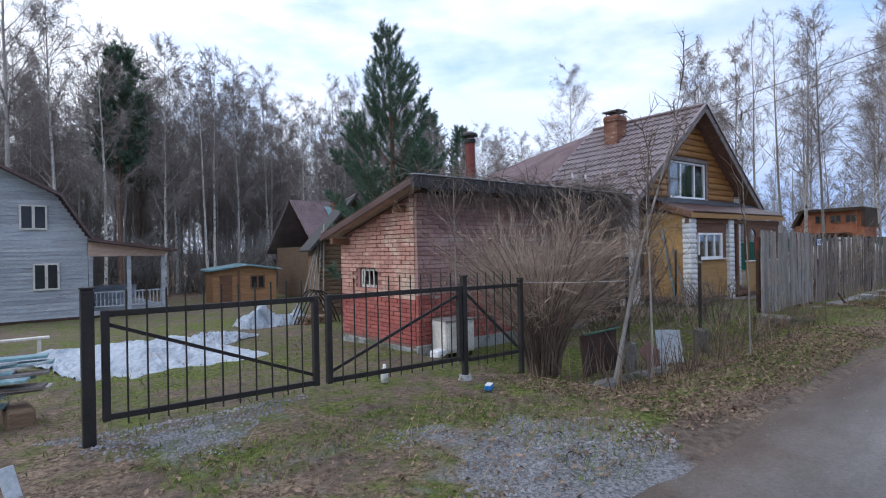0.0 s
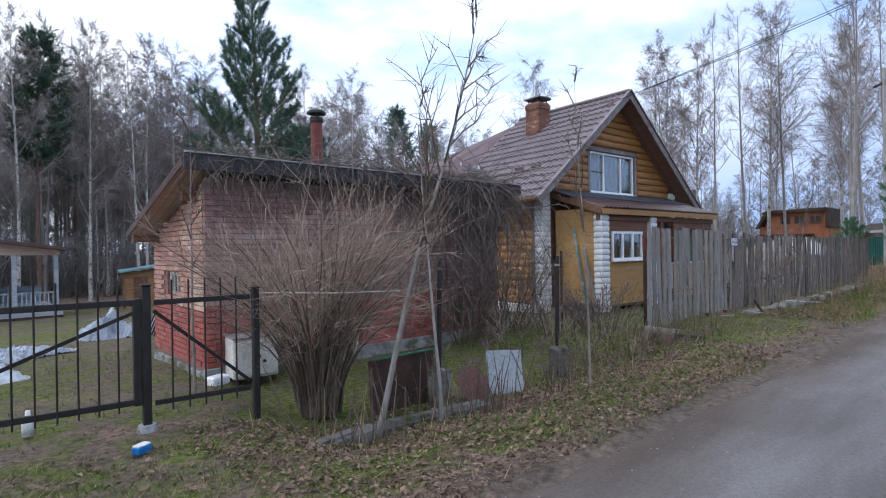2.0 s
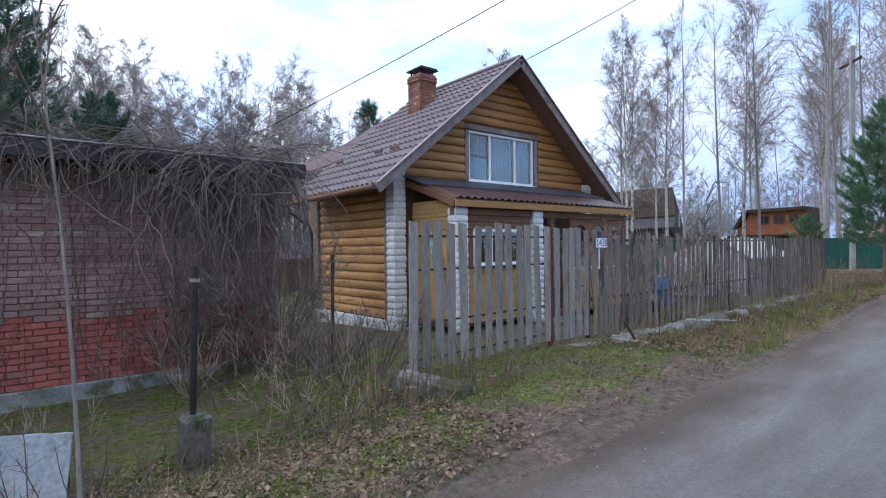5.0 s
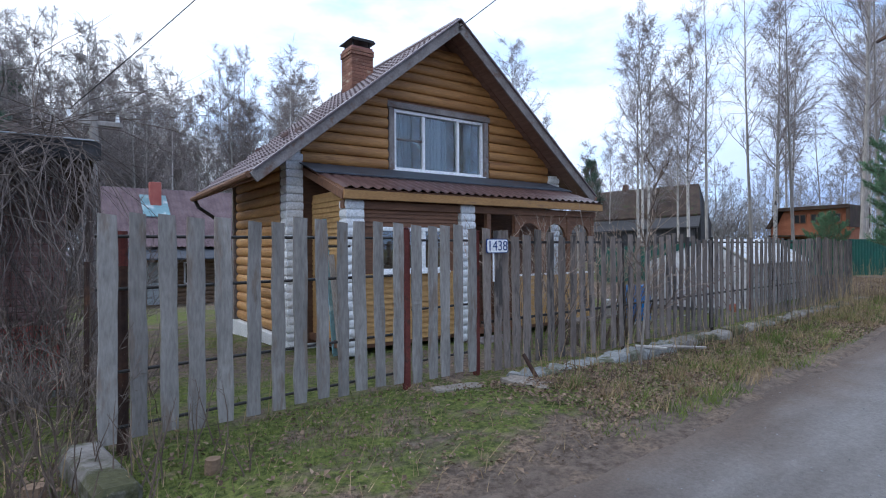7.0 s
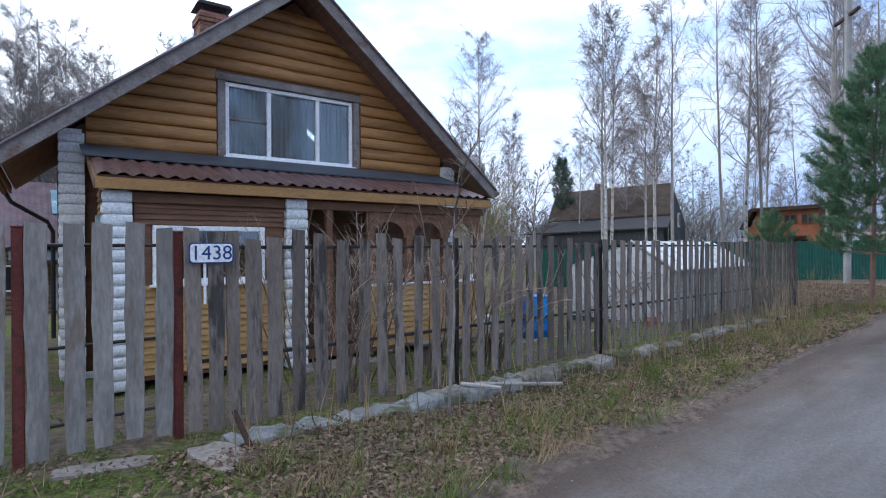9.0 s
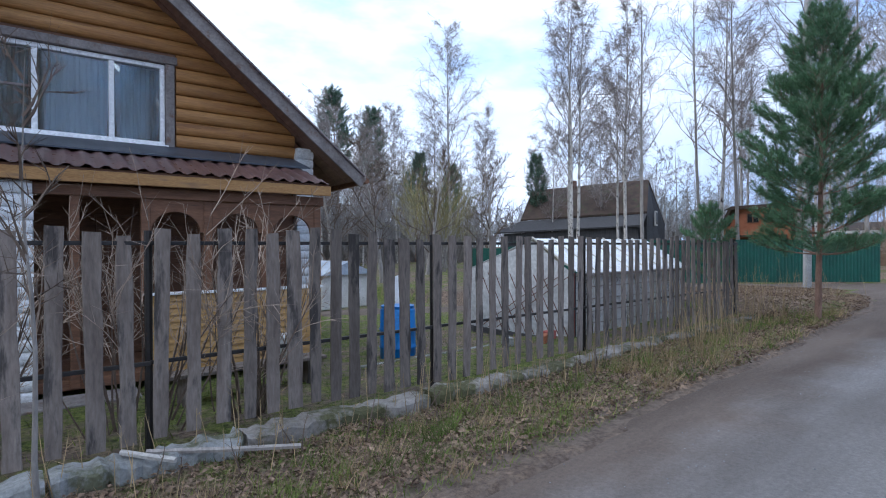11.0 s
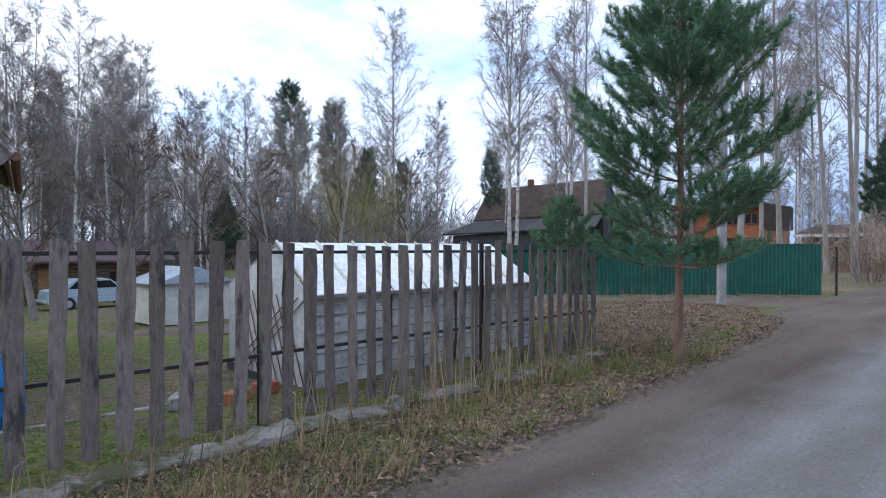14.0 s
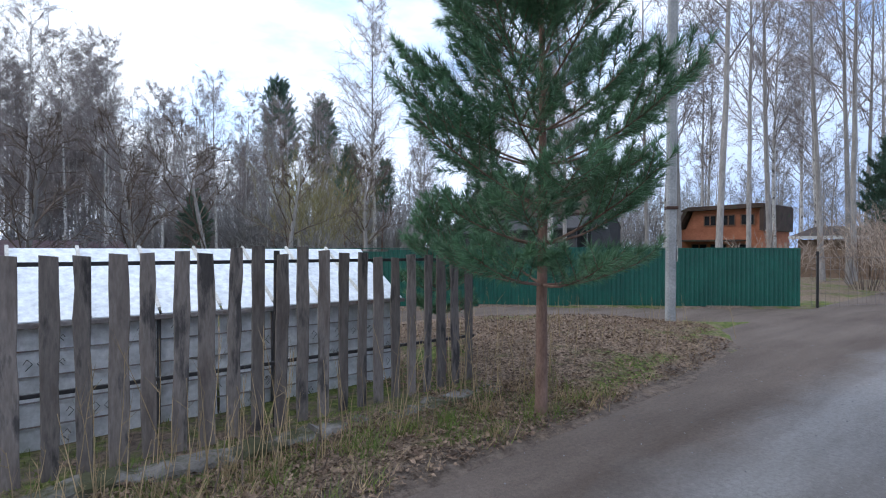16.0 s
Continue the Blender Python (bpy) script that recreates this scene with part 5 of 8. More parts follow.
def build_clutter():
    single("fence_post", Geo().tube([(11.6, 5.85, -0.4), (11.62, 5.85, 1.39)], 0.024, 8), M['rust'], "thin rusty pipe post in the weeds", "post")
    for x, y, z0, z1 in ((7.27, 4.42, -0.40, 1.36), (9.36, 4.30, -0.42, 1.34)):
        b = thing("fence_post", "thin black pipe post set in a concrete block", "post", group="posts in concrete blocks")
        part("block", rough_block(0.22, 0.22, 0.50, int(x * 10), 0.035), M['old_concrete'], b, "rough mossy concrete block", at=pose(x, y, z0, 0, 2, 14))
        part("pipe", Geo().tube([(x, y, z0 + 0.5), (x + 0.03, y, z1)], 0.028, 8), M['black_steel'], b)
        part("pipe_clip", Geo().tube([(x + 0.028, y, z1 - 0.14), (x + 0.029, y, z1 - 0.11)], 0.042, 8), M['concrete'], b)
    single("sheet_panel", wavy_sheet(0.50, 0.55, 0.012, 1, 0.006), M['grey_sheet'], "pale blue-grey sheet panel leaning in the hollow", "panel", m=pose(8.2, 4.22, -0.37, -12, 4, -18))
    single("metal_sheet", wavy_sheet(0.98, 0.66, 0.008, 2, 0.015), M['rust'], "rusty dark metal sheet leaning by the post", "sheet", m=pose(6.98, 4.66, -0.40, -6, -2, 3))
    single("board", Geo().beam((6.48, 4.62, 0.265), (7.46, 4.67, 0.262), 0.03, 0.022, 0.004), M['green_edge'], "thin faded green batten on the rusty sheet", "board")
    single("metal_plate", Geo().poly([(-0.24, 0, 0.33), (0.02, 0, 0.46), (0.25, 0, 0.28), (0.18, 0, 0.03), (-0.08, 0, 0.0)], (0, 0.008, 0)), M['rose_sheet'], "dull red-brown bent metal plate", "plate", m=pose(7.68, 4.24, -0.38, -14, 0, -6))
    k = thing("kerb_beam", "old concrete kerb beam in dead leaves", "kerb")
    part("beam", rough_block(1.7, 0.17, 0.2, 7, 0.035), M['old_concrete'], k, at=pose(6.6, 3.98, -0.40, 5, 1, -4))
    part("beam", rough_block(0.9, 0.17, 0.16, 8, 0.035), M['old_concrete'], k, at=pose(5.5, 3.75, -0.26, 0, 3, 14))
    # concrete lump and timber where the picket gate begins
    single("concrete_beam", rough_block(0.25, 0.95, 0.42, 17, 0.03), M['kerb_stone'], "crumbling concrete beam beside the gate post", "beam", m=pose(11.46, 3.70, -0.28, 2, 3, 8))
    single("stump", Geo().tube([(11.15, 3.6, -0.2), (11.16, 3.6, 0.12)], [0.075, 0.06], 9), M['old_log'], "short cut stump beside the concrete beam", "stump")
    single("stump", Geo().tube([(12.1, 3.42, -0.2), (12.11, 3.42, 0.1)], [0.06, 0.05], 9), M['old_log'], "short cut stump beside the footing", "stump")
    # cream cabinet by the shed, and a white box
    c = thing("metal_cabinet", "old cream metal cabinet beside the shed", "cabinet", pose(6.15, 7.1, -0.32, 0, 0, -6))
    part("body", Geo().box(-0.3, 0.3, -0.22, 0.22, 0.08, 0.62, 0.015), M['white_board'], c)
    part("door", Geo().box(-0.27, 0.27, -0.245, -0.223, 0.12, 0.58, 0.008), M['white_board'], c)
    part("top", Geo().box(-0.32, 0.32, -0.25, 0.24, 0.622, 0.645, 0.006), M['barge'], c)
    for sx in (-0.25, 0.25):
        for sy in (-0.17, 0.17):
            part("leg", Geo().box(sx - 0.02, sx + 0.02, sy - 0.02, sy + 0.02, 0, 0.082), M['rust'], c)
    for kx in (-0.05, 0.03, 0.1):
        part("knob", Geo().tube([(kx, -0.245, 0.4 - kx), (kx, -0.265, 0.4 - kx)], 0.022, 8), M['rust'], c)
    single("plastic_box", Geo().box(-0.13, 0.13, -0.09, 0.09, 0, 0.12, 0.02), M['white_plastic'], "white plastic box on the grass", "box", m=pose(5.6, 6.85, -0.24, 0, 0, 20))
    bag = thing("carton", "small blue and white carton lying on the ground", "carton", pose(4.14, 4.2, -0.01, 0, 0, 30))
    part("carton_body", Geo().box(-0.06, 0.06, -0.035, 0.035, 0, 0.05, 0.004), M['blue_plastic'], bag)
    part("carton_top", Geo().box(-0.055, 0.055, -0.033, 0.033, 0.0505, 0.065, 0.004), M['white_plastic'], bag)
    single("bottle", Geo().tube([(3.55, 5.35, -0.03), (3.55, 5.35, 0.10), (3.55, 5.35, 0.14), (3.55, 5.35, 0.18)], [0.045, 0.045, 0.02, 0.018], 10), M['white_plastic'], "white plastic bottle standing by the gate", "bottle", smooth=True)
    # planks leaning at the house corner
    for i, (x, y, mat) in enumerate(((15.15, 7.95, 'teal_tin'), (15.25, 7.75, 'barge'), (15.08, 7.6, 'picket_new'))):
        single("leaning_plank", Geo().beam((x, y - 0.35, -0.35), (x + 0.05, y + 0.1, 2.0 - 0.3 * i), 0.1, 0.03, 0.005), M[mat], "long plank leaning against the house wall", "plank", group="planks at the house corner")
    # blue post stub at the drive entrance
    single("blue_stake", Geo().beam((0.15, 4.15, -0.2), (0.05, 4.35, 0.22), 0.09, 0.03, 0.006), M['grey_sheet'], "pale blue broken board stuck in the ground", "board")
    single("bent_pipe", Geo().tube([(15.58, 3.86, 0.29), (15.66, 3.72, 0.02), (15.79, 3.55, -0.17)], [0.022, 0.026, 0.03], 8), M['rust'], "rusty bent pipe leaning on the kerb", "pipe")
    single("stick", Geo().tube([(18.2, 3.95, 0.05), (18.7, 3.7, 0.02), (19.2, 3.55, -0.03)], 0.022, 6), M['bark_grey'], "bare stick lying on the kerb", "stick")
    single("stick", Geo().tube([(18.05, 4.0, 0.07), (18.2, 3.8, 0.06), (18.33, 3.68, 0.04)], 0.022, 6), M['cord'], "pale bent pipe lying on the kerb", "pipe")
    # blue barrel and yard bits
    br = Geo()
    br.tube([(0, 0, 0), (0, 0, 0.03), (0, 0, 0.27), (0, 0, 0.29), (0, 0, 0.31), (0, 0, 0.55), (0, 0, 0.57), (0, 0, 0.59), (0, 0, 0.86), (0, 0, 0.9)], [0.25, 0.275, 0.28, 0.295, 0.28, 0.28, 0.295, 0.28, 0.275, 0.25], 20)
    b = thing("barrel", "blue plastic barrel standing in the garden", "barrel", pose(22.22, 6.55, -0.32))
    part("drum", br, M['blue_plastic'], b, smooth=True)
    part("rim", Geo().tube([(0, 0, 0.905), (0, 0, 0.93)], 0.262, 20), M['blue_plastic'], b)
    single("garden_edging", Geo().box(21.2, 25.4, 6.02, 6.09, -0.5, -0.12, 0.01), M['concrete'], "low pale concrete garden edging", "edging")


build_clutter()


# ---------------------------------------------------------------- greenhouse
def build_greenhouse():
    g = thing("greenhouse", "film-clad greenhouse with a milky pitched roof", "greenhouse")
    x0, x1, y0, y1, ze, zr = 25.05, 29.0, 5.30, 8.0, 1.07, 1.66
    ym = y0 + 0.95
    part("base", Geo().box(x0 - 0.03, x1 + 0.03, y0 - 0.03, y0 + 0.03, -0.5, -0.12, 0.01).box(x0 - 0.03, x0 + 0.03, y0 + 0.035, y1, -0.5, -0.12, 0.01), M['barn_wall'], g, "dark plank base")
    rr = random.Random(3)
    n = 7
    for i in range(n):
        a, b = x0 + (x1 - x0) * i / n, x0 + (x1 - x0) * (i + 1) / n
        w = wavy_sheet(b - a - 0.02, ze + 0.1, 0.006, 30 + i, 0.006)
        part("film_panel", w, M['foil'], g, at=Matrix.Translation(((a + b) / 2, y0 + 0.02, -0.11)))
        part("roof_panel", Geo().poly([(a + 0.012, y0 - 0.08, ze - 0.02), (b - 0.012, y0 - 0.08, ze - 0.02), (b - 0.012, y0 - 0.08, ze - 0.01), (a + 0.012, y0 - 0.08, ze - 0.01)], (0, ym - y0 + 0.08, zr - ze + 0.02)), M['poly'], g, "milky plastic roof panel")
        part("roof_panel", Geo().poly([(a + 0.012, y1, ze - 0.02), (b - 0.012, y1, ze - 0.02), (b - 0.012, y1, ze - 0.01), (a + 0.012, y1, ze - 0.01)], (0, ym - y1, zr - ze + 0.02)), M['poly'], g)
        part("rafter", Geo().beam((a, y0 - 0.02, ze + 0.03), (a, ym, zr + 0.03), 0.03, 0.03), M['white_board'], g)
    for z in (0.15, 0.36, 0.58, 0.80, 1.0):
        part("lath", Geo().box(x0, x1, y0 - 0.006, y0 + 0.006, z - 0.006, z + 0.006), M['barge'], g)
    for i in range(0, n + 1, 2):
        x = x0 + (x1 - x0) * i / n
        part("stud", Geo().box(x - 0.018, x + 0.018, y0 - 0.022, y0 - 0.008, -0.11, ze, 0.003), M['barn_wall'], g)
    for i in range(26):
        cx, cz = rr.uniform(x0 + 0.1, x1 - 0.1), rr.choice((0.05, 0.25, 0.47, 0.69, 0.9))
        r = rr.uniform(0.03, 0.06)
        for f in (-1, 1):
            part("scroll", Geo().tube([(cx + f * r * 1.5, y0 - 0.012, cz), (cx + f * r, y0 - 0.012, cz + r * 0.8), (cx + f * r * 0.3, y0 - 0.012, cz), (cx + f * r * 1.2, y0 - 0.012, cz - r)], 0.004, 3), M['wire'], g, "dark printed scroll")
    part("eave_beam", Geo().box(x0 - 0.03, x1 + 0.03, y0 - 0.09, y0 - 0.055, ze - 0.07, ze - 0.025, 0.004), M['barge'], g)
    for x in (x0, x1):
        e = Geo().poly([(x, y0 + 0.03, -0.12), (x, y1 - 0.03, -0.12), (x, y1 - 0.03, ze - 0.03), (x, ym, zr - 0.04), (x, y0 + 0.03, ze - 0.03)], (0.008, 0, 0))
        part("end_wall", e, M['foil'], g)
    lat = Geo()
    for i in range(12):
        lat.beam((x0 - 0.02, y0 + 0.1 + i * 0.2, -0.1), (x0 - 0.02, y0 + 0.1 + ((i + 3) % 12) * 0.2, 1.0), 0.012, 0.012)
    part("lattice", lat, M['rose_sheet'], g)
    part("end_post", Geo().box(x0 - 0.05, x0 - 0.012, y0 - 0.02, y0 + 0.03, -0.12, ze, 0.004), M['red_steel'], g)


build_greenhouse()


# ---------------------------------------------------------------- green sheet fence, pole, wires
def build_green_fence():
    f = thing("green_fence", "dark green profiled sheet-metal fence", "fence")
    ax = (GREEN_B - GREEN_A).normalized()
    ang = math.degrees(math.atan2(ax.y, ax.x))
    g = Geo()
    w, p = 1.15, 0.115
    prof = []
    for i in range(10):
        x = i * p
        prof += [(x, 0.0), (x + 0.05, 0.0), (x + 0.065, -0.018), (x + 0.1, -0.018)]
    prof.append((w, 0.0))
    for x, y in prof:
        g.v += [(x, y, 0.0), (x, y, 1.46)]
    g.f += [(2 * i, 2 * i + 2, 2 * i + 3, 2 * i + 1) for i in range(len(prof) - 1)]
    me = g.mesh("sheet", M['green_sheet'])
    for i in range(12):
        b = GREEN_A + ax * (i * w)
        part("sheet", me, None, f, at=pose(b.x, b.y, ground_z(b.x, b.y) + 0.03, 0, 0, ang))
        part("post", Geo().box(b.x + 0.05, b.x + 0.11, b.y + 0.07, b.y + 0.13, 0.0, 1.6), M['barn_wall'], f)
    part("cap_rail", Geo().beam(GREEN_A + Vector((0, 0, 1.70)), GREEN_A + ax * (12 * w) + Vector((0, 0, 1.66)), 0.03, 0.02), M['green_sheet'], f)
    # open wire fence beyond it
    q = thing("wire_fence", "grey mesh fence on thin posts", "fence")
    mesh_ = Geo()
    for i in range(60):
        a = i * 0.12
        mesh_.tube([(40.6 + a, 4.0 - a * 0.55, 0.25), (40.6 + a, 4.0 - a * 0.55, 1.55)], 0.004, 3)
    for z in (0.3, 0.6, 0.9, 1.2, 1.5):
        mesh_.tube([(40.6, 4.0, z), (47.7, 0.1, z)], 0.005, 3)
    part("mesh_wire", mesh_, M['barge'], q)
    for i in range(4):
        part("post", Geo().tube([(40.75 + i * 2, 3.92 - i * 1.1, 0.0), (40.75 + i * 2, 3.92 - i * 1.1, 1.65)], 0.035, 7), M['black_steel'], q)


def build_pole():
    p = thing("utility_pole", "tall grey concrete utility pole", "pole")
    part("shaft", Geo().box(-0.095, 0.095, -0.085, 0.085, -0.3, 9.2, 0.03, pose(35.0, 4.75, 0.25, 0, -0.8, 40)), M['pole'], p, "tapering concrete shaft")
    part("band", Geo().box(-0.125, 0.125, -0.105, 0.105, 2.2, 2.26, 0.01, pose(35.0, 4.75, 0.25, 0, -0.8, 40)), M['rust'], p)
    part("notice", Geo().box(-0.08, 0.08, -0.112, -0.1, 1.2, 1.5, 0.004, pose(35.0, 4.75, 0.25, 0, -0.8, 40)), M['white_board'], p)
    part("crossarm", Geo().box(-0.7, 0.7, -0.05, 0.05, 8.5, 8.6, 0.01, pose(35.0, 4.75, 0.25, 0, 0, 40)), M['rust'], p)
    q = thing("utility_pole", "dark wooden service pole with a crossarm behind the shed", "pole")
    part("shaft", Geo().tube([(11.95, 8.6, -0.4), (11.95, 8.6, 3.4)], [0.07, 0.055], 9), M['bark_grey'], q)
    part("crossarm", Geo().beam((11.6, 8.55, 3.28), (12.3, 8.65, 3.30), 0.07, 0.07, 0.008), M['bark_grey'], q)
    for x in (11.66, 12.24):
        part("insulator", Geo().tube([(x, 8.6, 3.33), (x, 8.6, 3.43)], [0.03, 0.02], 8), M['white_plastic'], q)

    def sag(a, b, d):
        a, b = Vector(a), Vector(b)
        return [a.lerp(b, i / 16) - Vector((0, 0, d * 4 * (i / 16) * (1 - i / 16))) for i in range(17)]
    far = thing("utility_pole", "tall grey concrete pole across the road", "pole")
    part("shaft", Geo().tube([(17.0, -7.2, -0.3), (17.0, -7.2, 9.0)], [0.15, 0.1], 10), M['pole'], far)
    single("power_wire", Geo().tube(sag((11.66, 8.6, 3.43), (17.0, -7.2, 8.6), 0.3), 0.006, 4), M['wire'], "thin black overhead wire", "wire", group="overhead wires")
    single("power_wire", Geo().tube(sag((18.24, 8.1, 6.0), (17.0, -7.2, 8.8), 0.35), 0.009, 4), M['wire'], "thin black overhead wire", "wire", group="overhead wires")


build_green_fence()
build_pole()


# ---------------------------------------------------------------- houses farther off
def plank_rows(x0, x1, z0, z1, y, step, t=0.02):
    """Lapped horizontal boards on a wall that faces -y."""
    g = Geo()
    z = z0
    while z < z1 - 0.02:
        zt = min(z + step, z1)
        g.poly([(x0, y - t, z), (x0, y, z), (x0, y, zt), (x0, y - 0.004, zt)], (x1 - x0, 0, 0))
        z += step
    return g


def far_window(parent, x0, x1, z0, z1, y, mat='white_board', split=0.5):
    w = part("window", Geo().box(x0, x1, y - 0.07, y - 0.022, z0, z0 + 0.07).box(x0, x1, y - 0.07, y - 0.022, z1 - 0.07, z1).box(x0, x0 + 0.07, y - 0.07, y - 0.022, z0 + 0.072, z1 - 0.072).box(x1 - 0.07, x1, y - 0.07, y - 0.022, z0 + 0.072, z1 - 0.072), M[mat], parent)
    part("pane", Geo().box(x0 + 0.05, x1 - 0.05, y - 0.045, y - 0.035, z0 + 0.05, z1 - 0.05), M['pane_dark'], w)
    part("room_dark", Geo().box(x0 + 0.05, x1 - 0.05, y - 0.028, y - 0.024, z0 + 0.05, z1 - 0.05), M['dark'], w)
    if split:
        s = x0 + (x1 - x0) * split
        part("mullion", Geo().box(s - 0.05, s + 0.05, y - 0.072, y - 0.05, z0 + 0.07, z1 - 0.07), M[mat], w)
    return w


def build_white_house():
    h = thing("white_house", "pale plank house with a gambrel roof and open porch", "house", pose(3.15, 27.0, -1.35))
    # local: porch side to +x, front at y = 0; gable runs from -6.6 to 0
    top = [(0.0, 3.55), (-1.05, 5.3), (-3.3, 6.6), (-5.55, 5.3), (-6.6, 3.55)]
    g = Geo().poly([(0, 0, 0.35)] + [(x, 0, z) for x, z in top] + [(-6.6, 0, 0.35)], (0, 6.5, 0))
    part("wall", g, M['white_siding'], h)
    b = Geo()
    z = 0.35
    while z < 6.5:
        xr = 0.0 if z < 3.55 else (-(z - 3.55) * 0.6 if z < 5.3 else -1.05 - (z - 5.3) * 1.73)
        if xr > -3.2:
            q = plank_rows(-6.6 - xr, xr, z, min(z + 0.16, 6.55), 0, 0.16)
            part("plank", q, M['white_siding'], h)
        z += 0.16
    part("foundation", Geo().box(-6.6, 3.1, -0.06, 6.4, -0.4, 0.34), M['rust'], h, "dark foundation")
    for (xa, za), (xb, zb) in zip(top, top[1:]):
        part("roof", Geo().poly([(xa * 1.0 + (0.12 if xa > -3 else -0.12), -0.55, za), (xb + (0.12 if xb > -3.2 else 0), -0.55, zb), (xb + (0.12 if xb > -3.2 else 0), -0.55, zb + 0.12), (xa + (0.12 if xa > -3 else -0.12), -0.55, za + 0.12)], (0, 7.4, 0)), M['roof_red'], h, "dark red-brown roof")
    for (xa, xb, za, zb) in ((-2.25, -1.35, 3.95, 4.95), (-1.85, -0.98, 1.52, 2.6), (-5.4, -4.4, 1.52, 2.6), (-3.4, -2.9, 3.95, 4.95)):
        far_window(h, xa, xb, za, zb, -0.02)
    # porch
    part("porch_roof", Geo().poly([(0.0, -0.5, 3.5), (3.35, -0.5, 3.0), (3.35, -0.5, 3.1), (0.0, -0.5, 3.62)], (0, 6.8, 0)), M['roof_red'], h)
    part("porch_fascia", Geo().poly([(0.02, -0.08, 2.85), (3.0, -0.08, 2.82), (3.0, -0.08, 3.02), (0.02, -0.08, 3.46)], (0, 0.06, 0)), M['pink_wood'], h, "pinkish bare boards")
    part("porch_floor", Geo().box(0.02, 3.1, -0.05, 6.3, 0.345, 0.52), M['white_siding'], h)
    for x in (0.1, 1.52, 2.88):
        part("porch_post", Geo().box(x - 0.08, x + 0.08, -0.04, 0.12, 0.525, 2.86, 0.01), M['white_siding'], h)
    for z in (0.7, 1.3):
        part("rail", Geo().box(0.19, 2.79, 0.0, 0.06, z - 0.03, z + 0.03), M['white_siding'], h)
    for i in range(18):
        x = 0.3 + i * 0.145
        part("baluster", Geo().box(x - 0.02, x + 0.02, 0.01, 0.05, 0.735, 1.265), M['white_siding'], h)
    part("porch_back", Geo().box(0.02, 2.9, 6.1, 6.2, 0.53, 1.3), M['white_siding'], h)


def build_hut():
    h = thing("plank_hut", "small orange-brown plank hut with a teal tin roof", "hut", pose(10.9, 30.2, -1.45, 0, 0, -8))
    part("wall", Geo().box(-1.7, 1.7, 0, 2.4, 0, 1.98), M['hut_wood'], h)
    for i in range(12):
        part("plank", plank_rows(-1.7, 1.7, i * 0.165, (i + 1) * 0.165, 0, 0.165), M['hut_wood'], h)
    part("corner_board", Geo().box(-0.42, -0.28, -0.05, -0.022, 0, 2.0), M['brown_wood'], h)
    part("roof", Geo().poly([(-1.95, -0.35, 1.98), (0.1, -0.35, 2.28), (1.95, -0.35, 2.0), (1.95, -0.35, 2.06), (0.1, -0.35, 2.36), (-1.95, -0.35, 2.06)], (0, 3.1, 0)), M['teal_tin'], h)
    part("gable", Geo().poly([(-1.7, -0.01, 1.96), (1.7, -0.01, 1.96), (0.1, -0.01, 2.26)], (0, 0.05, 0)), M['hut_wood'], h)
    far_window(h, 0.25, 1.05, 0.95, 1.7, -0.022, 'brown_wood')
    part("door", Geo().box(-1.35, -0.7, -0.04, -0.022, 0.05, 1.75), M['brown_wood'], h)


def build_log_barn():
    h = thing("log_barn", "old brown log barn with a steep roof", "barn", pose(9.19, 16.02, -0.37, 0, 0, -20) @ Matrix.Diagonal((0.735, 0.735, 0.735, 1)))
    part("wall", Geo().poly([(-1.3, 0, -0.6), (2.4, 0, -0.6), (2.4, 0, 2.7), (0.4, 0, 5.0), (-1.3, 0, 2.9)], (0, 4, 0)), M['old_log'], h)
    for i in range(22):
        z = i * 0.2
        xr = min(2.4, 2.4 - (z - 2.7) * 0.87) if z > 2.7 else 2.4
        xl = -1.3 if z < 2.9 else -1.3 + (z - 2.9) * 0.8
        if xr - xl > 0.1:
            q = Geo()
            half_log(q, xl, xr, z, 0.2, 0, 0.06)
            part("log", q, M['old_log'], h)
    part("roof", Geo().beam((0.35, 1.8, 5.12), (2.9, 1.8, 2.3), 5.0, 0.1), M['roof'], h)
    part("roof", Geo().beam((0.45, 1.8, 5.12), (-1.7, 1.8, 2.6), 5.0, 0.1), M['barn_wall'], h)
    for i in range(5):
        part("leaning_pole", Geo().tube([(-2.2 + i * 0.25, -0.9, 0), (-1.4 + i * 0.1, -0.1, 2.6 + 0.3 * i)], 0.035, 5), M['bark_grey'], h)
    part("board", Geo().box(1.75, 2.05, -0.12, -0.08, 0.6, 2.1), M['grey_sheet'], h)


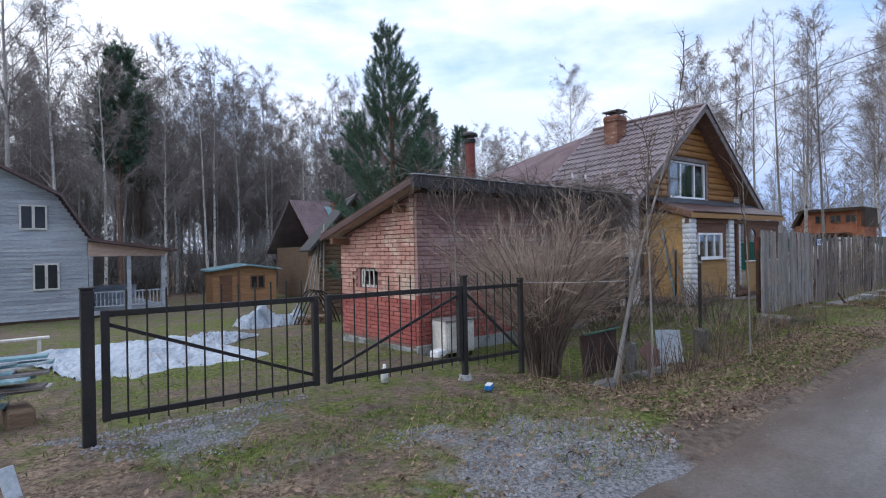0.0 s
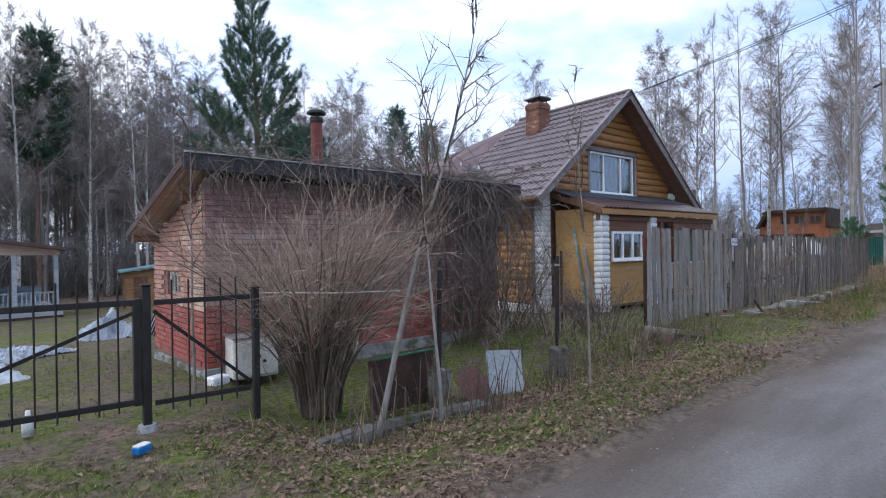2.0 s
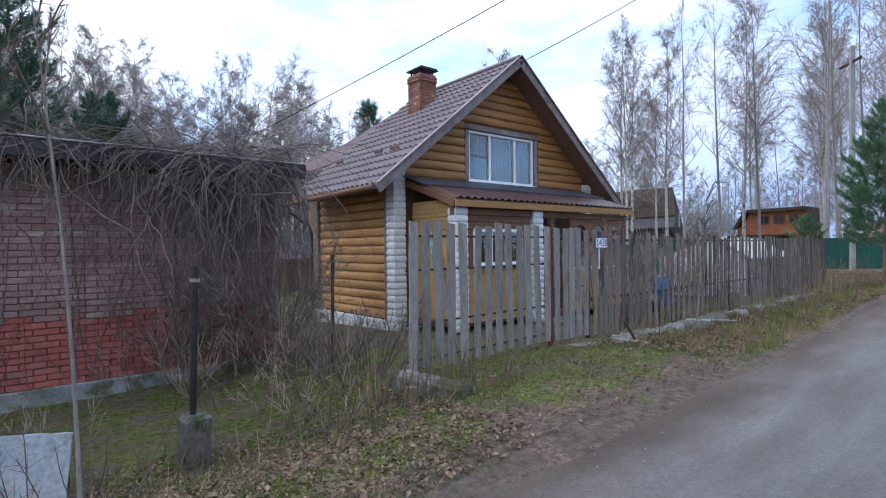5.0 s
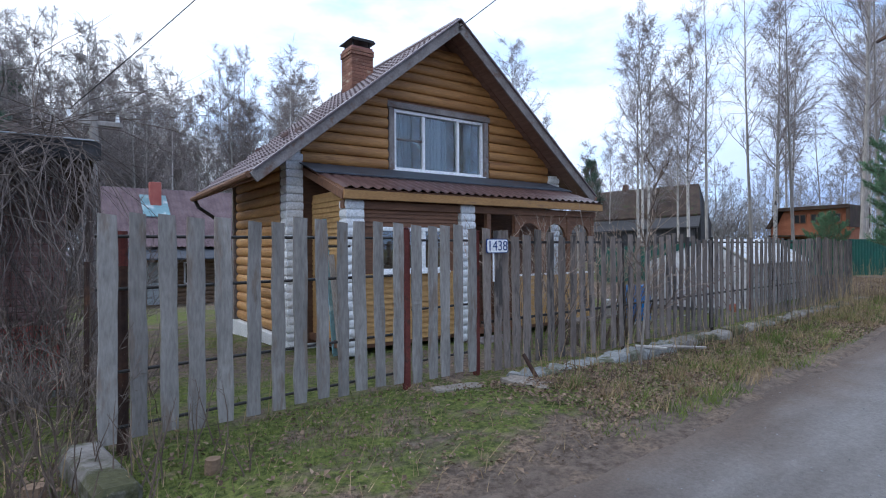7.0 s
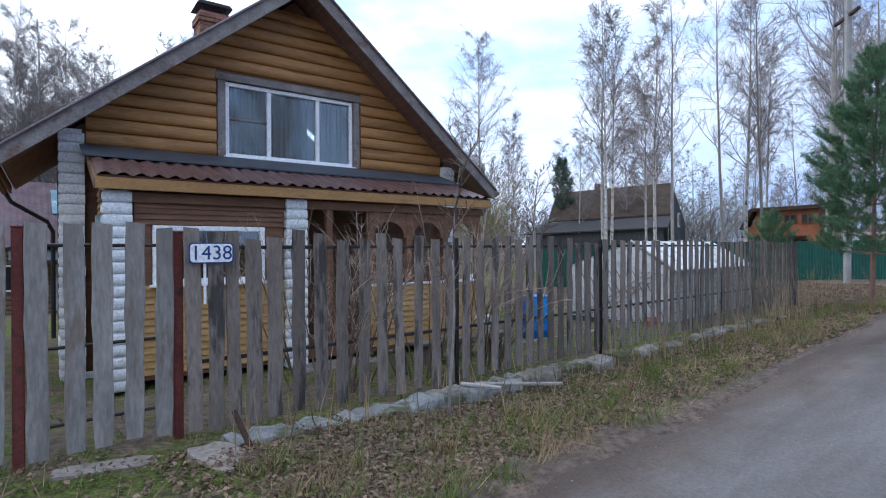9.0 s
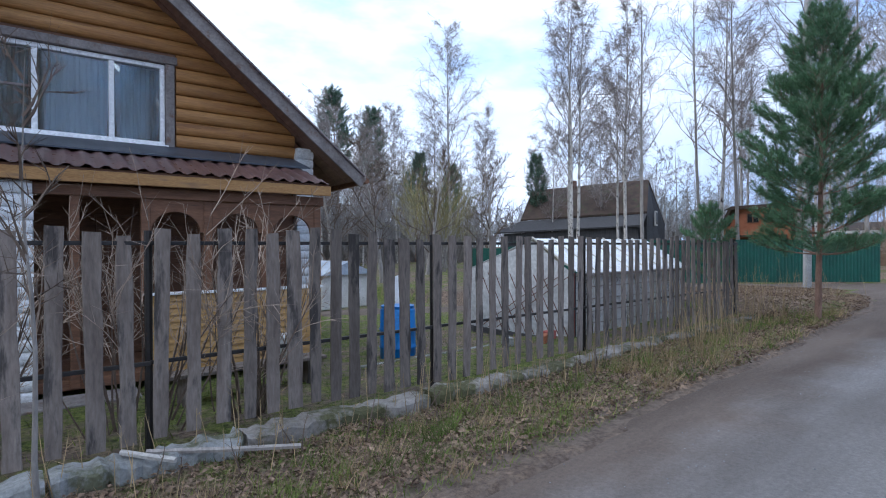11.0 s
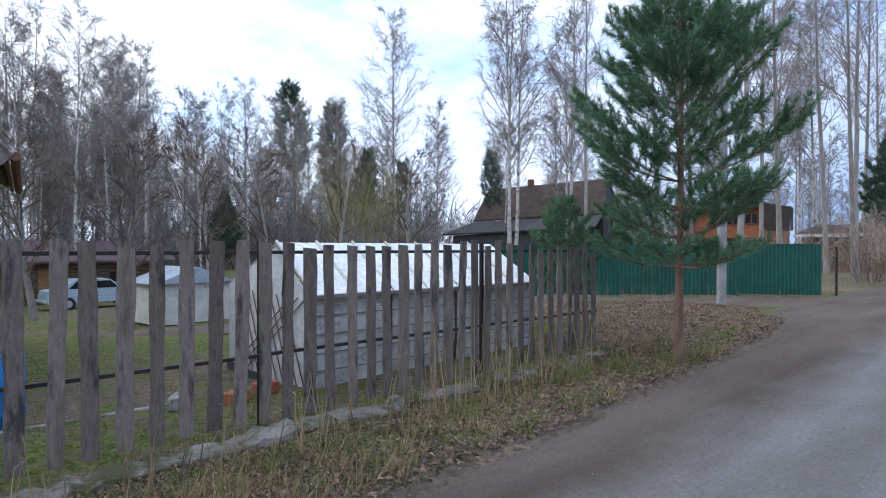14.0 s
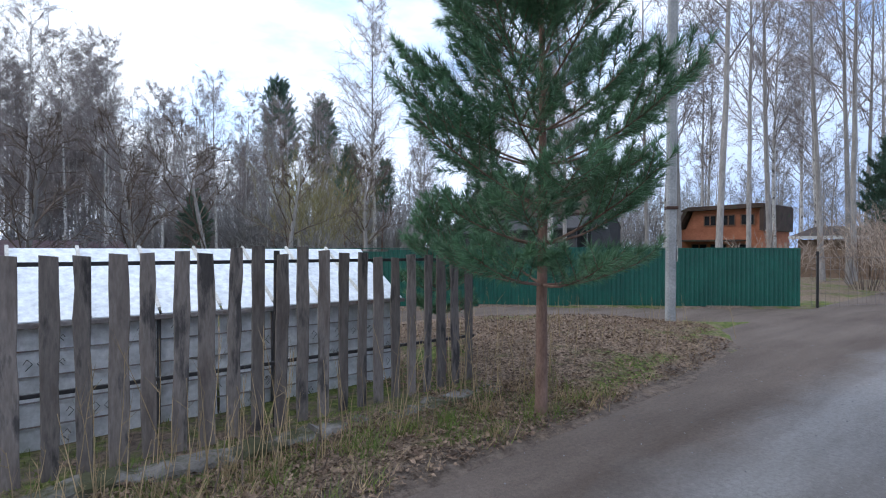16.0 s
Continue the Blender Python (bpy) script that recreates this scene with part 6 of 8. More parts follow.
def build_neighbour():
    h = thing("neighbour_house", "brown log house with a long plum metal roof", "house", pose(14.0, 28.3, -1.2))
    part("wall", Geo().box(0.3, 6.5, 0, 5.5, 0, 3.0), M['old_log'], h)
    for i in range(14):
        q = Geo()
        half_log(q, 0.3, 6.5, i * 0.205, 0.205, 0, 0.06)
        part("log", q, M['old_log'], h)
    r = Geo()
    cols, rows = 160, 14
    for j in range(rows + 1):
        for i in range(cols + 1):
            x = -0.1 + 7.3 * i / cols
            r.v.append((x, -0.6 + 3.2 * j / rows, 2.85 + 3.0 * j / rows + 0.02 * math.cos(2 * math.pi * x / 0.22) - 0.03 * (j % 2)))
    for j in range(rows):
        for i in range(cols):
            a = j * (cols + 1) + i
            r.f.append((a, a + 1, a + cols + 2, a + cols + 1))
    part("roof", r, M['roof_matte'], h, "plum metal tiles")
    part("roof", Geo().poly([(-0.1, 2.65, 5.8), (7.2, 2.65, 5.8), (7.2, 2.65, 5.88), (-0.1, 2.65, 5.88)], (0, 3.6, -3.2)), M['roof'], h)
    part("porch_roof", Geo().poly([(0.4, -1.9, 2.25), (5.6, -1.9, 2.25), (5.6, -1.9, 2.32), (0.4, -1.9, 2.32)], (0, 1.85, 0.5)), M['slate'], h)
    for x in (0.6, 2.2, 3.8, 5.4):
        part("porch_post", Geo().box(x - 0.07, x + 0.07, -1.8, -1.66, 0.0, 2.26), M['brown_wood'], h)
    c = part("chimney", Geo().box(2.35, 2.85, 1.5, 2.0, 4.2, 6.1, 0.02), M['brick'], h, "red brick chimney")
    part("flashing", Geo().poly([(1.95, 0.9, 4.33), (3.15, 0.9, 4.33), (3.15, 0.9, 4.37), (1.95, 0.9, 4.37)], (0, 1.2, 1.13)), M['teal_tin'], c, "pale tin apron")
    far_window(h, 3.5, 4.2, 1.0, 2.1, -0.06, 'white_plastic')
    far_window(h, 0.2, 1.0, 1.0, 2.1, -0.06, 'white_plastic')
    part("door", Geo().box(1.9, 2.7, -0.1, -0.065, 0.1, 2.1), M['grey_sheet'], h)


def build_barn():
    h = thing("brown_barn", "large brown-roofed barn with dark grey gable", "barn")
    r0, e0, k0 = Vector((62.4, 25.0, 7.3)), Vector((58.4, 22.9, 4.2)), Vector((68.3, 26.6, 3.5))
    ax = Vector((-3.7, 10.4, -0.35))
    out = Vector((-3.2, -1.4, -1.2))
    up = Vector((0, 0, 0.15))
    t = lambda v: tuple(v)
    part("roof", Geo().poly([t(r0), t(r0 + ax), t(e0 + ax), t(e0)], t(up)), M['barn_roof'], h, "brown weathered roof")
    part("roof", Geo().poly([t(r0), t(r0 + ax), t(k0 + ax), t(k0)], t(up)), M['barn_roof'], h)
    part("lean_to_roof", Geo().poly([t(e0 - up), t(e0 + ax - up), t(e0 + ax * 1.12 + out), t(e0 + out)], (0, 0, 0.12)), M['barn_wall'], h, "grey lean-to roof")
    dn = lambda v, z: (v.x, v.y, z)
    part("gable", Geo().poly([dn(e0 * 0.96 + r0 * 0.04, -0.5), dn(k0 * 0.96 + r0 * 0.04, -0.5), t(k0 * 0.96 + r0 * 0.04), t(r0 - up), t(e0 * 0.96 + r0 * 0.04)], t(ax * 0.02)), M['barn_wall'], h)
    part("wall", Geo().poly([dn(e0 + ax * 0.03, -0.5), dn(e0 + ax * 0.97, -0.5), t(e0 + ax * 0.97 - up), t(e0 + ax * 0.03 - up)], (0.25, 0.1, 0)), M['barn_wall'], h)
    part("lean_to_wall", Geo().poly([dn(e0 + out * 0.9 + ax * 0.03, -0.5), dn(e0 + out * 0.9 + ax * 1.05, -0.5), t(e0 + out * 0.9 + ax * 1.05 - up), t(e0 + out * 0.9 + ax * 0.03 - up)], (0.2, 0.08, 0)), M['barn_wall'], h)
    g = (k0 - e0).normalized()
    c = e0.lerp(k0, 0.36)
    n = -Vector((ax.x, ax.y, 0)).normalized()
    wn = part("window", Geo().poly([dn(c, 3.3), dn(c + g * 1.1, 3.3), dn(c + g * 1.1, 4.6), dn(c, 4.6)], t(n * 0.12)), M['white_board'], h)
    part("pane", Geo().poly([dn(c + g * 0.15 + n * 0.13, 3.42), dn(c + g * 0.95 + n * 0.13, 3.42), dn(c + g * 0.95 + n * 0.13, 4.48), dn(c + g * 0.15 + n * 0.13, 4.48)], t(n * 0.02)), M['pane_dark'], wn)
    part("chimney", Geo().beam(t(r0 + ax * 0.62 - Vector((0, 0, 0.4))), t(r0 + ax * 0.62 + Vector((0, 0, 0.7))), 0.45, 0.45, 0.02), M['chimney'], h)


def build_orange_house():
    h = thing("orange_house", "orange brick house with a flat dark mansard top", "house", pose(66, 20.1, 0.3, 0, 0, -90))
    part("wall", Geo().box(0, 6.0, 0, 5, -0.3, 2.9), M['orange_brick'], h)
    part("upper_wall", Geo().poly([(0.5, 0.05, 2.9), (5.8, 0.05, 2.9), (5.8, 0.05, 4.3), (1.1, 0.05, 4.3)], (0, 4.9, 0)), M['orange_brick'], h)
    part("roof", Geo().poly([(0.2, -0.5, 4.25), (6.2, -0.5, 4.3), (6.1, -0.5, 4.6), (0.9, -0.5, 4.55)], (0, 5.8, 0)), M['barn_roof'], h)
    part("mansard_side", Geo().poly([(-0.3, -0.45, 2.7), (0.0, -0.45, 2.7), (1.0, -0.45, 4.5), (0.7, -0.45, 4.5)], (0, 6.6, 0)), M['barn_roof'], h)
    part("mansard_side", Geo().poly([(5.9, -0.45, 2.7), (6.2, -0.45, 2.7), (6.2, -0.45, 4.5), (5.9, -0.45, 4.5)], (0, 5.6, 0)), M['barn_roof'], h)
    for x in (1.9, 3.2, 4.5):
        far_window(h, x, x + 0.95, 3.1, 3.9, 0.03, 'brown_wood')
    for x in (1.0, 2.4, 3.8):
        far_window(h, x, x + 1.2, 0.6, 1.8, -0.02, 'brown_wood')
    part("porch_canopy", Geo().box(0.4, 4.9, -1.6, -0.05, 1.95, 2.07), M['barn_roof'], h)
    s = thing("long_shed", "long low shed with a snow-pale roof edge", "shed", pose(60, 10.2, 0.2, 0, 0, -90))
    part("wall", Geo().box(0, 22, 0, 4, -0.3, 2.05), M['old_log'], s)
    part("roof", Geo().poly([(-0.3, -0.5, 2.1), (22.3, -0.5, 2.1), (22.3, -0.5, 2.22), (-0.3, -0.5, 2.22)], (0, 4.6, 0.7)), M['barn_roof'], s)
    part("roof_edge", Geo().box(-0.3, 22.3, -0.56, -0.505, 2.08, 2.24), M['white_board'], s)
    for i in range(26):
        part("fence_board", Geo().box(i * 0.8, i * 0.8 + 0.72, -3.2, -3.17, -0.2, 1.5), M['old_log'], s)


for f in (build_white_house, build_hut, build_log_barn, build_neighbour, build_barn, build_orange_house):
    f()


# ---------------------------------------------------------------- trees and bushes
def rvec(rr):
    return Vector((rr.uniform(-1, 1), rr.uniform(-1, 1), rr.uniform(-1, 1)))


def grow(rr, p, d, length, n, wander, lift):
    """A wandering line of n steps from p along d."""
    pts = [p.copy()]
    d = d.normalized()
    for _ in range(n):
        d = (d + rvec(rr) * wander + Vector((0, 0, lift))).normalized()
        p = p + d * (length / n)
        pts.append(p.copy())
    return pts


def pick(pts, f):
    k = f * (len(pts) - 1)
    i = min(int(k), len(pts) - 2)
    return pts[i].lerp(pts[i + 1], k - i), (pts[i + 1] - pts[i]).normalized()


def bare_tree(seed, h, r, first=0.3, limbs=26, subs=6, twigs=9, spread=0.2, rise=0.9, droop=-0.12, tw=0.014, buds=0.0, lean=0.03, stems=1, far=False):
    """Trunk, limbs with fine twigs, and buds, as three meshes."""
    rr = random.Random(seed)
    trunk, crown, bud = Geo(), Geo(), Geo()
    for s in range(stems):
        base = Vector((rr.uniform(-0.4, 0.4) * (stems > 1), rr.uniform(-0.4, 0.4) * (stems > 1), -0.3))
        hh = h * rr.uniform(0.85, 1.0) if s else h
        d0 = Vector((rr.uniform(-1, 1) * lean * (1 + 2 * (stems > 1)), rr.uniform(-1, 1) * lean * (1 + 2 * (stems > 1)), 1))
        line = grow(rr, base, d0, hh, 9, lean, 0.05)
        trunk.tube(line, [r * (1 - 0.93 * i / 9) + (r * 0.25 if i == 0 else 0) for i in range(10)], 5 if far else 8, False)
        for k in range(limbs):
            f = first + (1 - first) * (k + rr.random()) / limbs
            p, d = pick(line, min(f, 0.985))
            a = rr.uniform(0, 2 * math.pi)
            out = Vector((math.cos(a), math.sin(a), rise * rr.uniform(0.7, 1.4)))
            ln = hh * spread * (1.15 - f) ** 0.7 * rr.uniform(0.65, 1.15) * (1.0 if f > first + 0.1 else 0.7)
            lp = grow(rr, p, out, ln, 4, 0.16, 0.06)
            lr = max(0.012, r * (1 - f) * 0.36 + 0.008)
            crown.tube(lp, [lr, lr * 0.75, lr * 0.55, lr * 0.4, lr * 0.22], 3, False)
            for j in range(subs):
                q, dd = pick(lp, rr.uniform(0.25, 0.98))
                sd = (dd + rvec(rr) * 0.9 + Vector((0, 0, 0.1))).normalized()
                sl = ln * rr.uniform(0.22, 0.5)
                sp = grow(rr, q, sd, sl, 2, 0.2, droop * 0.3)
                if far:
                    crown.spike(q, sp[-1], tw * 2, sd.orthogonal().normalized())
                else:
                    crown.tube(sp, [tw * 0.75, tw * 0.6, tw * 0.35], 3, False)
                for t in range(twigs):
                    u, d3 = pick(sp, rr.uniform(0.1, 1.0))
                    td = (d3 * 0.6 + rvec(rr) * 0.8 + Vector((0, 0, droop * 3))).normalized()
                    tip = u + td * (ln * rr.uniform(0.12, 0.30) + 0.12)
                    crown.spike(u, tip, tw, td.cross(rvec(rr)).normalized())
                    if rr.random() < buds:
                        b = u.lerp(tip, rr.uniform(0.3, 1.0))
                        n = rvec(rr).normalized()
                        o = n.orthogonal().normalized()
                        sz = rr.uniform(0.02, 0.045)
                        bud.spike(b, b + n * sz * 1.4, sz, o)
    return trunk, crown, bud


def tree_thing(name, label, meshes, mats, m, group=""):
    t = thing(name, label, "tree", m, group)
    for nm, g, mat in zip(("trunk", "crown", "bud_spray"), meshes, mats):
        if g is not None and len(g.v):
            tagged(part(nm, g, M[mat], t, smooth=(nm == "trunk")), kind="" if nm == "trunk" else "stuff")
    return t


def needle_shoot(g, rr, p, d, length, count, nl, nw, spread=0.8):
    d = d.normalized()
    a = d.orthogonal().normalized()
    b = d.cross(a)
    for i in range(count):
        f = rr.random()
        t = rr.uniform(0, 2 * math.pi)
        s = a * math.cos(t) + b * math.sin(t)
        q = p + d * (length * f)
        way = (d * rr.uniform(0.45, 1.0) + s * spread).normalized()
        g.spike(q, q + way * nl * rr.uniform(0.75, 1.15), nw, way.cross(s + rvec(rr) * 0.3).normalized())


def pine(seed, h, r, width, bare=0.12, whorl=0.36, limbs=6, shoots=9, count=48, nl=0.09, nw=0.006, top_up=0.9, sl=0.24, droop=0.0, shape=0.7):
    """A pine: whorls of upturned limbs carrying needle shoots."""
    rr = random.Random(seed)
    trunk, wood, green = Geo(), Geo(), Geo()
    line = grow(rr, Vector((0, 0, -0.3)), Vector((0, 0, 1)), h + 0.3, 10, 0.018, 0.05)
    trunk.tube(line, [r * (1 - 0.92 * i / 10) + (r * 0.3 if i == 0 else 0) for i in range(11)], 10, False)
    z = h * bare
    a0 = 0
    while z < h - 0.15:
        f = z / h
        p, _ = pick(line, min((z + 0.3) / (h + 0.3), 0.99))
        a0 += 1.1
        for k in range(limbs):
            a = a0 + 2 * math.pi * k / limbs + rr.uniform(-0.35, 0.35)
            prof = min(1.0, 0.55 + 3.2 * max(0, f - bare)) * (1 - f) ** shape + 0.05
            ln = width * prof * rr.uniform(0.72, 1.18)
            up = droop + top_up * f + rr.uniform(-0.1, 0.15)
            lp = grow(rr, p, Vector((math.cos(a), math.sin(a), up)), ln, 5, 0.07, 0.09)
            lr = max(0.008, r * 0.30 * (1 - f) + 0.004)
            wood.tube(lp, [lr, lr * 0.85, lr * 0.7, lr * 0.55, lr * 0.4, lr * 0.3], 4, False)
            m = max(3, int(shoots * (0.35 + prof)))
            for j in range(m):
                q, dd = pick(lp, 1.0 if j == 0 else rr.uniform(0.28, 1.0))
                sd = dd if j == 0 else (dd + rvec(rr) * 0.75 + Vector((0, 0, 0.25))).normalized()
                s2 = sl * rr.uniform(0.7, 1.5) * (0.7 + 0.6 * prof)
                end = q + sd * s2
                wood.spike(q, end, 0.012, sd.orthogonal().normalized())
                needle_shoot(green, rr, q + sd * s2 * 0.15, sd, s2, count, nl, nw)
        z += whorl * rr.uniform(0.85, 1.15) * (1 - 0.35 * f)
    p, d = pick(line, 1.0)
    needle_shoot(green, rr, p - Vector((0, 0, 0.35)), Vector((0, 0, 1)), 0.45, count * 3, nl, nw, 0.5)
    return trunk, wood, green


def brush_pine(seed, h, r, width, bare=0.2, whorl=0.34, limbs=5, nl=0.10, nw=0.006, dens=330, twigs=7, low=-0.05, high=1.25, full=0.36, tl=0.42):
    """A young open-grown pine: upswept limbs, each a flat spray of thick needle brushes."""
    rr = random.Random(seed)
    trunk, wood, green = Geo(), Geo(), Geo()
    line = grow(rr, Vector((0, 0, -0.3)), Vector((0, 0, 1)), h + 0.3, 12, 0.02, 0.05)
    trunk.tube(line, [r * (1 - 0.9 * i / 12) + (r * 0.35 if i == 0 else 0) for i in range(13)], 12, False)

    def brush(path, a, b, taper=1.0):
        ln = sum((path[i + 1] - path[i]).length for i in range(len(path) - 1)) * (b - a)
        for _ in range(int(ln * dens)):
            f = a + (b - a) * rr.random() ** 0.8
            q, d = pick(path, min(f, 0.999))
            s = d.cross(rvec(rr)).normalized()
            way = (d * rr.uniform(0.35, 1.0) + s * rr.uniform(0.5, 0.9)).normalized()
            green.spike(q, q + way * nl * rr.uniform(0.7, 1.15), nw, way.cross(rvec(rr)).normalized())
        q, d = pick(path, 1.0)
        for _ in range(int(dens * 0.09)):
            way = (d + rvec(rr) * 0.6).normalized()
            green.spike(q, q + way * nl * rr.uniform(0.8, 1.2), nw, way.cross(rvec(rr)).normalized())

    z, a0 = h * bare, rr.uniform(0, 6)
    while z < h - 0.12:
        f = z / h
        p, _ = pick(line, min((z + 0.3) / (h + 0.3), 0.99))
        a0 += 0.9 + rr.uniform(-0.3, 0.3)
        g = (f - bare) / (1 - bare)
        prof = (0.72 + 0.28 * min(1, g / full)) * (1 - max(0, g - full) / (1 - full)) ** 0.72 + 0.07
        n_ = limbs + (rr.random() < 0.5) - (g > 0.75)
        for k in range(n_):
            a = a0 + 2 * math.pi * k / n_ + rr.uniform(-0.3, 0.3)
            ln = width * prof * rr.uniform(0.72, 1.15)
            up = low + (high - low) * g + rr.uniform(-0.12, 0.16)
            lp = grow(rr, p, Vector((math.cos(a), math.sin(a), up)), ln, 6, 0.06, 0.085)
            lr = max(0.006, r * 0.27 * (1 - f) + 0.003)
            wood.tube(lp, [lr * (1 - 0.12 * i) for i in range(7)], 5, False)
            brush(lp, 0.3 if ln > 0.6 else 0.15, 1.0)
            d0 = (lp[-1] - lp[0]).normalized()
            side = d0.cross(Vector((0, 0, 1))).normalized()
            m = max(2, int(twigs * (0.3 + ln / width)))
            for j in range(m):
                u = 0.25 + 0.72 * (j + rr.random()) / m
                q, dd = pick(lp, min(u, 0.99))
                sg = 1 if (j + k) % 2 else -1
                sd = dd * rr.uniform(0.7, 1.0) + side * sg * rr.uniform(0.5, 1.0) + Vector((0, 0, rr.uniform(-0.05, 0.45)))
                tln = ln * tl * (1.15 - u) * rr.uniform(0.7, 1.2) + nl * 1.2
                tp = grow(rr, q, sd, tln, 3, 0.08, 0.10)
                wood.tube(tp, [0.005, 0.0045, 0.004, 0.003], 3, False)
                brush(tp, 0.15, 1.0)
                if tln > 0.4:
                    for _ in range(2):
                        q2, d2 = pick(tp, rr.uniform(0.3, 0.8))
                        t2 = grow(rr, q2, d2 + rvec(rr) * 0.7, tln * 0.4, 2, 0.06, 0.1)
                        brush(t2, 0.0, 1.0)
        z += whorl * rr.uniform(0.8, 1.15) * (1 - 0.3 * f)
    top = [line[-1] - Vector((0, 0, 0.4)), line[-1] - Vector((0, 0, 0.2)), line[-1]]
    brush(top, 0.0, 1.0)
    return trunk, wood, green


def pine_thing(name, label, meshes, m, needle='needle', group=""):
    t = thing(name, label, "tree", m, group)
    for nm, g, mat in zip(("trunk", "limb_frame", "foliage"), meshes, ('bark_pine', 'bark_pine', needle)):
        part(nm, g, M[mat], t, smooth=(nm == "trunk"))
    return t


def bush_geo(seed, stems, h, spread, base_r, twigs, tw=0.007, subs=4, straight=0.0, r0=0.012, arch=0.0):
    rr = random.Random(seed)
    wood, twig = Geo(), Geo()
    for s in range(stems):
        a = rr.uniform(0, 2 * math.pi)
        q = math.sqrt(rr.random())
        b = Vector((math.cos(a) * base_r * q, math.sin(a) * base_r * q, -0.05))
        d = Vector((math.cos(a) * spread * q, math.sin(a) * spread * q, 1.0))
        ln = h * rr.uniform(0.65, 1.05)
        line = grow(rr, b, d, ln, 6, 0.12, straight)
        if arch:
            # stems rise close together and bow outwards higher up
            line = [p + Vector((math.cos(a), math.sin(a), -0.25)) * (arch * q * (i / 6) ** 2.4) for i, p in enumerate(line)]
        r = r0 * rr.uniform(0.7, 1.4)
        wood.tube(line, [r * (1 - 0.8 * i / 6) for i in range(7)], 4, False)
        for k in range(subs):
            p, dd = pick(line, rr.uniform(0.4, 0.98))
            sd = (dd + rvec(rr) * 0.7).normalized()
            sp = grow(rr, p, sd, ln * rr.uniform(0.2, 0.42), 3, 0.2, 0.03)
            twig.tube(sp, [tw * 0.7, tw * 0.6, tw * 0.5, tw * 0.3], 3, False)
            for t in range(twigs):
                u, d3 = pick(sp, rr.uniform(0.1, 1.0))
                td = (d3 + rvec(rr) * 0.8).normalized()
                twig.spike(u, u + td * rr.uniform(0.10, 0.34) * (h / 2.3), tw, td.cross(rvec(rr)).normalized())
    return wood, twig


def bush_thing(name, label, geos, m, mats=('bush', 'bush_twig'), category="bush", group=""):
    t = thing(name, label, category, m, group)
    tagged(part("stem_sheaf", geos[0], M[mats[0]], t), kind="stuff")
    tagged(part("crown", geos[1], M[mats[1]], t), kind="stuff")
    return t


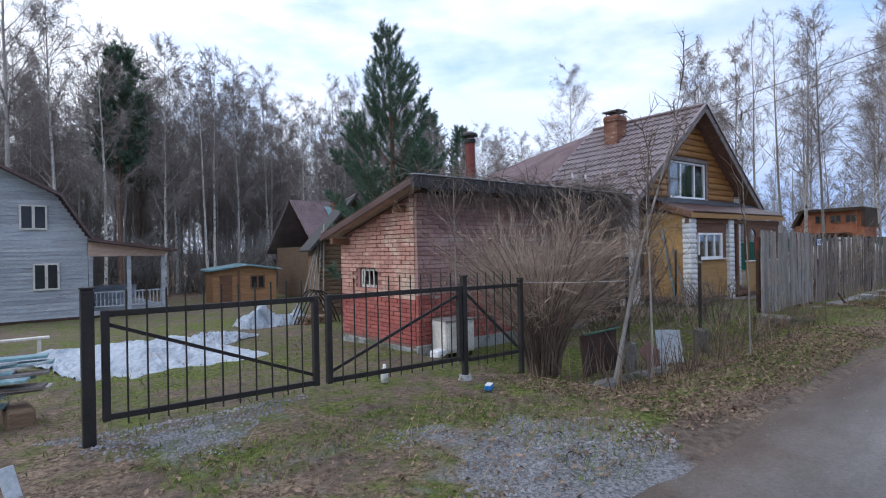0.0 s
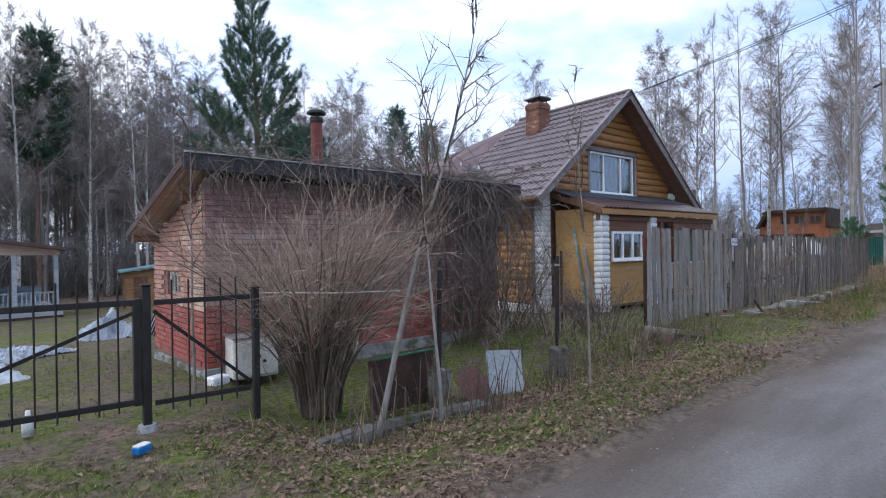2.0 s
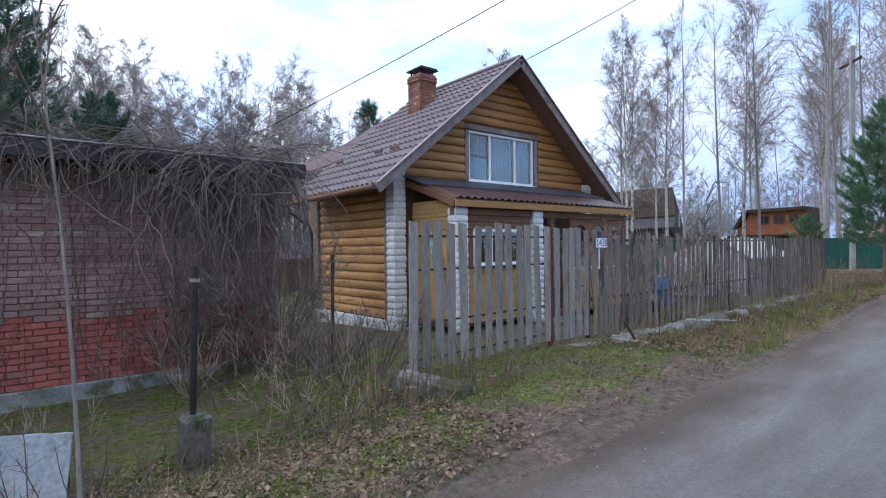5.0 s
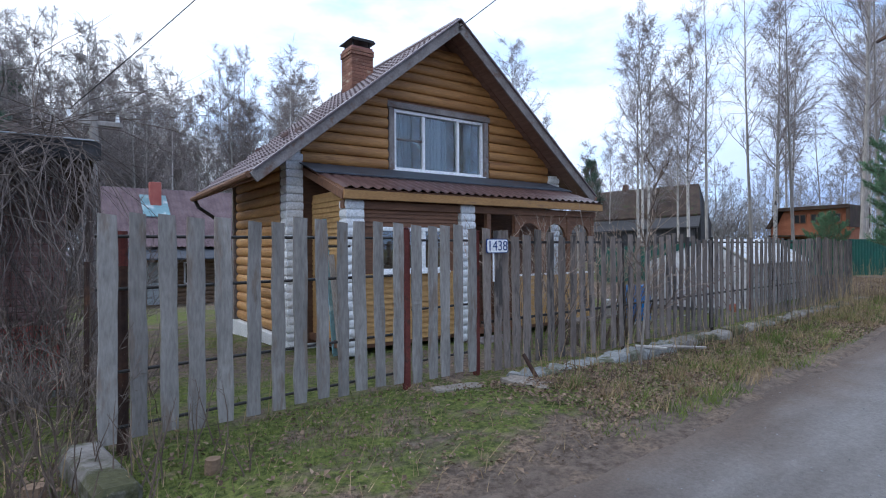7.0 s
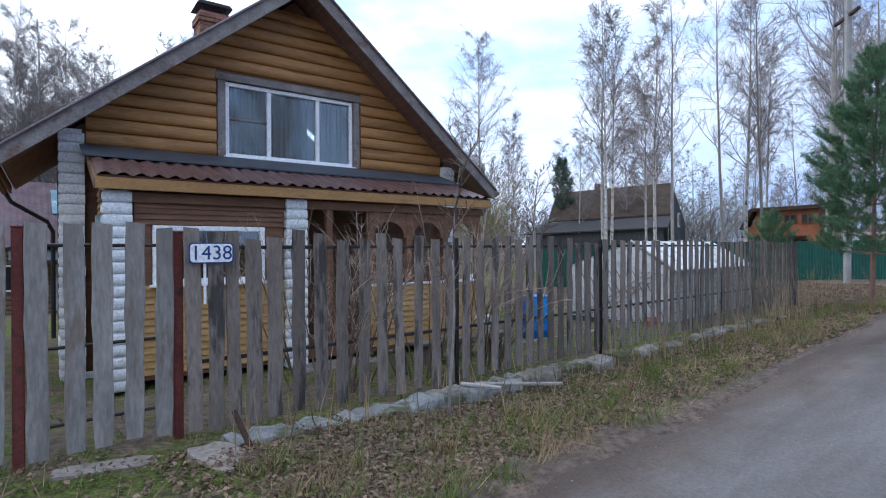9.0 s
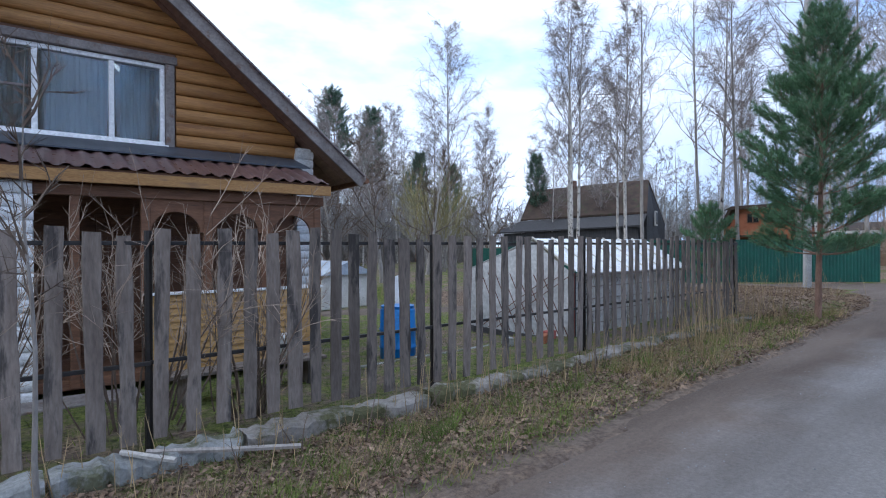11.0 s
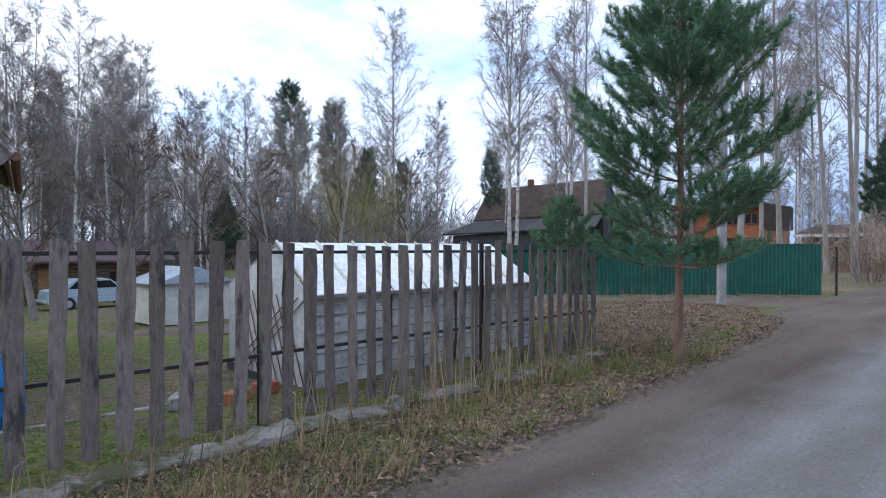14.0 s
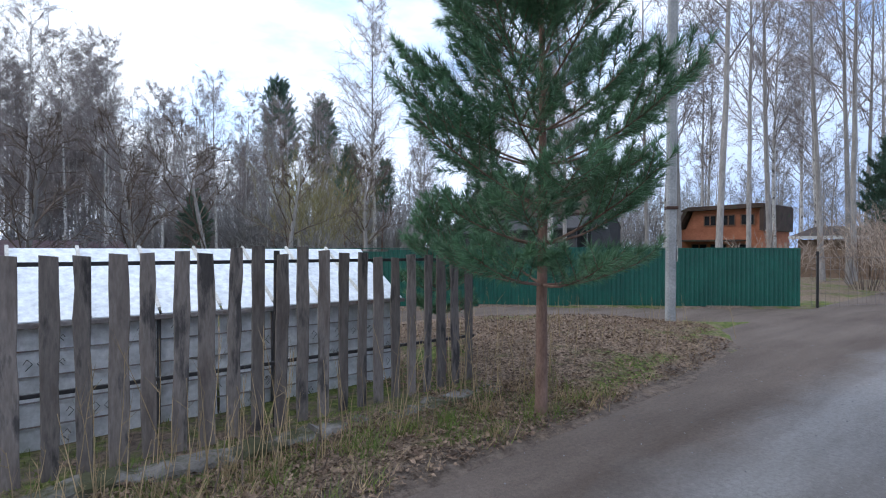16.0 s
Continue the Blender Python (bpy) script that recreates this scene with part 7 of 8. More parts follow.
def build_trees():
    rr = random.Random(21)
    birches = []
    for i, (h, r, kw) in enumerate(((18, 0.13, dict(limbs=44, spread=0.27, rise=1.1, subs=9, twigs=12)), (20, 0.15, dict(limbs=50, spread=0.27, rise=0.9, subs=9, twigs=12)),
                                    (16, 0.11, dict(limbs=40, spread=0.28, rise=1.2, subs=9, twigs=11)), (19, 0.13, dict(limbs=30, spread=0.23, rise=1.2, stems=2, subs=8, twigs=10, first=0.34)))):
        birches.append(tree_thing("birch_tree", "tall bare birch with a pale trunk and fine twigs", bare_tree(100 + i, h, r, tw=0.017, droop=-0.14, buds=0.14, **kw), ('bark_birch', 'twig', 'bud'), pose(0, 0, 0), "birches"))
    aspens = []
    for i, (h, r) in enumerate(((20, 0.135), (17, 0.11))):
        aspens.append(tree_thing("aspen_tree", "tall bare grey-stemmed tree with ascending branches", bare_tree(150 + i, h, r, tw=0.014, first=0.36, limbs=30, subs=7, twigs=8, spread=0.25, rise=1.2, droop=0.04), ('bark_grey', 'twig', 'bud'), pose(0, 0, 0), "aspens"))
    placed = {}

    def put(src, x, y, s=1.0, rot=None):
        m = pose(x, y, ground_z(x, y), 0, 0, rr.uniform(0, 360) if rot is None else rot)
        if src not in placed:
            placed[src] = 1
            src.scale = (s, s, s)
            src.matrix_basis = m @ Matrix.Diagonal((s, s, s, 1))
            return
        c = copy_thing(src, m)
        c.scale = (s, s, s)

    B, A = birches, aspens
    # single trees that stand out
    for src, x, y, s in ((B[1], 47.7, 34.9, 1.02), (B[2], 53, 36, 0.9), (B[3], 45.2, 20.6, 0.95), (B[0], 46.3, 21.4, 0.98), (B[0], 49.8, 19.5, 1.02), (A[0], 48.6, 17.6, 0.95), (B[2], 52, 21.5, 1.0),
                         (A[0], 60, 19.3, 1.2), (B[1], 57, 16.5, 1.12), (A[1], 55, 14.5, 1.25), (A[0], 44.4, 7.9, 1.02), (A[1], 50.2, 9.1, 1.1), (A[0], 51.4, 8.6, 1.0), (A[1], 54, 7.4, 1.2),
                         (A[0], 54.8, 6.4, 1.05), (A[1], 52, 5.9, 1.1), (B[0], 62, 12, 1.1), (A[0], 66, 8.5, 1.1), (B[1], 70, 12, 1.1), (A[1], 58, 3.5, 1.1), (B[2], 64, 5.5, 1.2), (A[0], 75, 9, 1.2), (B[0], 80, 16, 1.2), (B[3], 71, 20, 1.15),
                         (A[0], 0.8, 37.5, 1.2), (B[1], 3.2, 40, 1.0), (B[0], 5.5, 39.5, 0.95), (B[2], 9.3, 41, 1.1), (B[3], 12.5, 41, 0.95), (B[0], 15, 43, 1.0), (B[1], 18, 44, 0.92), (B[2], 22, 43, 0.9),
                         (B[0], 26, 45, 0.85), (B[1], 30, 47, 0.85), (B[2], 34, 44, 0.85), (B[3], 38, 46, 0.8), (B[0], 41.5, 40, 0.72), (B[2], 44, 43, 0.85), (B[1], -2.5, 41, 1.05), (B[0], -6, 39, 1.1), (A[1], 7.2, 44, 1.1)):
        put(src, x, y, s)
    for _ in range(58):
        x = rr.uniform(-14, 48) if rr.random() < 0.55 else rr.uniform(-6, 18)
        put(rr.choice(B + A), x, 43 + rr.uniform(0, 12) + 0.1 * max(0, x), rr.uniform(0.75, 1.0) * (1.0 if x < 14 else 0.85))
    for _ in range(26):
        put(rr.choice(B), rr.uniform(11, 31), rr.uniform(41, 52), rr.uniform(0.8, 0.98))
    for x, y, s in ((26.5, 37, 0.85), (28.3, 39, 0.8), (30, 38, 0.72), (33, 36, 0.62), (36.5, 37, 0.66), (39.5, 36, 0.66), (25, 41, 0.85), (41, 44, 0.8), (45.5, 40, 0.7), (48.5, 46, 0.8), (52, 43, 0.75), (56, 40, 0.7), (60, 36, 0.7), (58, 27, 0.75), (66, 30, 0.8), (55, 30, 0.6)):
        put(rr.choice(B), x, y, s)
    for x, y in ((4, -16), (9, -14), (12, -18), (16, -13), (20, -15), (24, -14), (27, -20), (30, -13), (34, -14), (-3, -15), (-8, -14), (1, -20), (15, -22), (22, -21)):
        put(rr.choice(B + A), x, y, 0.9)
    # far woods, one mass
    tr, cr = Geo(), Geo()
    kinds = [bare_tree(300 + i, 15 + i, 0.15, first=0.2, limbs=32, subs=6, twigs=8, spread=0.26, rise=1.1, tw=0.03, far=True) for i in range(6)]
    kinds = [(np.array(k[0].v), k[0].f, np.array(k[1].v), k[1].f) for k in kinds]

    def far_tree(x, y, s):
        k = rr.choice(kinds)
        a = rr.uniform(0, 6.28)
        R = np.array([[math.cos(a), -math.sin(a), 0], [math.sin(a), math.cos(a), 0], [0, 0, 1]]) * s
        off = np.array([x, y, ground_z(x, y)])
        for g, v, f in ((tr, k[0], k[1]), (cr, k[2], k[3])):
            g.add([tuple(q) for q in v @ R.T + off], f)
    for i in range(230):
        x = rr.uniform(-45, 22)
        far_tree(x, 50 + rr.uniform(0, 34), rr.uniform(0.85, 1.15))
    for i in range(170):
        x = rr.uniform(18, 75)
        far_tree(x, 56 + rr.uniform(0, 34), rr.uniform(0.62, 0.9))
    for i in range(110):
        far_tree(rr.uniform(80, 130), rr.uniform(-8, 60), rr.uniform(0.5, 0.95))
    woods = thing("far_woods", "dense bare woodland behind the plots", "woods", kind="stuff")
    tagged(part("trunks", tr, M['bark_grey'], woods), kind="stuff")
    tagged(part("crowns", cr, M['twig_far'], woods), kind="stuff")
    # undergrowth along the edge of the woods
    w, tg = Geo(), Geo()
    kb = [bush_geo(400 + i, 14, 3.4, 0.7, 0.5, 6, 0.03, 4, r0=0.025) for i in range(4)]
    for i in range(330):
        x = rr.uniform(-30, 62)
        y = 38 + rr.uniform(0, 16) + (6 if x < 12 else 0) + (4 if x > 40 else 0)
        k = rr.choice(kb)
        s = rr.uniform(0.7, 1.5)
        a = rr.uniform(0, 6.28)
        ca, sa = math.cos(a) * s, math.sin(a) * s
        z0 = ground_z(x, y)
        for g, q in ((w, k[0]), (tg, k[1])):
            g.add([(x + px * ca - py * sa, y + px * sa + py * ca, z0 + pz * s) for px, py, pz in q.v], q.f)
    for i in range(90):
        x, y = rr.uniform(38, 84), rr.uniform(33, 50)
        if x > 66:
            y -= 12
        k = rr.choice(kb)
        s = rr.uniform(0.9, 1.9)
        z0 = ground_z(x, y)
        for g, q in ((w, k[0]), (tg, k[1])):
            g.add([(x + px * s, y + py * s, z0 + pz * s) for px, py, pz in q.v], q.f)
    br = thing("undergrowth", "tangle of bare brown brush at the woodland edge", "brush", kind="stuff")
    tagged(part("stems", w, M['bark_grey'], br), kind="stuff")
    tagged(part("twigs", tg, M['twig_far'], br), kind="stuff")
    # pines
    pine_thing("pine_tree", "young green pine with a reddish trunk on the verge", brush_pine(7, 5.5, 0.062, 1.36, bare=0.23, whorl=0.35, limbs=5, nl=0.11, nw=0.0064, dens=320, twigs=9, low=-0.02, high=0.9, full=0.3, tl=0.46), pose(28.80, 2.77, 0.10, 0, 0, 20), 'needle', "pines")
    pine_thing("pine_tree", "dense blue-green pine behind the brick shed", brush_pine(8, 7.8, 0.13, 2.35, bare=0.10, whorl=0.78, limbs=5, nl=0.15, nw=0.012, dens=170, twigs=7, low=0.05, high=1.5, full=0.2), pose(8.35, 12.0, -0.5), 'needle_blue', "pines")
    pine_thing("pine_tree", "smaller blue-green pine beside the tall one", brush_pine(18, 5.3, 0.09, 1.5, bare=0.10, whorl=0.5, limbs=5, nl=0.15, nw=0.013, dens=180, twigs=7, high=1.2, full=0.3), pose(10.3, 13.4, -0.5), 'needle_blue', "pines")
    pine_thing("pine_tree", "small pine at the end of the picket fence", brush_pine(27, 2.4, 0.032, 0.6, bare=0.4, whorl=0.3, limbs=5, nl=0.10, nw=0.0065, dens=300, twigs=6), pose(29.45, 4.9, -0.1), 'needle', "pines")
    mid = pine_thing("pine_tree", "dark pine standing among the birches", brush_pine(9, 8.0, 0.12, 2.0, bare=0.14, whorl=0.62, limbs=5, nl=0.19, nw=0.02, dens=120, twigs=7, full=0.3), pose(61, 6.2, 0.3), 'needle_blue', "pines")
    for x, y, s in ((36, 40, 0.7),):
        c = copy_thing(mid, pose(x, y, ground_z(x, y), 0, 0, rr.uniform(0, 360)))
        c.scale = (s, s, s)
    tall = pine_thing("tall_pine", "tall pine with a bare reddish trunk and ragged crown", pine(10, 16.5, 0.17, 3.0, bare=0.50, whorl=0.75, limbs=5, shoots=13, count=44, nl=0.30, nw=0.034, sl=0.6, shape=0.45), pose(6.7, 41.5, -1.6), 'needle_blue', "tall pines")
    for x, y, s in ((53.5, 65, 1.35), (58.5, 64.5, 1.25), (9.8, 52, 1.0), (57, 33, 0.6), (48.4, 41, 0.62), (51.2, 39.5, 0.55)):
        c = copy_thing(tall, pose(x, y, ground_z(x, y), 0, 2, rr.uniform(0, 360)))
        c.scale = (s, s, s)
    # fruit trees in the garden
    for i, (x, y, h) in enumerate(((28.8, 21.2, 7.2), (31.2, 20.6, 6.6), (25.6, 19.5, 6.2), (34.5, 21.5, 6.4), (37.5, 20, 6.0), (23.6, 22.5, 6.5))):
        tree_thing("fruit_tree", "bare dark spreading fruit tree in the garden", bare_tree(500 + i, h, 0.13, first=0.2, limbs=20, subs=7, twigs=6, spread=0.45, rise=0.8, droop=0.02, tw=0.018, lean=0.1), ('bark_grey', 'bush', 'bud'), pose(x, y, ground_z(x, y)), "fruit trees")
    # budding bushes behind the garden
    for i, (x, y, s) in enumerate(((36.2, 23.0, 1.0), (37.8, 25.5, 1.1), (40.5, 27.0, 1.05))):
        bush_thing("budding_bush", "tall bush with yellow-green spring buds", bush_geo(140 + i, 22, 5.2 * s, 0.4, 0.6, 9, 0.014, 8, 0.02, 0.02), pose(x, y, ground_z(x, y)), ('bark_grey', 'bud'), group="budding bushes")
    # bush by the drive gate and saplings
    bush_thing("bare_bush", "large bare brown bush with a sheaf of stems", bush_geo(31, 110, 2.25, 0.10, 0.24, 9, 0.0048, 9, 0.0, 0.015, 0.95), pose(6.08, 5.05, -0.25))
    sap = bare_tree(41, 4.4, 0.034, first=0.42, limbs=13, subs=4, twigs=4, spread=0.34, rise=1.6, droop=0.03, tw=0.008, lean=0.05)
    tree_thing("sapling", "leaning grey sapling tied to the gate post", sap, ('bark_grey', 'bush', 'bud'), pose(6.05, 3.85, -0.22, 10, 13, 0), "saplings")
    sap = bare_tree(42, 3.9, 0.015, first=0.5, limbs=8, subs=3, twigs=3, spread=0.2, rise=1.8, droop=0.03, tw=0.007, lean=0.03)
    tree_thing("sapling", "thin upright bare sapling on the verge", sap, ('bark_grey', 'bush', 'bud'), pose(8.4, 3.15, -0.2), "saplings")
    sap = bare_tree(45, 3.4, 0.022, first=0.45, limbs=9, subs=3, twigs=4, spread=0.26, rise=1.5, droop=0.03, tw=0.007, lean=0.05)
    tree_thing("sapling", "slender grey sapling beside the concrete kerb beam", sap, ('bark_grey', 'bush', 'bud'), pose(6.71, 3.74, -0.25, 2, -2, 0), "saplings")
    sap = bare_tree(43, 3.3, 0.02, first=0.5, limbs=8, subs=3, twigs=3, spread=0.22, rise=1.8, droop=0.03, tw=0.007, lean=0.04)
    tree_thing("sapling", "thin upright bare sapling behind the gate panel", sap, ('bark_grey', 'bush', 'bud'), pose(4.95, 5.6, -0.1), "saplings")
    sap = bare_tree(44, 3.0, 0.02, first=0.45, limbs=9, subs=4, twigs=4, spread=0.3, rise=1.4, droop=0.03, tw=0.007, lean=0.06)
    tree_thing("sapling", "thin bare sapling before the fence", sap, ('bark_grey', 'bush', 'bud'), pose(17.55, 3.65, -0.1), "saplings")
    for i, (x, y, s) in enumerate(((10.2, 5.6, 0.38), (10.9, 5.0, 0.34), (9.7, 6.5, 0.42), (11.2, 6.6, 0.45), (8.3, 5.5, 0.28), (10.5, 4.4, 0.3), (12.2, 5.6, 0.28))):
        bush_thing("weed_bush", "low tangle of bare weeds and brambles", bush_geo(80 + i, 16, 2.2 * s, 0.7, 0.45, 5, 0.005, 4, 0.0, 0.006), pose(x, y, ground_z(x, y)), group="weed bushes")
    for i, (x, y, s) in enumerate(((10.9, 6.9, 0.8), (11.35, 7.05, 0.95), (10.3, 7.0, 0.6), (11.3, 4.75, 0.42), (11.2, 5.6, 0.35))):
        bush_thing("bramble_tangle", "dark tangle of dead brambles at the shed corner", bush_geo(120 + i, 34, 2.2 * s, 0.6, 0.4, 8, 0.006, 6, -0.02, 0.009), pose(x, y, ground_z(x, y)), ('bush', 'vine'), group="bramble tangles")
    for i, (x, y, s) in enumerate(((46.5, 3.2, 0.9), (48.5, 4.6, 1.0), (51, 3.6, 1.1), (53.5, 2.6, 1.0), (56, 4.5, 1.2), (58.5, 6.8, 1.2), (45, 6.4, 0.8))):
        bush_thing("roadside_shrub", "bare brown shrub beyond the mesh fence", bush_geo(90 + i, 26, 2.6 * s, 0.6, 0.5, 8, 0.014, 6, 0.0, 0.014), pose(x, y, ground_z(x, y)), group="roadside shrubs")
    for i, (x, y, s) in enumerate(((18.3, 5.0, 0.95), (17.0, 5.0, 0.85), (19.3, 5.1, 0.8))):
        bush_thing("garden_shrub", "bare budding garden shrub behind the fence", bush_geo(60 + i, 22, 2.3 * s, 0.5, 0.35, 6, 0.006, 6, 0.02), pose(x, y, -0.2), group="shrubs behind the fence")


def build_vines():
    rr = random.Random(77)
    g = Geo()
    for i in range(1300):
        x = SX0 - 0.35 + 6.5 * (rr.random() ** 0.8)
        heavy = smooth_step(9.3, 11.2, x)
        y0 = SY0 - 0.40 + rr.uniform(-0.05, 0.1)
        p = Vector((x, y0 + rr.uniform(-0.06, 0.25), 2.72 + rr.uniform(-0.05, 0.12)))
        d = Vector((rr.uniform(-1, 1) if x < SX1 - 0.3 else rr.uniform(-1, 0.2), rr.uniform(-0.5, 0.15), rr.uniform(-0.9, 0.5)))
        ln = rr.uniform(0.35, 0.9) + heavy * rr.uniform(0, 1.7) * (1.0 if x < SX1 else 0.2)
        line = grow(rr, p, d, ln, 6, 0.28, -0.16)
        line = [Vector((q.x, min(q.y, SY0 - 0.03) if q.z < 2.6 else q.y, q.z)) for q in line]
        r = rr.uniform(0.003, 0.008)
        g.tube(line, [r, r, r * 0.9, r * 0.8, r * 0.7, r * 0.6, r * 0.4], 3, False)
    for i in range(170):
        x = rr.uniform(SX0 + 0.1, SX1 + 0.2) if i % 3 else rr.uniform(9.8, 11.9)
        line = grow(rr, Vector((x, SY0 - 0.03, -0.1)), Vector((rr.uniform(-0.5, 0.5), 0, 1)), rr.uniform(0.8, 2.6), 9, 0.16, 0.05)
        line = [Vector((q.x, SY0 - 0.025 - 0.02 * rr.random(), min(q.z, 2.6))) for q in line]
        r = rr.uniform(0.003, 0.008)
        g.tube(line, [r * (1 - 0.06 * k) for k in range(10)], 3, False)
    for i in range(150):
        x = rr.uniform(8.2, SX1 + 0.15) if i % 2 else rr.uniform(10.0, SX1 + 0.15)
        p = Vector((x, SY0 - 0.34 + rr.uniform(-0.05, 0.12), 2.66 + rr.uniform(-0.1, 0.1)))
        line = grow(rr, p, Vector((rr.uniform(-0.8, 0.8), -0.1, -0.7)), rr.uniform(0.9, 2.7), 11, 0.42, -0.16)
        line = [Vector((min(q.x, SX1 + 0.3), min(q.y, SY0 - 0.04) if q.z < 2.6 else q.y, max(q.z, -0.1))) for q in line]
        r = rr.uniform(0.006, 0.013)
        g.tube(line, [r * (1 - 0.06 * k) for k in range(12)], 4, False)
        for _ in range(5):
            u, d = pick(line, rr.uniform(0.2, 1.0))
            w = (d + rvec(rr) * 1.2).normalized()
            g.spike(u, u + w * rr.uniform(0.15, 0.45), 0.007, w.orthogonal().normalized())
    v = thing("dead_vines", "tangle of dead brown vines over the shed edge", "vines", kind="stuff")
    tagged(part("vine_stems", g, M['vine'], v), kind="stuff")


build_trees()
build_vines()


# ---------------------------------------------------------------- ground cover
def build_cover():
    rr = random.Random(99)
    grass, straw, leaf, stones = Geo(), Geo(), Geo(), Geo()

    def blade(g, x, y, h, w, lean):
        p = Vector((x, y, ground_z(x, y) + 0.015))
        a = rr.uniform(0, 6.283)
        g.spike(p, p + Vector((math.cos(a) * lean * h, math.sin(a) * lean * h, h)), w, Vector((-math.sin(a + 0.8), math.cos(a + 0.8), 0)))

    def leafy(x, y, s):
        n = Vector((rr.uniform(-0.8, 0.8), rr.uniform(-0.8, 0.8), 1)).normalized()
        a = Vector((rr.uniform(-1, 1), rr.uniform(-1, 1), 0))
        a = (a - n * a.dot(n)).normalized()
        b = n.cross(a)
        p = Vector((x, y, ground_z(x, y) + 0.028 + rr.uniform(0, 0.02)))
        curl = n * s * rr.uniform(0.1, 0.5)
        leaf.add([tuple(p - a * s), tuple(p + b * s * 0.6 + curl), tuple(p + a * s), tuple(p - b * s * 0.6 + curl)], [(0, 1, 2), (0, 2, 3)])

    def stone(x, y, s):
        z = ground_z(x, y) + 0.02
        q = [(x + s * rr.uniform(0.7, 1.2) * dx, y + s * rr.uniform(0.7, 1.2) * dy, z + s * dz) for dx, dy, dz in ((1, 0, 0), (0, 1, 0), (-1, 0, 0), (0, -1, 0), (0.1, 0.1, 0.75), (0, 0, -0.4))]
        stones.add(q, [(0, 1, 4), (1, 2, 4), (2, 3, 4), (3, 0, 4), (1, 0, 5), (2, 1, 5), (3, 2, 5), (0, 3, 5)])

    n = 0
    while n < 42000:
        x, y = rr.uniform(-1, 29.5), 1.9 + 2.5 * rr.random()
        if road_in(x, y) > -0.08:
            continue
        d = n2(x, y, 0.55, 12) + 0.35 * n2(x, y, 1.9, 14)
        want = 0.0 if x < 11 else (-0.1 if x < 15.3 else -0.06)
        n += 1
        if d > want:
            blade(grass, x, y, rr.uniform(0.025, 0.075), rr.uniform(0.006, 0.012), rr.uniform(0.2, 1.0))
    for _ in range(16000):
        x, y = rr.uniform(0, 29), rr.uniform(4.5, 12)
        blade(grass, x, y, rr.uniform(0.03, 0.09), rr.uniform(0.007, 0.015), rr.uniform(0.2, 1.0))
    for _ in range(7000):
        x, y = rr.uniform(-1, 36), rr.uniform(2.0, 4.4 if rr.random() < 0.7 else 8)
        if road_in(x, y) < -0.1 and (x > 29 or y < 4.4):
            blade(straw, x, y, rr.uniform(0.04, 0.16), rr.uniform(0.004, 0.008), rr.uniform(0.3, 1.4))
    # coarse tufts on the verge edge
    for _ in range(230):
        cx = rr.uniform(15.5, 30)
        cy = lerp_table(ROAD_EDGE, cx) + rr.uniform(0.15, 1.4)
        g = grass if rr.random() < 0.55 else straw
        for _ in range(26):
            blade(g, cx + rr.gauss(0, 0.06), cy + rr.gauss(0, 0.06), rr.uniform(0.08, 0.22), 0.008, rr.uniform(0.2, 0.9))
    for _ in range(74000):
        t = rr.random()
        if t < 0.17:
            x, y = rr.uniform(4.5, 11.3), rr.uniform(2.0, 4.6)
        elif t < 0.54:
            x, y = rr.uniform(15, 30), rr.uniform(2.2, 4.0)
        elif t < 0.89:
            x, y = rr.uniform(28.5, 35), rr.uniform(2.6, 8)
        else:
            x, y = rr.uniform(-1, 15), rr.uniform(2.0, 4.4)
        if road_in(x, y) < -0.02 or rr.random() < 0.006:
            leafy(x, y, rr.uniform(0.010, 0.022) if rr.random() < 0.75 else rr.uniform(0.022, 0.032))
    for _ in range(16000):
        x, y = rr.uniform(-1.0, 5.2), rr.uniform(2.0, 5.6)
        if road_in(x, y) < 0.1 and n2(x + 1.3, y, 0.6, 4) + 0.35 * n2(x, y, 1.5, 2) > 0.06 + 0.35 * smooth_step(3.4, 4.8, x):
            stone(x, y, rr.uniform(0.007, 0.022))
    for _ in range(9000):
        x, y = rr.uniform(0, 36), rr.uniform(-1.5, 3)
        if road_in(x, y) > 0 and rr.random() < (0.25 if y > 0.6 else 0.7):
            stone(x, y, rr.uniform(0.003, 0.011))
    for name, g, mat, label, cat in (("grass", grass, 'grass', "short green spring grass", "grass"), ("dry_grass", straw, 'straw', "dry straw-coloured grass", "grass"), ("dead_leaves", leaf, 'leaf', "scattered brown dead leaves", "leaves"), ("gravel", stones, 'gravel', "loose grey gravel", "gravel")):
        single(name, g, M[mat], label, cat, kind="stuff")
    # tall dead stalks along the fence
    st = Geo()
    for _ in range(420):
        t = rr.random()
        if t < 0.22:
            x, y, h = rr.uniform(25.2, 30.2), rr.uniform(3.2, 4.2), rr.uniform(0.3, 1.15)
        elif t < 0.7:
            x, y, h = rr.uniform(15.5, 27), rr.uniform(3.3, 4.0), rr.uniform(0.15, 0.6)
        elif t < 0.88:
            x, y, h = rr.uniform(5, 13), rr.uniform(3.0, 4.6), rr.uniform(0.15, 0.55)
        else:
            x, y, h = rr.uniform(30, 35), rr.uniform(3.2, 8), rr.uniform(0.2, 0.6)
        p = Vector((x, y, ground_z(x, y)))
        line = grow(rr, p, Vector((rr.uniform(-0.2, 0.2), rr.uniform(-0.2, 0.2), 1)), h, 3, 0.08, 0.0)
        st.tube(line, [0.005, 0.004, 0.003, 0.002], 3, False)
        for _ in range(4):
            u, d = pick(line, rr.uniform(0.5, 1.0))
            w = (d + rvec(rr) * 0.7).normalized()
            st.spike(u, u + w * h * 0.2, 0.005, w.orthogonal().normalized())
    br = Geo()
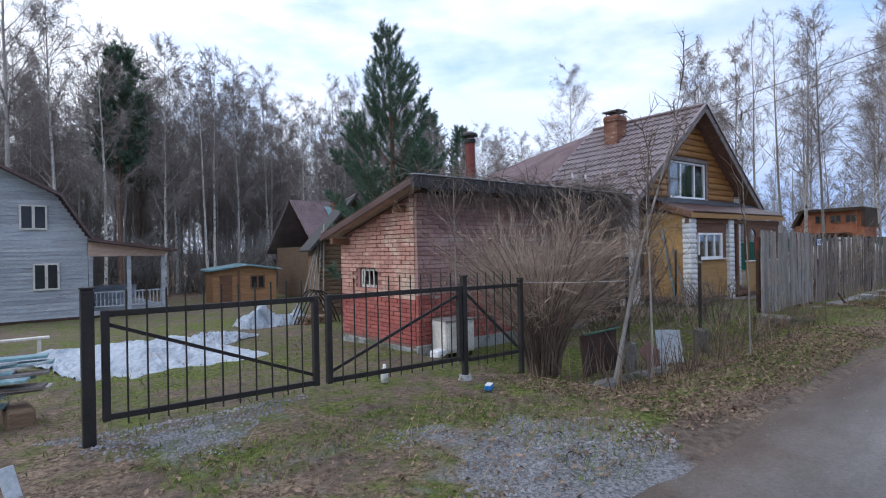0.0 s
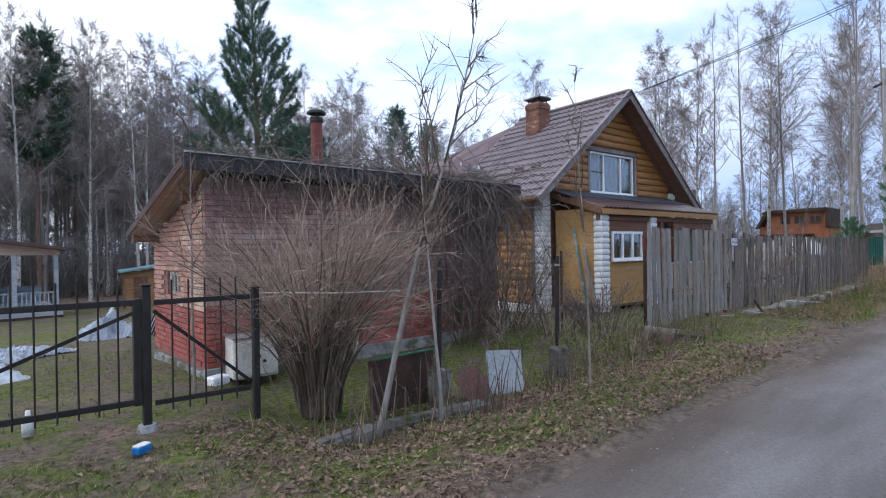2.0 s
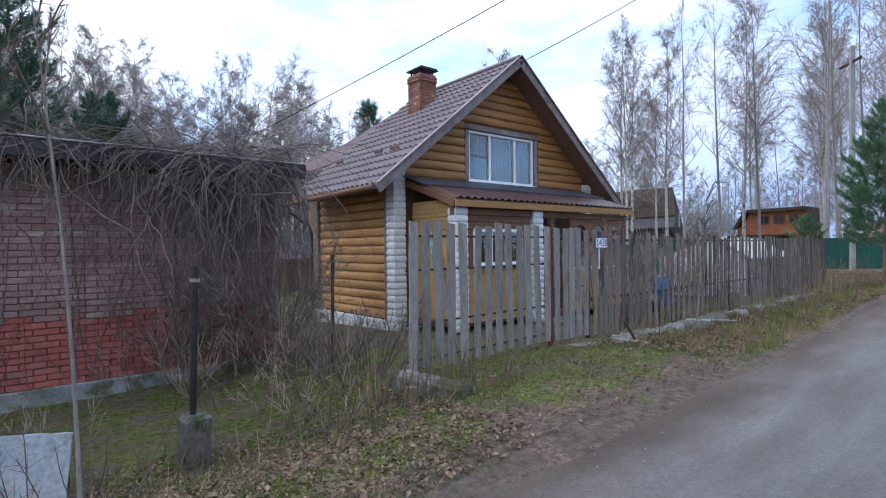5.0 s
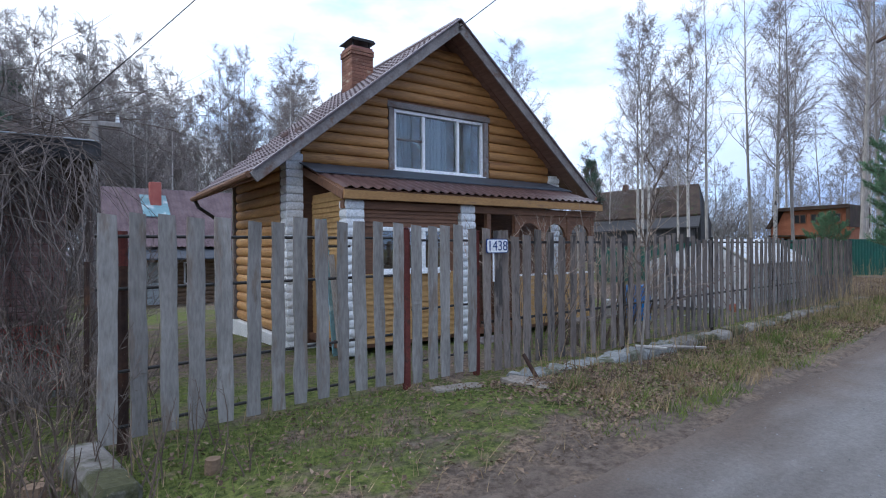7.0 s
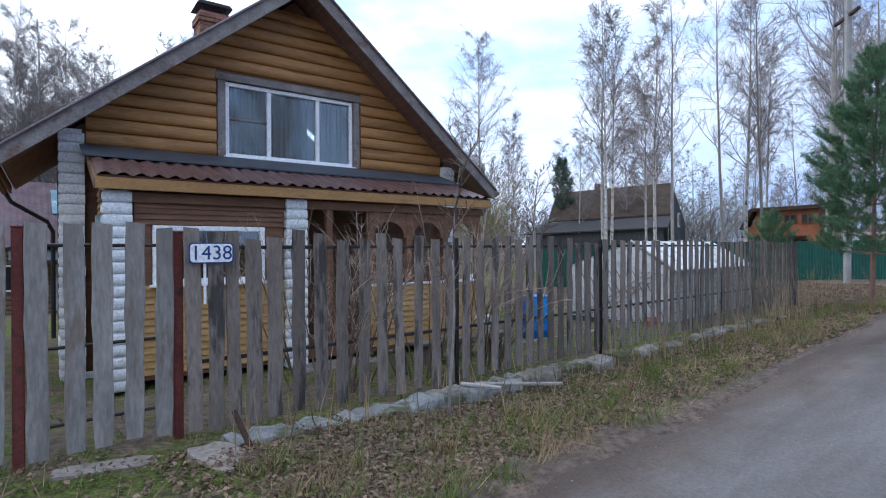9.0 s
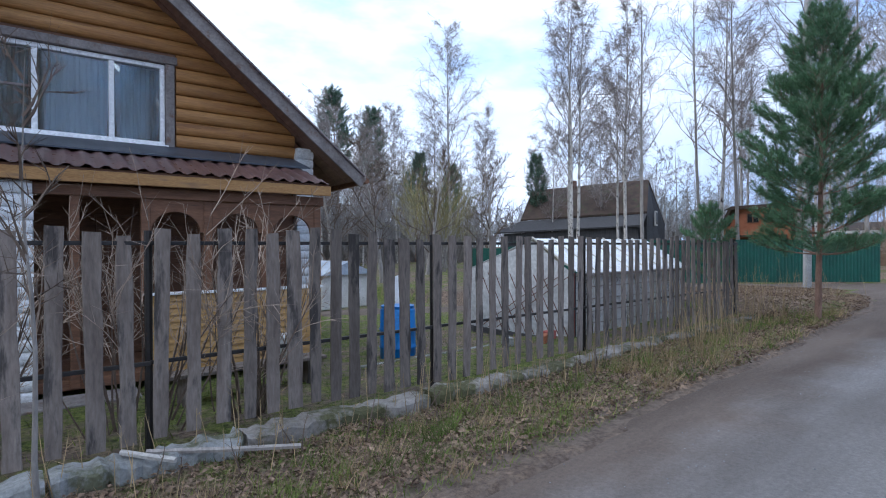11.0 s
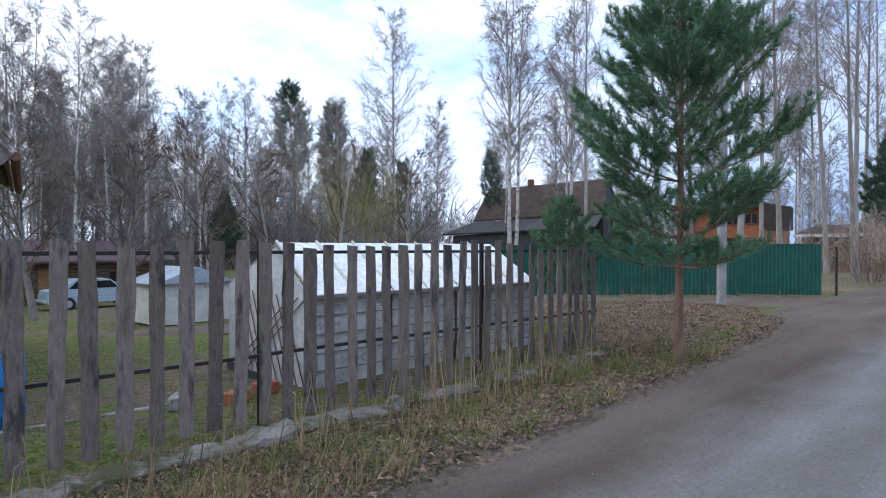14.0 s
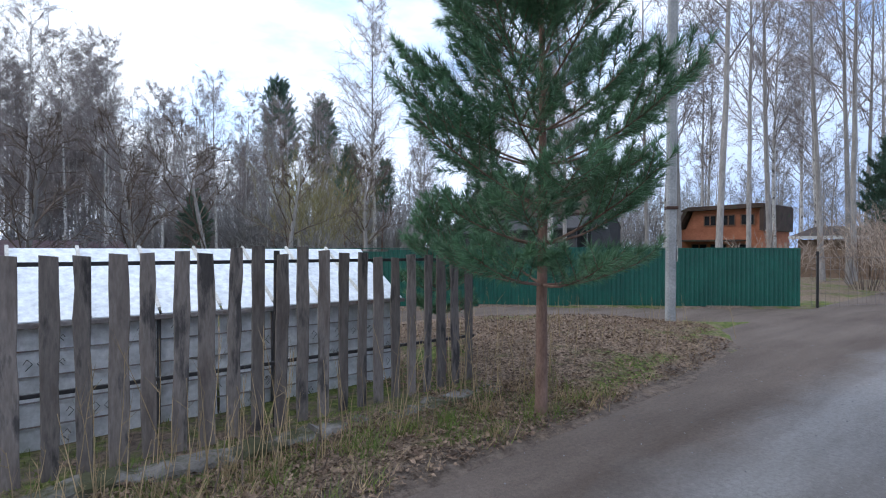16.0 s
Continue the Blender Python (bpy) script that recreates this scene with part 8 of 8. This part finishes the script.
    for _ in range(230):
        t = rr.random()
        if t < 0.5:
            x, y, h = rr.uniform(5.3, 9.5), rr.uniform(3.2, 4.5), rr.uniform(0.2, 0.8)
        elif t < 0.8:
            x, y, h = rr.gauss(11.3, 0.6), rr.gauss(3.6, 0.3), rr.uniform(0.2, 0.65)
        else:
            x, y, h = rr.uniform(15.8, 27), rr.uniform(3.1, 3.7), rr.uniform(0.15, 0.5)
        line = grow(rr, Vector((x, y, ground_z(x, y))), Vector((rr.uniform(-0.35, 0.35), rr.uniform(-0.35, 0.35), 1)), h, 4, 0.14, 0.0)
        br.tube(line, [0.007, 0.006, 0.005, 0.004, 0.002], 4, False)
        for _ in range(5):
            u, d = pick(line, rr.uniform(0.3, 1.0))
            w = (d + rvec(rr) * 0.8).normalized()
            br.spike(u, u + w * h * rr.uniform(0.15, 0.4), 0.005, w.orthogonal().normalized())
    single("brush_stems", br, M['bush'], "thin brown woody stems standing on the verge", "brush", kind="stuff")
    single("dead_stalks", st, M['straw'], "tall dead weed stalks along the fence", "weeds", kind="stuff")


build_cover()


# ---------------------------------------------------------------- yard behind the drive gate
def crumpled(sx, sy, h, seed, n=44):
    rr = random.Random(seed)
    g = Geo()
    for i in range(n + 1):
        for j in range(n + 1):
            u, v = i / n - 0.5, j / n - 0.5
            edge = max(abs(u), abs(v)) * 2
            r = 1 + 0.22 * noise.noise(Vector((u * 3, v * 3, seed)))
            z = h * max(0.0, 1 - edge ** 2) * (0.55 + 0.9 * noise.noise(Vector((u * 3.2, v * 3.2, seed + 5)))) + 0.10 * abs(noise.noise(Vector((u * 9, v * 14, seed)))) + 0.07 * abs(noise.noise(Vector((u * 23, v * 17, seed + 2)))) + 0.02
            g.v.append((sx * u * r, sy * v * r, max(z, 0.01)))
    for i in range(n):
        for j in range(n):
            a = i * (n + 1) + j
            g.f.append((a, a + 1, a + n + 2, a + n + 1))
    return g


def build_yard():
    single("tarpaulin", crumpled(3.0, 3.8, 0.40, 3), M['tarp'], "crumpled pale grey tarpaulin over a low heap", "tarpaulin", smooth=False, m=pose(2.2, 11.2, ground_z(2.2, 11.2), 0, 0, 10))
    single("tarpaulin", crumpled(1.4, 1.2, 0.25, 9), M['tarp'], "folded corner of pale tarpaulin on grass", "tarpaulin", m=pose(3.9, 12.6, ground_z(3.9, 12.6), 0, 0, 40))
    single("wrapped_bale", crumpled(1.15, 1.0, 0.75, 12), M['tarp'], "white film-wrapped bale beside the hut", "bale", m=pose(5.75, 14.9, ground_z(5.75, 14.9)))
    single("wrapped_bale", crumpled(1.0, 0.9, 0.62, 14), M['tarp'], "white film-wrapped bale beside the barn", "bale", m=pose(6.75, 14.8, ground_z(6.75, 14.8)))
    rr = random.Random(8)
    for i in range(16):
        x, y, z = 0.15 + rr.uniform(-0.35, 0.2), 7.2 + rr.uniform(-0.12, 0.12), -0.02 + 0.031 * i
        single("stacked_board", Geo().box(-0.55, 0.45, -0.09, 0.09, 0, 0.03, 0.004), M[rr.choice(('grey_sheet', 'teal_tin', 'white_board', 'barge'))], "old painted board in a stack by the gate", "board", "stacked boards", m=pose(x - 0.25, y, z, 0, 0, rr.uniform(-22, 22)))
    for x in (-0.45, 0.2):
        single("timber_block", rough_block(0.24, 0.5, 0.3, int(9 + x * 10), 0.03), M['old_log'], "dark rotten timber block under stacked boards", "block", "blocks under the boards", m=pose(x, 7.2, -0.32, 0, 0, 6))
    single("bench_board", Geo().box(-0.7, 0.6, -0.1, 0.1, 0.4, 0.44, 0.006).box(-0.5, -0.44, -0.08, 0.08, 0, 0.4).box(0.4, 0.46, -0.08, 0.08, 0, 0.4), M['white_board'], "low white bench in the yard", "bench", m=pose(0.3, 13.5, ground_z(0.3, 13.5)))
    w = thing("wire_arch", "dark bent rods over stacked firewood", "frame")
    for i in range(4):
        pts = [(6.5 + 1.25 * k / 8, 13.9 + i * 0.22, -0.58 + 1.0 * math.sin(math.pi * k / 8)) for k in range(9)]
        part("hoop", Geo().tube(pts, 0.02, 5), M['black_steel'], w)
    for i in range(14):
        single("firewood_log", Geo().tube([(6.7 + 0.13 * (i % 7), 13.9, -0.48 + 0.12 * (i // 7)), (6.7 + 0.13 * (i % 7), 14.4, -0.48 + 0.12 * (i // 7))], 0.06, 7), M['old_log'], "split firewood log in a stack", "firewood", "stacked firewood")
    # things seen through the old fence
    single("small_shed", Geo().box(0, 2.2, 0, 1.8, 0, 1.2, 0.02), M['white_board'], "pale low garden shed", "shed", m=pose(26.0, 16.5, ground_z(26.0, 16.5), 0, 0, 10))
    single("shed_cover", Geo().poly([(-0.15, -0.15, 1.204), (2.35, -0.15, 1.204), (1.1, -0.15, 1.68)], (0, 2.1, 0)), M['tarp'], "pale film roof on the garden shed", "cover", m=pose(26.0, 16.5, ground_z(26.0, 16.5), 0, 0, 10))
    for x, y in ((27.8, 14.5),):
        single("cloth", wavy_sheet(0.5, 1.1, 0.01, int(x), 0.03), M['white_plastic'], "white cloth hanging in the garden", "cloth", m=pose(x, y, ground_z(x, y) + 0.02, 0, 0, 20))
    b = thing("bench", "rough garden bench with a white bucket", "bench", pose(19.6, 5.75, -0.22))
    part("seat", Geo().box(-0.9, 0.9, -0.15, 0.15, 0.38, 0.42, 0.006), M['picket_old'], b)
    for x in (-0.7, 0.7):
        part("leg", Geo().box(x - 0.04, x + 0.04, -0.12, 0.12, 0, 0.38, 0.006), M['picket_old'], b)
    single("bucket", Geo().tube([(20.05, 5.75, 0.2), (20.05, 5.75, 0.46), (20.05, 5.75, 0.48)], [0.12, 0.15, 0.16], 14), M['white_plastic'], "white plastic bucket on the bench", "bucket", smooth=True)
    for i, (x, y, mat) in enumerate(((24.6, 5.5, 'brick'), (24.2, 5.3, 'orange_brick'), (23.7, 5.6, 'concrete'))):
        single("loose_brick", Geo().box(-0.13, 0.13, -0.07, 0.07, 0, 0.14, 0.012), M[mat], "loose brick lying in the garden", "brick", m=pose(x, y, ground_z(x, y) + 0.02, 0, 0, 30 * i))


build_yard()


# ---------------------------------------------------------------- far side of the garden
def build_parked_car():
    c = thing("parked_car", "old pale blue saloon car parked behind the garden", "car", pose(26.3, 29.6, ground_z(26.3, 29.6), 0, 0, 8))
    w = 0.78
    side = [(-2.0, 0.32), (2.0, 0.32), (2.02, 0.62), (1.9, 0.84), (1.0, 0.92), (0.45, 1.36), (-0.95, 1.38), (-1.45, 0.95), (-1.95, 0.88), (-2.03, 0.6)]
    part("body", Geo().poly([(x, -w, z) for x, z in side], (0, 2 * w, 0)), M['car_blue'], c)
    for xa, xb, za in ((-0.28, 0.78, 0), (-1.22, -0.36, 0)):
        lo, hi = 0.97, 1.30
        top = (min(xb, 0.44 if xb > 0 else xb), max(xa, -0.92))
        part("side_window", Geo().poly([(xa, -w - 0.008, lo), (xb, -w - 0.008, lo), (top[0], -w - 0.008, hi), (top[1], -w - 0.008, hi)], (0, 0.007, 0)), M['pane_dark'], c)
    part("windscreen", Geo().poly([(0.97, -w + 0.1, 0.96), (0.97, w - 0.1, 0.96), (0.52, w - 0.14, 1.33), (0.52, -w + 0.14, 1.33)], (0.012, 0, 0.012)), M['pane_dark'], c)
    for x in (-2.08, 2.04):
        part("bumper", Geo().box(x - 0.04, x + 0.06, -w, w, 0.36, 0.48, 0.015), M['grey_sheet'], c)
    part("sill_trim", Geo().box(-1.9, 1.9, -w - 0.012, -w - 0.001, 0.60, 0.635, 0.003), M['grey_sheet'], c)
    for x in (-1.25, 1.28):
        for y in (-w + 0.06, w - 0.06):
            tyre = part("wheel", Geo().tube([(x, y - 0.09, 0.30), (x, y + 0.09, 0.30)], 0.30, 18), M['rubber'], c)
            part("rim", Geo().tube([(x, y - 0.105, 0.30), (x, y - 0.092, 0.30)], 0.17, 14), M['grey_sheet'], tyre)
    for y in (-0.55, 0.55):
        part("headlight", Geo().tube([(2.0, y, 0.70), (2.05, y, 0.70)], 0.09, 12), M['white_plastic'], c)


def build_garden_barn():
    b = thing("garden_barn", "long low brown log barn behind the garden", "barn", pose(18.5, 35.5, -1.5, 0, 0, 4))
    part("wall", Geo().box(0, 12.5, 0.08, 4.5, 0, 2.35), M['old_log'], b)
    for i in range(11):
        q = Geo()
        half_log(q, 0, 12.5, i * 0.21, 0.21, 0.08, 0.06)
        part("log", q, M['old_log'], b)
    part("roof", Geo().poly([(-0.4, -0.7, 2.25), (12.9, -0.7, 2.25), (12.9, -0.7, 2.36), (-0.4, -0.7, 2.36)], (0, 3.0, 1.15)), M['roof_matte'], b, "dark plum sheet roof")
    part("roof", Geo().poly([(-0.4, 5.3, 2.25), (12.9, 5.3, 2.25), (12.9, 5.3, 2.36), (-0.4, 5.3, 2.36)], (0, -3.0, 1.15)), M['roof_matte'], b)
    for x in (3.0, 9.4):
        far_window(b, x, x + 0.9, 0.95, 1.75, 0.0, 'brown_wood')
    part("door", Geo().box(6.1, 7.0, -0.03, 0.0, 0.05, 1.95, 0.008), M['hut_wood'], b)


build_parked_car()
build_garden_barn()
